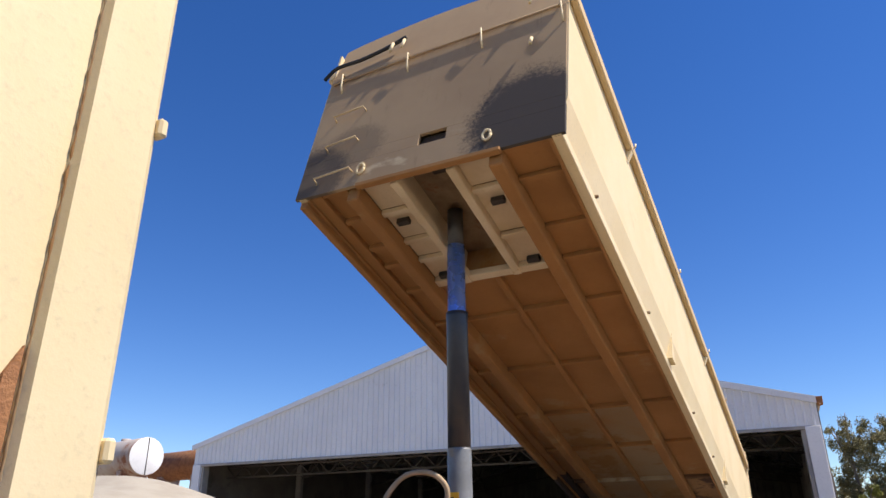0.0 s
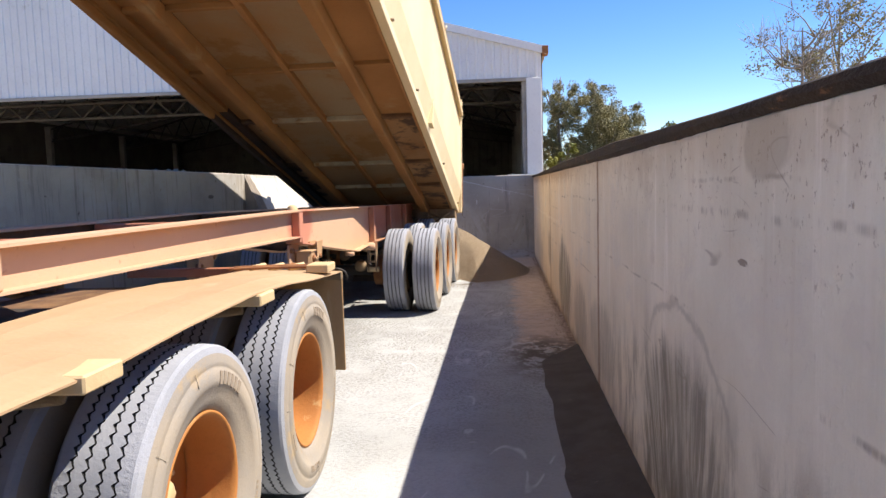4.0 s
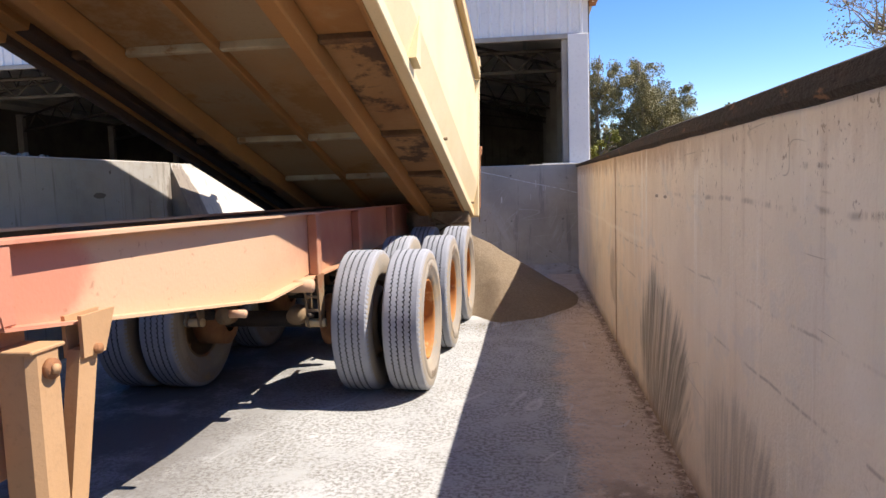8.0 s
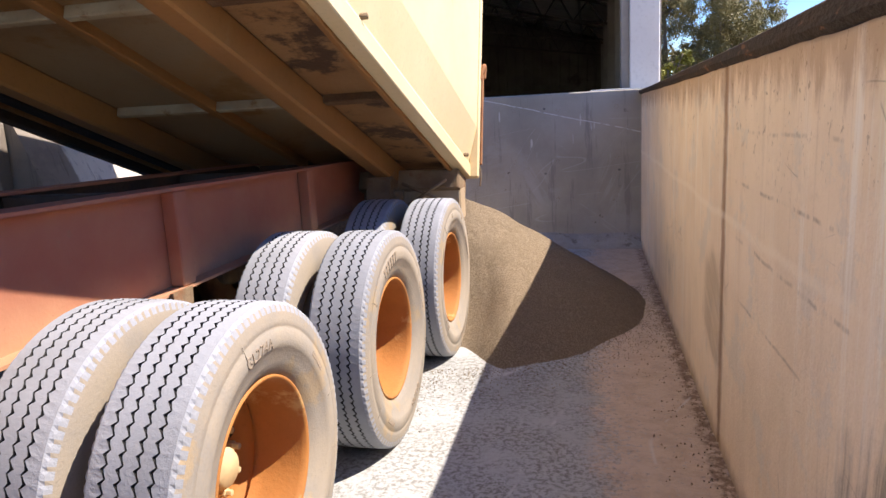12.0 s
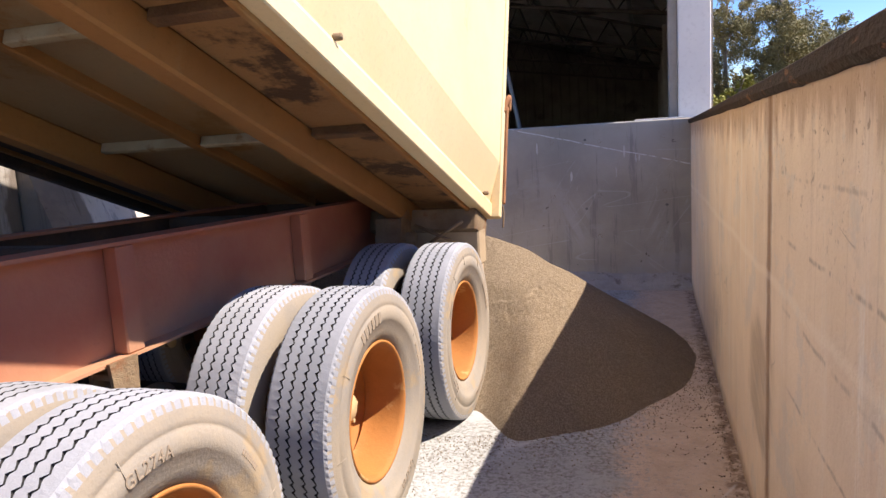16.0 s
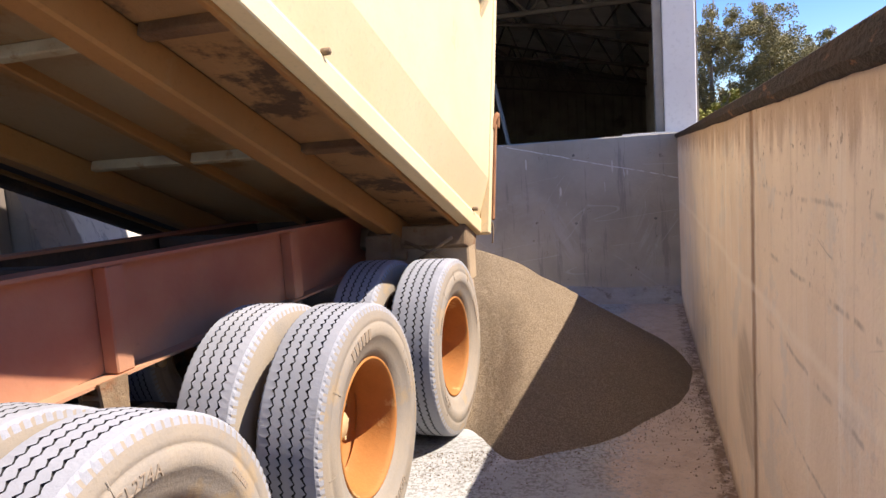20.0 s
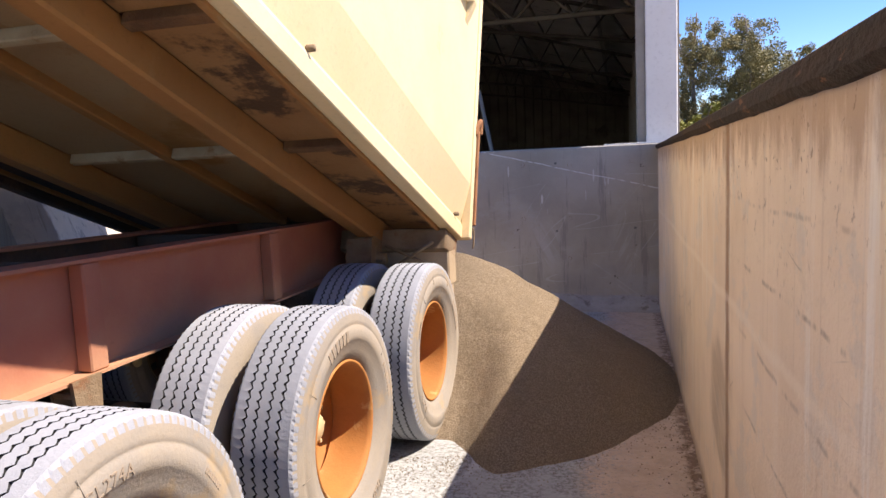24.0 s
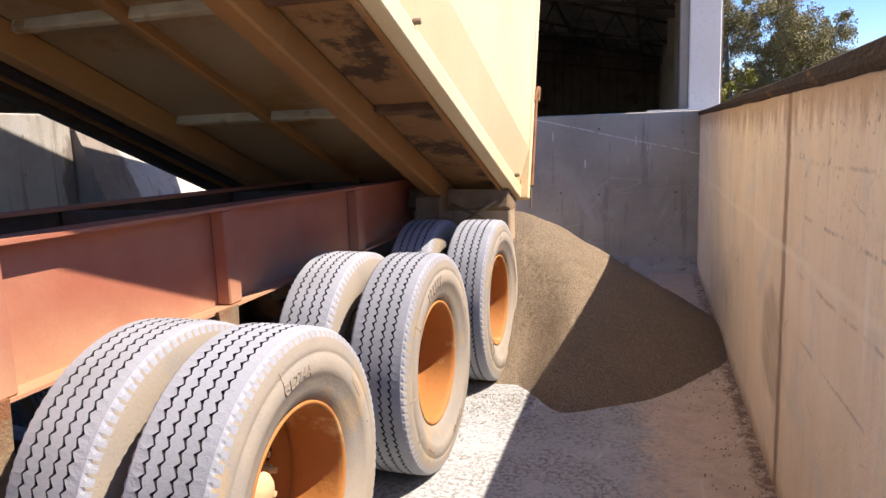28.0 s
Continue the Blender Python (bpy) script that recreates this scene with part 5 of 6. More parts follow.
for s in (1, -1):
    part("gate_arm", Mesh().box(s * 1.26, s * 1.285, 0.02, 0.055, 0.12, 0.86, 0.006), RUST, gate, "rusty tailgate latch arm")
    part("gate_hook", Mesh().tube(smooth_path([(s * 1.26, -0.02, 0.80), (s * 1.285, 0.0, 0.90), (s * 1.285, 0.05, 0.93), (s * 1.28, 0.07, 0.84)]), 0.02, 8), RUST, gate)
    part("hinge_bracket", Mesh().prism([(-0.20, SIDE - 0.06), (0.05, SIDE + 0.02), (0.05, SIDE + 0.10), (-0.10, SIDE + 0.10)], 0, s * 1.262, s * 1.278), CREAM_DUST, tub, "tailgate hinge bracket")
    part("corner_post", Mesh().box(s * 1.20, s * 1.272, -0.06, 0.0, 0.0, SIDE + 0.01, 0.008), CREAM, tub)
    part("chain", Mesh().tube(smooth_path([(s * 1.27, 0.03, 0.10), (s * 1.275, 0.045, 0.03), (s * 1.27, 0.055, -0.05)]), 0.007, 6), DIRTY, gate)

# tail frame under the hinge
for s in (1, -1):
    beam = part("tail_beam", Mesh().box(s * 0.44, s * 1.20, 18.420, 18.600, 0.84, 1.09, 0.012), RAIL, rear, "dirt-caked tail box beam")
    part("tail_panel", Mesh().box(s * 0.46, s * 1.19, 18.440, 18.560, 0.64, 0.84, 0.008), RAIL, beam)
    part("tail_step", Mesh().box(s * 0.44, s * 1.21, 18.360, 18.399, 0.835, 0.87, 0.006), RAIL, beam)
    part("tail_flap", Mesh().box(s * 0.98, s * 1.20, 18.410, 18.435, 0.50, 0.834, 0.006), RUST, rear, "rust brown tail flap")
    part("tub_hinge", Mesh().prism([(18.140, 1.02), (18.360, 1.02), (18.380, 1.16), (18.320, 1.26), (18.180, 1.20)], 0, s * 0.56, s * 0.74), DIRTY, rear, "dirty tub hinge bracket")
    part("hinge_pin", Mesh().cyl((s * 0.52, 18.270, 1.06), (s * 0.80, 18.270, 1.06), 0.04, 14), DIRTY, rear)
    part("tail_brace", Mesh().tube([(s * 0.78, 18.320, 1.14), (s * 1.12, 18.360, 0.98)], 0.012, 6), DIRTY, rear)
    part("tail_brace", Mesh().tube([(s * 0.82, 18.340, 0.98), (s * 1.12, 18.320, 1.16)], 0.012, 6), DIRTY, rear)
    for u in (0.62, 0.98):
        part("tail_bolt", Mesh().cyl((s * u, 18.402, 0.93), (s * u, 18.382, 0.93), 0.018, 8), RUST, beam)

# hoist ram
RX, RY = -0.07, 8.15
ram = part("ram_barrel", Mesh().lathe([(1.47, 0.108), (1.53, 0.108), (1.54, 0.100), (2.28, 0.098), (2.30, 0.094)], 40, 2, at=(RX, RY, 0), caps=True), RAM_GREY, rear, "grey hydraulic ram barrel")
part("ram_collar", Mesh().lathe([(1.40, 0.14), (1.45, 0.145), (1.475, 0.13), (1.49, 0.11)], 36, 2, at=(RX, RY, 0), caps=True), DIRTY, ram)
part("ram_stage", Mesh().lathe([(2.26, 0.094), (3.36, 0.092), (3.40, 0.096), (3.44, 0.094), (3.445, 0.08)], 40, 2, at=(RX, RY, 0), caps=True), RAM, ram, "black oily ram stage")
rod = part("ram_rod", Mesh().lathe([(2.6, 0.080), (4.10, 0.080)], 40, 2, at=(RX, RY, 0), caps=True), CHROME, rear, "polished steel ram rod tinted with the sky's reflection")
part("ram_top", Mesh().lathe([(4.10, 0.074), (4.45, 0.073)], 32, 2, at=(RX, RY, 0), caps=True), RAM, rod, "black upper ram stage")
for s in (1, -1):
    part("pivot_lug", Mesh().prism([(8.04, 1.40), (8.28, 1.40), (8.26, 1.50), (8.21, 1.545), (8.11, 1.545), (8.06, 1.50)], 0, RX + s * 0.17, RX + s * 0.205), DIRTY, ram, "dusty pivot lug")
part("pivot_pin", Mesh().cyl((RX - 0.27, 8.16, 1.52), (RX + 0.27, 8.16, 1.52), 0.035, 14), DIRTY, ram)
part("pivot_plate", Mesh().box(-0.33, 0.33, 7.85, 8.5, 1.37, 1.40), RED, rear)
sticker = Mesh()
arc = [(RX + 0.1015 * math.cos(a), RY + 0.1015 * math.sin(a)) for a in [radians(-150 + 8 * i) for i in range(11)]]
sticker.add([(x, y, z) for z in (1.74, 1.96) for x, y in arc], [[i, i + 1, i + 12, i + 11] for i in range(10)], 0, True)
lab = part("warning_sticker", sticker, YELLOW, ram, "yellow warning sticker with fine print")
bars = Mesh()
for r in range(6):
    bars.add([(RX + (x - RX) * 1.006, RY + (y - RY) * 1.006, z) for z in (1.765 + 0.03 * r, 1.775 + 0.03 * r) for x, y in arc[1:10 - (r % 3)]], [[i, i + 1, i + 10 - (r % 3), i + 9 - (r % 3)] for i in range(8 - (r % 3))])
part("print_lines", bars, INK, lab)
part("ram_hose", Mesh().tube(smooth_path([(-0.14, 8.0, 1.72), (-0.10, 7.97, 1.86), (-0.10, 7.96, 2.0), (-0.22, 7.93, 2.10), (-0.42, 7.9, 2.09), (-0.56, 7.86, 1.95), (-0.58, 7.83, 1.80), (-0.44, 7.75, 1.62), (-0.2, 7.6, 1.50), (-0.05, 7.5, 1.44)]), 0.021, 10), HOSE, rear, "tan hydraulic hose looped beside the ram")
part("hose_fitting", Mesh().tube([(-0.14, 8.0, 1.60), (-0.14, 8.0, 1.66), (-0.14, 8.0, 1.74)], [0.04, 0.04, 0.03], 8), DIRTY, rear)
part("valve_block", Mesh().box(-0.21, -0.08, 7.95, 8.04, 1.57, 1.62, 0.006), RAM_GREY, rear)

# landing legs
for s in (1, -1):
    col = [(s * a, b) for a, b in ((0.42, 11.91), (0.44, 11.89), (0.535, 11.89), (0.56, 11.915), (0.56, 12.01), (0.54, 12.03), (0.44, 12.03), (0.42, 12.01))]
    leg = part("landing_leg", Mesh().prism(col, 2, 0.30, 1.08), FENDER, rear, "tan steel landing leg")
    part("leg_cap", Mesh().box(s * 0.412, s * 0.568, 11.882, 12.04, 1.08, 1.094, 0.004), FENDER, leg)
    part("inner_tube", Mesh().box(s * 0.44, s * 0.54, 11.91, 12.01, 0.03, 0.30, 0.012), FENDER, leg)
    part("foot_plate", Mesh().box(s * 0.36, s * 0.62, 11.82, 12.10, 0.0, 0.03, 0.008), FENDER, leg, "tan steel foot plate")
    boss = part("gear_boss", Mesh().cyl((s * 0.558, 11.965, 1.02), (s * 0.578, 11.965, 1.02), 0.034, 16), RUST, leg)
    part("boss_pin", Mesh().cyl((s * 0.578, 11.965, 1.02), (s * 0.59, 11.965, 1.02), 0.017, 10), FENDER, boss)
    part("leg_brace", Mesh().prism([(12.17, 1.03), (12.27, 1.03), (12.13, 0.40), (12.04, 0.40)], 0, s * 0.47, s * 0.52), FENDER, leg, "steep tan brace")
    part("brace_bracket", Mesh().prism([(12.17, 1.15), (12.36, 1.15), (12.29, 1.0), (12.17, 1.0)], 0, s * 0.455, s * 0.47), FENDER, leg)
    part("brace_bracket", Mesh().prism([(12.17, 1.15), (12.36, 1.15), (12.29, 1.0), (12.17, 1.0)], 0, s * 0.52, s * 0.535), FENDER, leg)
    part("brace_pin", Mesh().cyl((s * 0.45, 12.24, 1.02), (s * 0.55, 12.24, 1.02), 0.02, 10), RUST, leg)
    plate_ = part("bolt_plate", Mesh().box(s * 0.385, s * 0.405, 11.80, 12.06, 0.66, 1.15, 0.006), RED_DUST, rear, "salmon bolt plate")
    for z in (0.74, 0.86, 0.98, 1.10):
        part("bolt", Mesh().cyl((s * 0.38, 11.84, z), (s * 0.435, 11.84, z), 0.022, 8), RUST, plate_)
part("leg_cross_shaft", Mesh().cyl((-0.42, 11.96, 0.9), (0.42, 11.96, 0.9), 0.025, 10), DIRTY, rear)
for y in (11.3, 11.55):
    part("spare_rack_bar", Mesh().box(-0.9, 0.36, y, y + 0.07, 0.80 + (y - 11.3) * 0.5, 0.87 + (y - 11.3) * 0.5, 0.006), RED, rear)
part("pivot_stub", Mesh().cyl((0.47, 13.43, 0.915), (0.56, 13.43, 0.915), 0.022, 12), RED_DUST, rear)
part("pivot_stub", Mesh().cyl((0.40, 14.5, 0.90), (0.56, 14.5, 0.90), 0.045, 14), RED_DUST, rear)
part("bolster_cap", Mesh().lathe([(1.43, 0.045), (1.47, 0.04), (1.485, 0.02), (1.487, 0.0)], 14, 2, at=(0.43, 11.86, 0)), CREAM_DUST, rear)
# suspension hangers
for owner, ax in ((rear, B_AX), (lead, A_AX)):
    for y in (ax[0] - 0.44, (ax[0] + ax[1]) / 2, (ax[1] + ax[2]) / 2, ax[2] + 0.55):
        for s in (1, -1):
            hang = Mesh()
            for u in (0.415, 0.51):
                hang.prism([(y - 0.07, 0.945), (y + 0.07, 0.945), (y + 0.05, 0.60), (y + 0.02, 0.55), (y - 0.03, 0.57)], 0, s * u, s * (u + 0.016))
            for z in (0.88, 0.78, 0.68):
                hang.box(s * 0.43, s * 0.512, y - 0.06, y - 0.045, z, z + 0.02, 0.002)
            h = part("spring_hanger", hang, DIRTY, owner, "dusty spring hanger bracket")
            part("hanger_bolt", Mesh().cyl((s * 0.40, y + 0.005, 0.59), (s * 0.545, y + 0.005, 0.59), 0.032, 12), CREAM_DUST, h)
for y in B_AX:
    for s in (1, -1):
        part("brake_can", Mesh().lathe([(-0.09, 0.0), (-0.09, 0.06), (-0.03, 0.075), (0.03, 0.075), (0.08, 0.06), (0.08, 0.0)], 18, 1, at=(s * 0.28, y - 0.28, 0.62)), DIRTY, rear, "round brake chamber")

# lead trailer: chassis, tub, mudguards
PIN = 6.23
for s in (1, -1):
    railo = part("chassis_rail", Mesh().prism([(-6, 0.87), (5.2, 0.90), (6.555, 0.858), (6.555, 1.008), (5.9, 1.04), (-6, 1.05)], 0, s * 0.36, s * 0.50), RAIL, lead, "dusty tan box chassis rail")
    part("rear_rail", Mesh().prism([(6.56, 0.80), (10.6, 0.79), (10.6, 0.96), (6.56, 0.97)], 0, s * 0.36, s * 0.44), DIRTY, lead, "dirty lower chassis rail")
    part("pin_plate", Mesh().prism([(PIN - 0.12, 0.86), (PIN - 0.02, 0.83), (PIN + 0.10, 0.88), (PIN + 0.10, 0.96), (PIN + 0.03, 1.0), (PIN - 0.12, 0.98)], 0, s * 0.502, s * 0.528), RAIL, railo)
    part("pin_washer", Mesh().cyl((s * 0.529, PIN, 0.915), (s * 0.552, PIN, 0.915), 0.062, 9), RAIL, railo)
    shackle = Mesh()
    for u in (0.49, 0.655):
        shackle.prism([(6.45, 0.855), (6.56, 0.855), (6.55, 0.56), (6.51, 0.515), (6.46, 0.54)], 0, s * u, s * (u + 0.018))
    for z in (0.80, 0.72, 0.65):
        shackle.box(s * 0.508, s * 0.655, 6.47, 6.49, z, z + 0.022, 0.003)
    shackle.cyl((s * 0.465, 6.51, 0.55), (s * 0.70, 6.51, 0.55), 0.030, 10)
    part("spring_shackle", shackle, DIRTY, lead, "dusty tan spring shackle bracket")
    part("pivot_pin", Mesh().cyl((s * 0.553, PIN, 0.915), (s * 0.60, PIN, 0.915), 0.040, 6), DIRTY, railo, "rusty pivot pin")
    part("rail_slot", Mesh().box(s * 0.40, s * 0.47, 6.24, 6.44, 1.012, 1.022, 0.002), DARK, railo)
    ys = [6.57, 6.75, 6.95, 7.2, 7.5, 7.9, 8.3, 8.95, 9.4, 9.8, 10.2, 10.5]
    zs = [1.125, 1.138, 1.160, 1.178, 1.186, 1.178, 1.186, 1.188, 1.172, 1.145, 1.12, 1.095]
    g = Mesh()
    cu = [0.60, 0.75, 0.95, 1.1, 1.225, 1.245]
    def guard_z(k, u):
        return zs[k] - 0.02 * max(0, (u - 1.1) / 0.14) ** 2 + 0.007 * math.sin(u * 9 + k * 1.3) - 0.006 * (u < 0.7)
    top = [(s * u, y, guard_z(k, u)) for k, y in enumerate(ys) for u in cu]
    nu = len(cu)
    fs = [[k * nu + i, k * nu + i + 1, (k + 1) * nu + i + 1, (k + 1) * nu + i] for k in range(len(ys) - 1) for i in range(nu - 1)]
    off = len(top)
    low = [(x, y, z - 0.006) for x, y, z in top]
    rim_ = [[i, i + 1, i + 1 + off, i + off] for i in range(nu - 1)] + [[k * nu + nu - 1, (k + 1) * nu + nu - 1, (k + 1) * nu + nu - 1 + off, k * nu + nu - 1 + off] for k in range(len(ys) - 1)]
    g.add(top + low, fs + [[a + off for a in f[::-1]] for f in fs] + rim_)
    guard = part("mudguard", g, GUARD, lead, "sandy steel mudguard with a rust patch")
    dent = Mesh()
    for i in range(31):
        u = 0.585 + 0.675 * i / 30
        b = 0.010 * noise.noise((u * 7, s * 5.0, 1.0)) + 0.018 * math.exp(-((u - 1.12) / 0.06) ** 2)
        dent.v += [(s * u, 6.484 + 0.3 * b, 0.975), (s * u, 6.480 + b, 1.02), (s * u, 6.482 + 0.5 * b, 1.072), (s * u, 6.560, 1.138), (s * u, 6.600, 1.138), (s * u, 6.600, 0.975)]
    dent.f = [[6 * i + a, 6 * i + (a + 1) % 6, 6 * i + 6 + (a + 1) % 6, 6 * i + 6 + a] for i in range(30) for a in range(6)] + [[0, 1, 2, 3, 4, 5], [185, 184, 183, 182, 181, 180]]
    dent.m = [0] * len(dent.f)
    part("guard_end", dent, DIRTY, guard, "dented dirty mudguard end box")
    part("end_slot", Mesh().box(s * 0.64, s * 1.22, 6.652, 6.67, 1.107, 1.12, 0.002), DARK, guard)
    lip = [(s * (0.60 + 0.65 * i / 24), 1.122 + 0.012 * noise.noise((i * 0.5, s * 2.0, 3.0)) + 0.006 * math.sin(i * 0.7)) for i in range(25)]
    fold = Mesh()
    for x, z in lip:
        fold.v += [(x, 6.540, z), (x, 6.548, z + 0.024), (x, 6.64, z + 0.030), (x, 6.64, z + 0.022), (x, 6.553, z + 0.014)]
    fold.f = [[5 * i + a, 5 * i + (a + 1) % 5, 5 * i + 5 + (a + 1) % 5, 5 * i + 5 + a] for i in range(24) for a in range(5)] + [[0, 1, 2, 3, 4], [124, 123, 122, 121, 120]]
    fold.m = [0] * len(fold.f)
    part("guard_lip", fold, RAIL, guard, "buckled front lip of the mudguard")
    part("guard_corner", Mesh().prism([(6.486, 0.975), (6.486, 1.072), (6.564, 1.142), (6.66, 1.142), (6.62, 0.975)], 0, s * 1.262, s * 1.268), DIRTY, guard)
    part("corner_hole", Mesh().cyl((s * 1.266, 6.535, 1.05), (s * 1.272, 6.535, 1.05), 0.010, 8), DARK, guard)
    for y in (7.79, 9.05, 10.2):
        part("guard_bracket", Mesh().box(s * 1.13, s * 1.262, y - 0.09, y + 0.09, 1.115, 1.165, 0.006), CREAM_DUST, guard, "pale mudguard bracket")
        part("guard_arm", Mesh().cyl((s * 0.5, y, 1.02), (s * 1.14, y, 1.09), 0.025, 8), DIRTY, guard)
    for i, u in enumerate((0.70, 0.82, 0.95, 1.10)):
        part("spring_roll", Mesh().cyl((s * u, 10.36, 1.12), (s * (u + 0.07), 10.44, 1.13), 0.02, 10), CREAM_DUST, guard)
    for k, y in enumerate((10.22, 10.30)):
        part("guard_rod", Mesh().tube(smooth_path([(s * 0.62, y, 1.135), (s * 0.9, y + 0.02, 1.14), (s * 1.16, y + 0.05, 1.135), (s * 1.2, y + 0.09, 1.12)]), 0.010, 6), RUST, guard, "rusty rod on the mudguard")
    part("guard_pipe", Mesh().cyl((s * 0.95, 10.50, 0.93), (s * 1.0, 10.36, 0.93), 0.032, 12), CREAM_DUST, guard)
    flap = part("mud_flap", Mesh().box(s * 0.66, s * 1.245, 10.53, 10.542, 0.42, 1.06, 0.004), FLAP, lead, "dusty tan rubber mud flap")
    part("flap_clamp", Mesh().box(s * 0.66, s * 1.245, 10.51, 10.555, 1.02, 1.075, 0.005), DIRTY, flap)
    part("flap_hook", Mesh().tube(smooth_path([(s * 1.05, 10.50, 1.06), (s * 1.2, 10.46, 1.10), (s * 1.27, 10.48, 1.08), (s * 1.285, 10.5, 1.03)]), 0.008, 6), DARK, flap)
part("cross_beam", Mesh().box(-0.60, 0.60, 6.605, 6.70, 0.90, 0.985, 0.008), RAIL, lead, "long dusty cross beam")
part("cross_beam", Mesh().box(-0.36, 0.36, 5.0, 5.12, 0.80, 0.97, 0.008), DIRTY, lead)
part("cross_beam", Mesh().box(-0.36, 0.36, 4.2, 4.3, 0.80, 0.97, 0.008), DIRTY, lead)
tt = part("turntable", Mesh().lathe([(1.10, 0.0), (1.10, 0.40), (1.13, 0.42), (1.15, 0.39), (1.15, 0.0)], 40, 2, at=(0, 8.5, 0)), DARK, lead, "greasy dark turntable plate")
part("turntable_ramp", Mesh().prism([(7.3, 0.98), (8.0, 1.16), (8.0, 1.10), (7.3, 0.93)], 0, -0.35, 0.35), DARK, tt)
part("turntable_base", Mesh().box(-0.62, 0.62, 7.9, 9.1, 1.02, 1.10, 0.01), DARK, lead)
part("deck_plate", Mesh().box(-0.6, 0.6, 6.72, 10.4, 0.99, 1.01, 0.004), OLD_RUST, lead, "dark rusty deck plate")
for k, (u0, u1, y, z, r) in enumerate(((-0.34, 0.34, 6.1, 0.70, 0.05), (-0.34, 0.34, 5.55, 0.66, 0.035), (-0.3, 0.34, 6.35, 0.82, 0.025))):
    part("cross_tube", Mesh().cyl((u0, y, z), (u1, y, z), r, 14), DIRTY, lead)
part("valve_box", Mesh().box(-0.22, 0.02, 5.9, 6.05, 0.62, 0.78, 0.015), DIRTY, lead, "dirty brake valve box")
part("brake_can", Mesh().lathe([(-0.09, 0.0), (-0.09, 0.07), (0.0, 0.09), (0.08, 0.07), (0.09, 0.0)], 18, 1, at=(0.16, 6.2, 0.60)), DIRTY, lead)
plate_ = part("tread_plate", Mesh().box(-0.36, 0.10, 5.2, 5.5, 0.84, 0.85, 0.003), RAIL, lead, "dusty tread plate step")
for i in range(8):
    for j in range(5):
        x, y, a = -0.33 + 0.055 * i, 5.23 + 0.055 * j, 0.7 if (i + j) % 2 else -0.7
        part("tread_bar", Mesh().tube([(x - 0.016 * math.cos(a), y - 0.016 * math.sin(a), 0.851), (x + 0.016 * math.cos(a), y + 0.016 * math.sin(a), 0.851)], 0.005, 6), RAIL, plate_)
for s in (1, -1):
    part("rail_bracket", Mesh().prism([(6.34, 0.87), (6.55, 0.862), (6.55, 1.0), (6.47, 1.0)], 0, s * 0.5025, s * 0.512), RAIL, lead)
    part("drop_bracket", Mesh().box(s * 0.56, s * 0.58, 6.68, 6.86, 0.45, 0.90, 0.006), DIRTY, lead, "dirty step bracket under the beam")
    for z in (0.55, 0.66, 0.77):
        part("drop_rung", Mesh().box(s * 0.58, s * 0.70, 6.70, 6.84, z, z + 0.02, 0.004), DIRTY, lead)
for k in range(6):
    y = 5.3 + 0.2 * k
    part("brake_line", Mesh().tube(smooth_path([(-0.3 + 0.1 * k, y, 0.72), (-0.2 + 0.08 * k, y + 0.15, 0.78 - 0.02 * k), (0.0 + 0.05 * k, y + 0.2, 0.68), (0.3 - 0.06 * k, y + 0.35, 0.74)]), 0.010, 6), DARK if k % 2 else DIRTY, lead)

lever = part("stand_lever", Mesh().tube([(0.79, 4.70, 0.92), (0.775, 4.69, 1.25), (0.772, 4.685, 1.58), (0.765, 4.68, 1.645)], [0.016, 0.015, 0.014, 0.012], 8), RIB, lead, "worn tan upright steel lever")
part("lever_arm", Mesh().box(0.49, 0.81, 4.66, 4.74, 0.88, 0.925, 0.006), RAIL, lever)

# tub of the lead trailer
lt = part("lead_tub", Mesh().box(-1.235, 1.235, -6, 3.60, 1.15, 3.6, 0.01), CREAM, lead, "cream steel tub of the lead trailer", pose(0.065, 0, 0) @ LEAD.inverted() @ TRUCK)
for s in (1, -1):
    part("rear_post", Mesh().prism([(s * 1.20, 3.58), (s * 1.262, 3.60), (s * 1.262, 3.74), (s * 1.245, 3.76), (s * 1.20, 3.76)], 2, 1.05, 3.62), CREAM, lt, "cream rear corner post")
    part("weld_seam", Mesh().tube([(s * 1.24, 3.595 + 0.004 * noise.noise((i * 0.45, 5.0, 0)), 1.2 + 0.0125 * i) for i in range(192)], [0.0042 + 0.0016 * noise.noise((i * 0.9, 1.0, 0)) for i in range(192)], 6), UNDER_PALE, lt, "rough weld seam")
    for z in (1.80, 2.46, 3.0):
        part("hinge_lug", Mesh().box(s * 1.235, s * 1.268, 3.752, 3.775, z - 0.024, z + 0.02, 0.006), CREAM, lt)
    part("rust_skirt", Mesh().prism([(3.50, 1.05), (3.58, 1.05), (3.585, 1.95), (3.56, 1.9)], 0, s * 1.236, s * 1.244), RUST, lt)
part("tailgate", Mesh().box(-1.19, 1.19, 3.70, 3.74, 1.1, 3.6, 0.006), CREAM, lt)

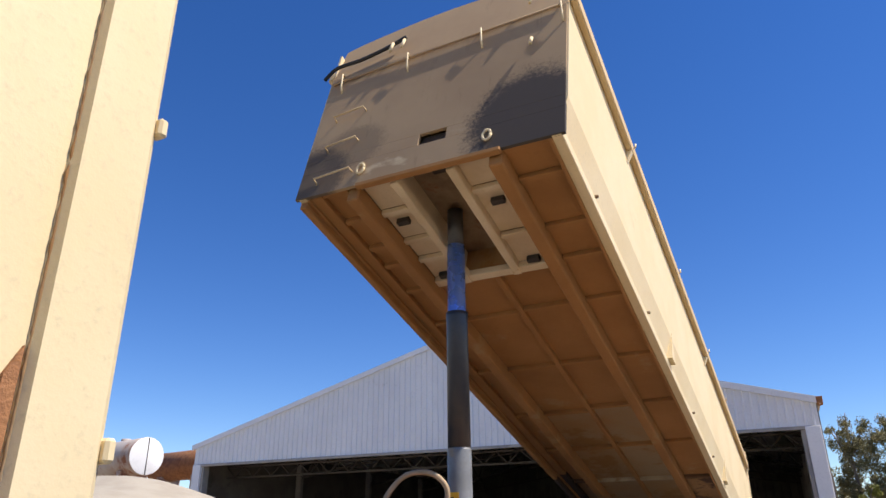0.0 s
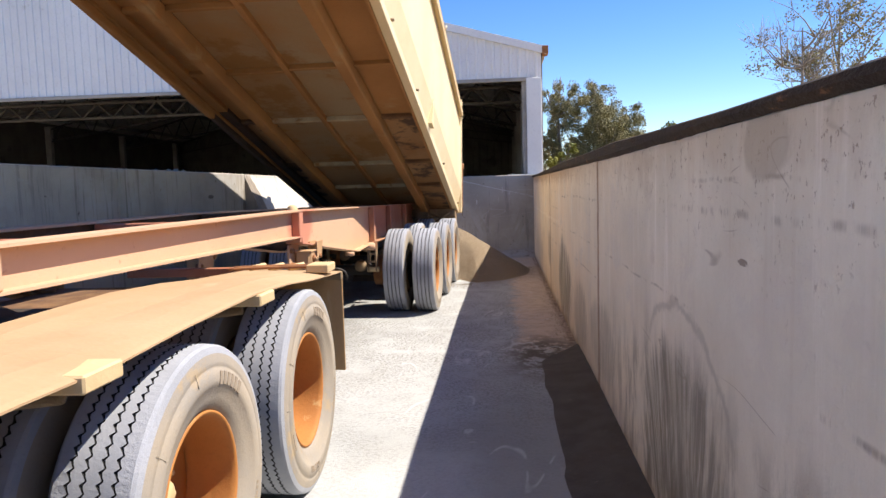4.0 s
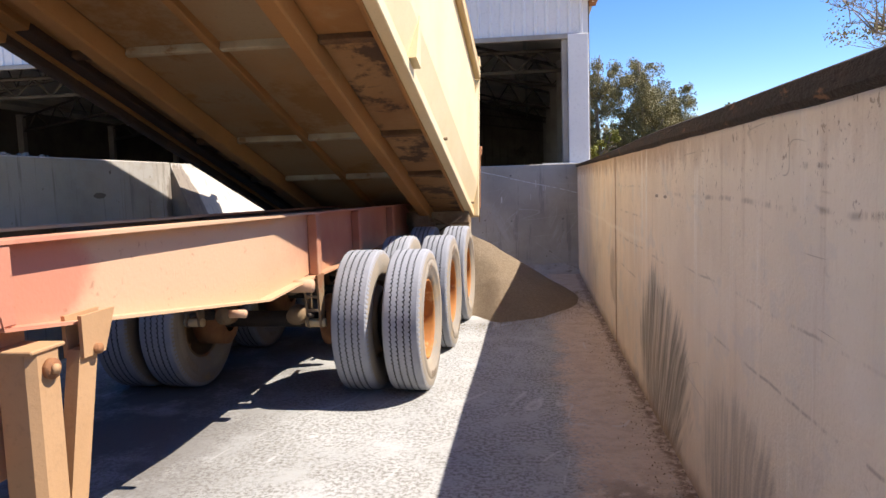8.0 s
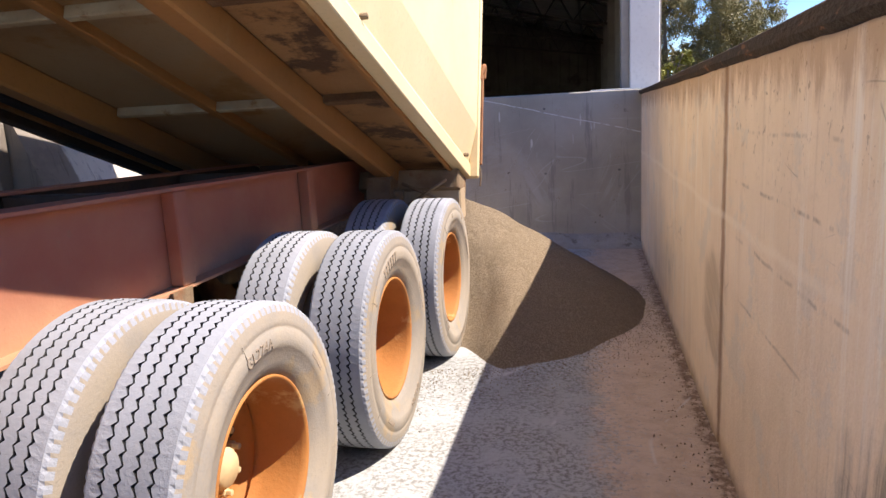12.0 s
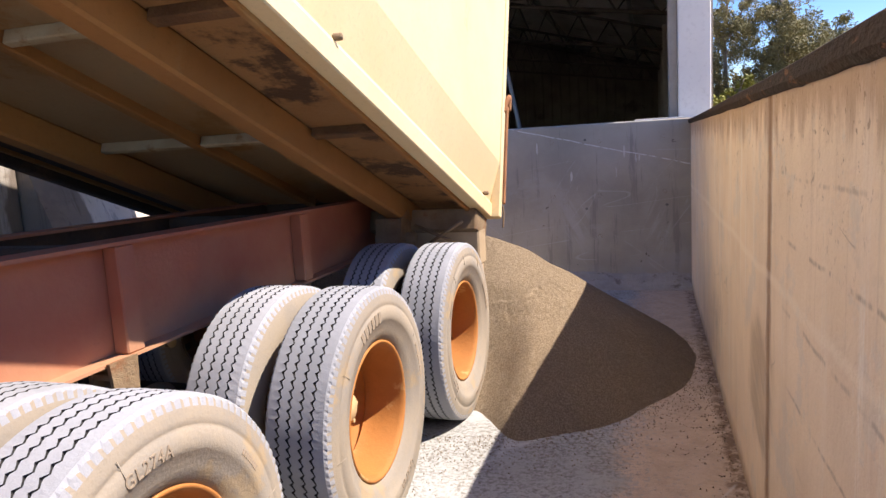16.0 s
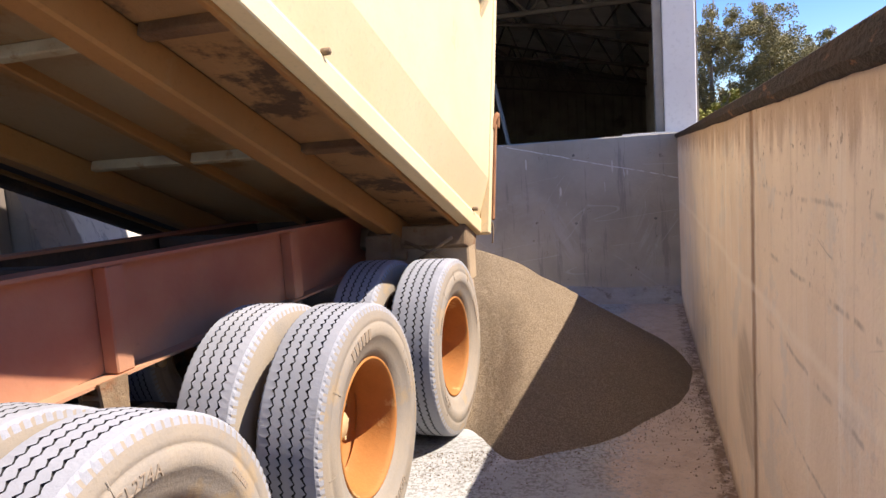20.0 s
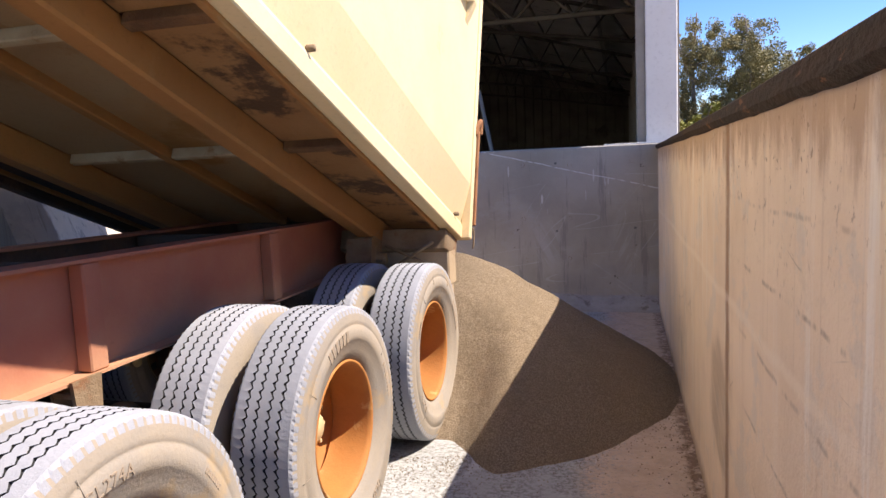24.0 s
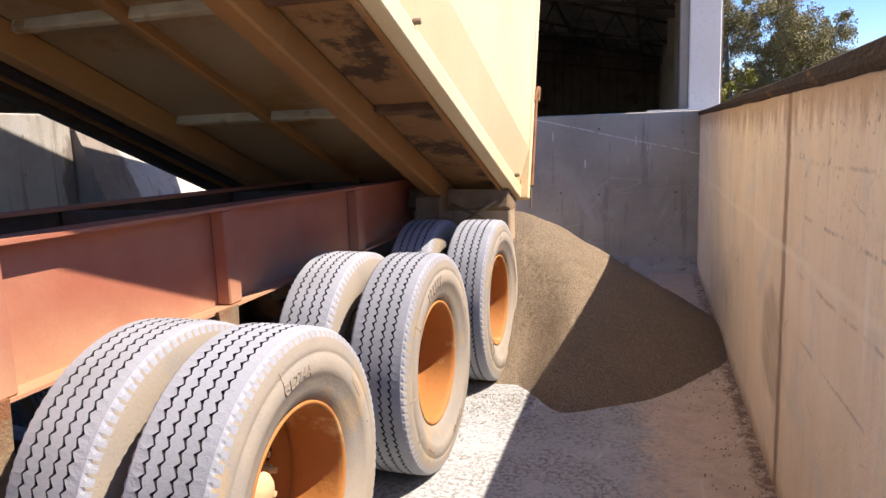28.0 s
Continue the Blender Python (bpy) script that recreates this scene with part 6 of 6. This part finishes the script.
# hoses between the trailers
part("delivery_hose", Mesh().tube(smooth_path([(-0.02, 6.94, 1.36), (-0.12, 6.90, 1.42), (-0.25, 6.84, 1.445), (-0.335, 6.76, 1.39), (-0.36, 6.65, 1.27), (-0.36, 6.52, 1.11), (-0.36, 6.34, 0.965), (-0.36, 6.16, 0.86), (-0.36, 5.8, 0.70), (-0.34, 5.3, 0.58)], 10), 0.025, 12), HOSE, lead, "thick sand-coloured hose between the trailers")
part("hose_end", Mesh().tube([(-0.06, 6.90, 1.41), (0.0, 6.96, 1.37)], [0.046, 0.04], 10), RUST, lead)
for k, (du, m) in enumerate(((0.0, COIL_RED), (0.018, COIL_GREY))):
    pts = []
    for i in range(150):
        a = i * 2 * math.pi / 12.5
        t = i / 149
        pts.append((-0.44 + 0.16 * t + 0.095 * math.cos(a + k) * (1 + 0.12 * math.sin(i * 0.31)), 6.70 + 0.10 * math.sin(a + k), 1.33 - 0.30 * t + du + 0.012 * math.sin(i)))
    part("air_coil", Mesh().tube(pts, 0.0105, 6), m, lead, "coiled red and grey air line")
part("air_line", Mesh().tube(smooth_path([(-0.3, 6.62, 1.03), (0.0, 6.56, 1.03), (0.14, 6.5, 1.02), (0.16, 6.35, 0.98), (0.10, 5.9, 0.9), (-0.1, 5.3, 0.82)]), 0.010, 8), DIRTY, lead)
part("air_line", Mesh().tube(smooth_path([(-0.3, 6.65, 1.05), (0.02, 6.58, 1.055), (0.19, 6.5, 1.03), (0.2, 6.3, 0.97), (0.15, 5.9, 0.88)]), 0.010, 8), DIRTY, lead)
part("plug_lead", Mesh().tube(smooth_path([(0.13, 6.93, 1.37), (0.10, 6.86, 1.33), (0.03, 6.84, 1.22), (-0.02, 6.84, 1.12), (0.03, 6.83, 1.06), (0.10, 6.84, 1.07)]), 0.013, 8), RUST, rear, "rusty looped plug lead")
part("plug", Mesh().tube([(0.10, 6.93, 1.375), (0.18, 6.93, 1.385)], [0.035, 0.03], 10), RUST, rear)
for u in (-0.35, -0.22):
    part("air_coupling", Mesh().tube([(u, 6.94, 1.36), (u - 0.05, 6.86, 1.35), (u - 0.10, 6.80, 1.34)], [0.02, 0.026, 0.018], 8), HOSE, rear)

# ---- grain ----
def pile_height(x, y):
    d = math.hypot(max(0.0, x + 0.85) * 1.15 + min(0.0, x + 3.3), y - 19.2)
    h = 1.02 - 0.56 * math.sqrt(d * d + 0.03)
    # slumps and shallow runs down the slope
    ang = math.atan2(y - 19.2, max(x, -0.9) + 0.95)
    h += 0.020 * noise.noise((ang * 3.2, d * 0.9, 2.0)) * min(1, d)
    h += 0.012 * noise.noise((x * 4, y * 4, 0)) + 0.005 * noise.noise((x * 14, y * 14, 5))
    step = math.sin((d + 0.25 * noise.noise((ang * 1.5, 0, 9))) * 5.2)
    # the wheel and tail flap keep the grain back
    k1, k2 = max(0.0, min(1.0, (-0.25 - x) / 0.40)), max(0.0, min(1.0, (18.72 - y) / 0.60))
    h -= 0.30 * (k1 * k1 * (3 - 2 * k1)) * (k2 * k2 * (3 - 2 * k2))
    return h + 0.010 * max(0.0, step) ** 3


pile = Mesh()
nx, ny = 190, 190
gx = [-4.38 + 5.23 * i / nx for i in range(nx + 1)]
gy = [16.6 + 5.2 * i / ny for i in range(ny + 1)]
pile.add([(x, y, max(-0.4, pile_height(x, y))) for y in gy for x in gx],
         [[j * (nx + 1) + i, j * (nx + 1) + i + 1, (j + 1) * (nx + 1) + i + 1, (j + 1) * (nx + 1) + i] for j in range(ny) for i in range(nx)], 0, True)
pile_ob = thing("grain_pile", pile, GRAIN, "brown grain heap growing below the tailgate", "grain", kind="stuff")

# loose kernels lying on and round the heap
ker = Mesh()
rnd = random.Random(5)
for i in range(2600):
    a, d = rnd.uniform(-2.2, 0.3), 1.72 + abs(rnd.gauss(0, 0.25))
    x, y = -0.85 + d * math.cos(a) / 1.15, 19.2 + d * math.sin(a)
    if x > 0.84 or y < 16.3:
        continue
    r = rnd.uniform(0.003, 0.006)
    ker.add([(x + r, y, 0), (x - r * 0.5, y + r * 0.8, 0), (x - r * 0.5, y - r * 0.8, 0), (x, y, r * 1.4)], [[0, 1, 3], [1, 2, 3], [2, 0, 3]])
for i in range(1500):
    x, y = 0.86 - abs(rnd.gauss(0, 0.12)), rnd.uniform(4, 19)
    r = rnd.uniform(0.003, 0.007)
    ker.add([(x + r, y, 0), (x - r * 0.5, y + r * 0.8, 0), (x - r * 0.5, y - r * 0.8, 0), (x, y, r * 1.4)], [[0, 1, 3], [1, 2, 3], [2, 0, 3]])
thing("spilt_grain", ker, GRAIN, "loose brown grains scattered over the concrete", "grain", kind="stuff")

# thin tongues of grain that slide down the heap
def tongue(length, width, thick, seed):
    me = Mesh()
    n, k = 22, 14
    vs = []
    for j in range(n + 1):
        for i in range(k + 1):
            u, v = 2 * i / k - 1, 2 * j / n - 1
            w = width * (0.75 + 0.25 * v)
            q = max(0.0, 1 - u * u) * max(0.0, 1 - v * v)
            vs.append((u * w + 0.02 * noise.noise((v * 3, seed, 0)), v * length, thick * (q ** 0.6) - 0.012 + 0.006 * noise.noise((u * 5, v * 5, seed))))
    return me.add(vs, [[j * (k + 1) + i, j * (k + 1) + i + 1, (j + 1) * (k + 1) + i + 1, (j + 1) * (k + 1) + i] for j in range(n) for i in range(k)], 0, True)


slides = []
for k, (ang, length, width) in enumerate(((-38, 0.26, 0.15), (-28, 0.24, 0.13), (-44, 0.24, 0.12), (-34, 0.22, 0.11), (-20, 0.24, 0.12))):
    ob = thing("grain_slide", tongue(length, width, 0.015, k * 3.7), GRAIN, "thin tongue of brown grain sliding down the heap", "grain", kind="stuff")
    slides.append((ob, ang))


def on_heap(ang, d, lift):
    """A pose on the heap's slope, d metres out from its crown."""
    a = radians(ang)
    x, y = -0.85 + d * math.cos(a) / 1.15, 19.2 + d * math.sin(a)
    z = 1.02 - 0.56 * math.sqrt(d * d + 0.03) + lift
    return pose(x, y, z, 0, 0, ang + 90) @ pose(0, 0, 0, 29)


# dark fines banked along the wall foot
fines = Mesh()
vs, m_ = [], 7
for i in range(150):
    y = -6 + 18.6 * i / 149
    taper = min(1.0, max(0.0, (12.95 - y) / 0.55))
    w = (0.40 + 0.03 * noise.noise((y * 2.2, 0, 4)) + 0.012 * noise.noise((y * 9, 0, 4))) * taper ** 0.8
    for j in range(m_):
        t = j / (m_ - 1)
        vs.append((WALL_X + 0.01 - w * (1 - t), y + (0.35 * t if i == 149 else 0), 0.0015 + 0.05 * t ** 1.6 * taper + 0.003 * noise.noise((y * 7, t * 4, 1)) * (0 if j == 0 else 1)))
fines.add(vs, [[i * m_ + j, i * m_ + j + 1, (i + 1) * m_ + j + 1, (i + 1) * m_ + j] for i in range(149) for j in range(m_ - 1)], 0, True)
thing("grain_fines", fines, FINES, "dark damp grain fines banked along the wall foot", "grain", kind="stuff")

heap = Mesh()
hp = []
for j in range(41):
    for i in range(71):
        x, y = -20 + 15.2 * i / 70, 5 + 15 * j / 40
        d = math.hypot(max(0, abs(x + 13.0) - 2.2), (y - 12.5) * 0.9)
        hp.append((x, y, max(-0.1, 2.90 - 0.36 * math.sqrt(d * d + 0.3) + 0.10 * noise.noise((x * 0.7, y * 0.7, 0)) + 0.03 * noise.noise((x * 2.5, y * 2.5, 0)))))
heap.add(hp, [[j * 71 + i, j * 71 + i + 1, (j + 1) * 71 + i + 1, (j + 1) * 71 + i] for j in range(40) for i in range(70)], 0, True)
thing("grain_heap", heap, GRAIN_PALE, "pale grain heap behind the block wall", "grain", kind="stuff")

# rubble left on the block wall's top
rnd = random.Random(8)
for k, (y, n_) in enumerate(((9.95, 4), (9.3, 2), (8.9, 2), (7.6, 1), (15.4, 8))):
    for i in range(n_):
        r = rnd.uniform(0.018, 0.042)
        me = Mesh()
        me.lathe([(-r * 0.55, r * 0.5), (-r * 0.3, r), (r * 0.25, r * 0.85), (r * 0.5, r * 0.3)], 7, 2, caps=True, smooth=False)
        me.v = [(x * rnd.uniform(0.8, 1.2), yy * rnd.uniform(0.8, 1.2), z) for x, yy, z in me.v]
        top = (1.93 if y > 10.09 else 1.87) + r * 0.5
        thing("rubble_lump", me, CONC_GREY, "small lump of broken concrete on the wall top", "rubble", pose(LEFT_X - 0.12 + rnd.uniform(-0.07, 0.07), y + i * 0.11, top, 0, 0, rnd.uniform(0, 180)), "rubble on the wall")

# ---- end wall and bay wall marks ----
rnd = random.Random(3)
ties = Mesh()
for x in (-3.2, -1.9, -0.62, -0.1, 0.58):
    for z in (0.55, 1.05, 1.62):
        ties.lathe([(-0.004, 0.02), (-0.001, 0.022), (0.001, 0.016), (0.004, 0.0)], 10, 1, at=(x + rnd.uniform(-0.03, 0.03), BACK_Y + 0.0015, z + rnd.uniform(-0.03, 0.03)))
thing("tie_plugs", ties, DIRTY, "rusty tie bolt plugs in the end wall", "trim", kind="structure")
ledge = Mesh()
pts = []
for i in range(40):
    x = LEFT_X + (WALL_X - LEFT_X) * i / 39
    h, d = 0.10 + 0.05 * noise.noise((x * 1.3, 0, 2)), 0.30 + 0.10 * noise.noise((x * 1.7, 4, 2))
    pts += [(x, BACK_Y, h + 0.04), (x, BACK_Y - 0.08, h), (x, BACK_Y - d, 0.002), (x, BACK_Y, -0.01)]
ledge.add(pts, [[4 * i + a, 4 * i + (a + 1) % 4, 4 * i + 4 + (a + 1) % 4, 4 * i + 4 + a] for i in range(39) for a in range(4)])
thing("wall_fillet", ledge, FILLET, "rough concrete fillet along the end wall foot", "trim", kind="structure")
thing("wall_top_strip", Mesh().box(0.30, 0.86, BACK_Y + 0.02, BACK_Y + 0.10, 1.826, 1.84, 0.002), WHITE, "pale strip on the end wall top", "trim", kind="structure")


# ---- tanks ----
def tank(x, y, z, turn, length, r, body, disc, label):
    t = thing("storage_tank", Mesh().lathe([(0.02, r * 0.98), (0.0, r), (-length, r), (-length - 0.1, r * 0.7), (-length - 0.12, 0)], 40, 0), body, label, "tank", pose(x, y, z, 0, 0, turn))
    part("end_disc", Mesh().lathe([(0.021, r * 0.985), (0.05, r * 0.9), (0.07, 0.0)], 40, 0), disc, t, "white domed tank end")
    part("end_strap", Mesh().box(0.06, 0.085, -0.02, 0.02, -r * 0.97, r * 0.97, 0.004), DARK, t)
    for h in (-1.2, -length + 1.2):
        part("tank_leg", Mesh().box(h - 0.2, h + 0.2, -r * 0.8, r * 0.8, -z, -r * 0.75, 0.02), TANKRUST, t)
    part("manhole", Mesh().lathe([(r - 0.02, 0.25), (r + 0.1, 0.25), (r + 0.12, 0.0)], 20, 2, at=(-length * 0.35, 0, 0)), TANKRUST, t)
    return t


tank(-29.5, 30.0, 5.55, -14, 6.8, 0.95, TANKRUST, TANKWHITE, "white tank streaked with rust, lying on stands")
tank(-27.9, 33.5, 5.45, -10, 5.5, 0.8, RUST, RUST, "rusty brown tank beyond the grain heap")


# ---- trees ----
def tree(x, y, height, spread, seed, leaves, label, clumps=60, per=130, low=0.35, leaf=0.12, twigs=0, full=False):
    rnd = random.Random(seed)
    trunk = Mesh()
    tips = []
    lean = rnd.uniform(-0.06, 0.06)
    base = smooth_path([(0, 0, -0.1), (lean * height * 0.3, 0, height * 0.25), (lean * height * 0.8, rnd.uniform(-0.2, 0.2), height * 0.55), (lean * height, 0, height * 0.85)], 5)
    trunk.tube(base, [max(0.02, (0.014 if twigs else 0.03) * height * (1 - 0.9 * i / len(base))) for i in range(len(base))], 9)
    for k in range(14):
        t = rnd.uniform(0.3, 0.95)
        p = base[int(t * (len(base) - 1))]
        a = rnd.uniform(0, 2 * math.pi)
        L = spread * rnd.uniform(0.5, 1.0) * (1.1 - 0.5 * t)
        q = p + Vector((math.cos(a) * L, math.sin(a) * L, height * rnd.uniform(0.08, 0.25)))
        mid = (p + q) / 2 + Vector((0, 0, -0.05 * height * rnd.random()))
        lp = smooth_path([p, mid, q], 4)
        trunk.tube(lp, [max(0.012, (0.006 if twigs else 0.011) * height * (1 - 0.85 * i / len(lp))) for i in range(len(lp))], 6)
        tips.append(q)
        for e in range(2):
            r = mid + Vector((rnd.uniform(-1, 1), rnd.uniform(-1, 1), rnd.uniform(0.2, 1.2))) * spread * 0.35
            trunk.tube([mid, (mid + r) / 2 + Vector((0, 0, 0.1)), r], [0.03, 0.02, 0.01], 5)
            tips.append(r)
    for k in range(twigs):
        p = rnd.choice(tips)
        q = p + Vector((rnd.gauss(0, 0.5), rnd.gauss(0, 0.5), rnd.uniform(0.1, 0.9))) * spread * 0.45
        m_ = (p + q) / 2 + Vector((rnd.uniform(-0.1, 0.1), rnd.uniform(-0.1, 0.1), -0.05))
        trunk.tube([p, m_, q], [0.012, 0.009, 0.004], 4)
        for e in range(3):
            r = m_ + (q - m_) * rnd.random() + Vector((rnd.gauss(0, 0.2), rnd.gauss(0, 0.2), rnd.gauss(0.1, 0.15))) * spread * 0.5
            trunk.tube([m_, r], [0.007, 0.003], 3)
    ob = thing("tree", trunk, BARK, label, "tree", pose(x, y, -0.03), "trees beyond the wall")
    crown = Mesh()
    for c in range(clumps):
        t = rnd.choice(tips)
        if full and rnd.random() < 0.7:
            d = Vector((rnd.gauss(0, 1), rnd.gauss(0, 1), rnd.gauss(0, 1))).normalized() * rnd.uniform(0.45, 1.0)
            t = Vector((d.x * spread, d.y * spread, height * (0.60 + 0.38 * d.z)))
            if noise.noise(t * 0.9 + Vector((seed * 3.0, 0, 0))) < -0.22:
                continue
        o = t + Vector((rnd.gauss(0, 0.25), rnd.gauss(0, 0.25), rnd.gauss(0.05, 0.2))) * spread * (0.35 if full else 0.7)
        if o.z < height * low:
            o.z = height * (low + 0.15 * rnd.random())
        o.z = min(o.z, height)
        R = spread * (rnd.uniform(0.12, 0.26) if full else rnd.uniform(0.09, 0.24))
        for l in range(per):
            d = Vector((rnd.gauss(0, 1), rnd.gauss(0, 1), rnd.gauss(0, 0.8)))
            d = d.normalized() * R * rnd.random() ** 0.45
            p = o + d
            f = Vector((rnd.uniform(-1, 1), rnd.uniform(-1, 1), rnd.uniform(-1.2, 0.4))).normalized()
            w = f.orthogonal().normalized()
            w.rotate(Matrix.Rotation(rnd.uniform(0, 6.28), 3, f))
            L, W = leaf * rnd.uniform(0.7, 1.3), leaf * 0.3
            crown.add([p - f * L * 0.5, p + w * W, p + f * L * 0.5, p - w * W], [[0, 1, 2, 3]])
    part("crown", crown, leaves, ob, "loose crown of small leaves")
    return ob


tree(3.3, 41.0, 6.5, 1.25, 1, LEAF, "tall grey-green gum tree beside the shed", 200, 200, 0.3, 0.075, full=True)
tree(4.6, 40.0, 6.5, 1.55, 2, LEAF, "broad grey-green gum tree with an open crown", 300, 230, 0.28, 0.075, full=True)
tree(6.2, 41.5, 5.4, 1.5, 3, LEAF, "grey-green gum tree in full leaf", 200, 200, 0.25, 0.075, full=True)
tree(2.9, 37.5, 3.3, 1.1, 4, LEAF_LIGHT, "low yellow-green tree behind the wall", 70, 110, 0.2, 0.13)
for k, (x, y, h) in enumerate(((6.6, 36.5, 3.6), (8.2, 36.0, 4.0), (10.0, 37.0, 4.2), (12.0, 37.5, 4.4), (14.4, 38.0, 4.6))):
    tree(x, y, h, 1.5, 20 + k, LEAF_LIGHT, "yellow-green bushy tree behind the wall", 100, 120, 0.15, 0.14)
tree(10.4, 31.0, 7.8, 2.4, 9, LEAF, "sparse gum tree with bare twigs", 14, 40, 0.6, 0.10, 110)
tree(12.4, 33.0, 9.2, 2.7, 10, LEAF, "gum tree with thin foliage and bare twigs", 70, 90, 0.45, 0.10, 90)
for k in range(12):
    tree(-58 + 4.2 * k, 62 + 5 * math.sin(k * 2.1), 6.5 + 1.5 * math.sin(k), 3.0, 40 + k, LEAF, "dark tree in the far tree line", 40, 60, 0.2, 0.3)
for k in range(8):
    tree(4 + 9 * k, 75 + 4 * math.sin(k * 1.7), 7.5, 3.6, 60 + k, LEAF, "dark tree in the far tree line", 40, 60, 0.2, 0.3)


RISE = ((0.0, -0.06), (8.0, -0.03), (17.0, 0.02), (20.0, 0.03), (23.0, 0.045), (25.0, 0.055), (28.0, 0.065))
SPREAD = (0.0, 0.0, 0.0, 0.02, 0.07, 0.10, 0.12)


def rise(t):
    """How far the heap has grown by then."""
    for (t0, a), (t1, b) in zip(RISE, RISE[1:]):
        if t <= t1:
            return a + (b - a) * (t - t0) / (t1 - t0)
    return RISE[-1][1]


def motions():
    # the tub tips higher, pushed by the ram's rod
    walk(tub, [(t, pose(*HINGE, -a)) for t, a in TILT])
    walk(rod, [(t, pose(0, 0, 10.4 * (math.sin(radians(a)) - math.sin(radians(16.17))))) for t, a in TILT])
    walk(pile_ob, [(t, pose(0.9 * d, -0.9 * d, z)) for (t, z), d in zip(RISE, SPREAD)])
    spans = ((0.0, 9.0), (6.0, 16.0), (14.0, 20.5), (17.0, 25.0), (21.0, 28.0))
    for (ob, ang), (t0, t1) in zip(slides, spans):
        rows = []
        if t0 > 0:
            rows.append((0.0, on_heap(ang, 0.70, rise(0) - 0.10)))
        tm = (t0 + t1) / 2
        rows += [(t0, on_heap(ang, 0.80, rise(t0) - 0.04)), (tm, on_heap(ang, 1.0, rise(tm) - 0.006)), (t1, on_heap(ang, 1.28, rise(t1) - 0.02))]
        if t1 < 28:
            rows.append((28.0, on_heap(ang, 1.30, rise(28) - 0.10)))
        walk(ob, rows)


motions()
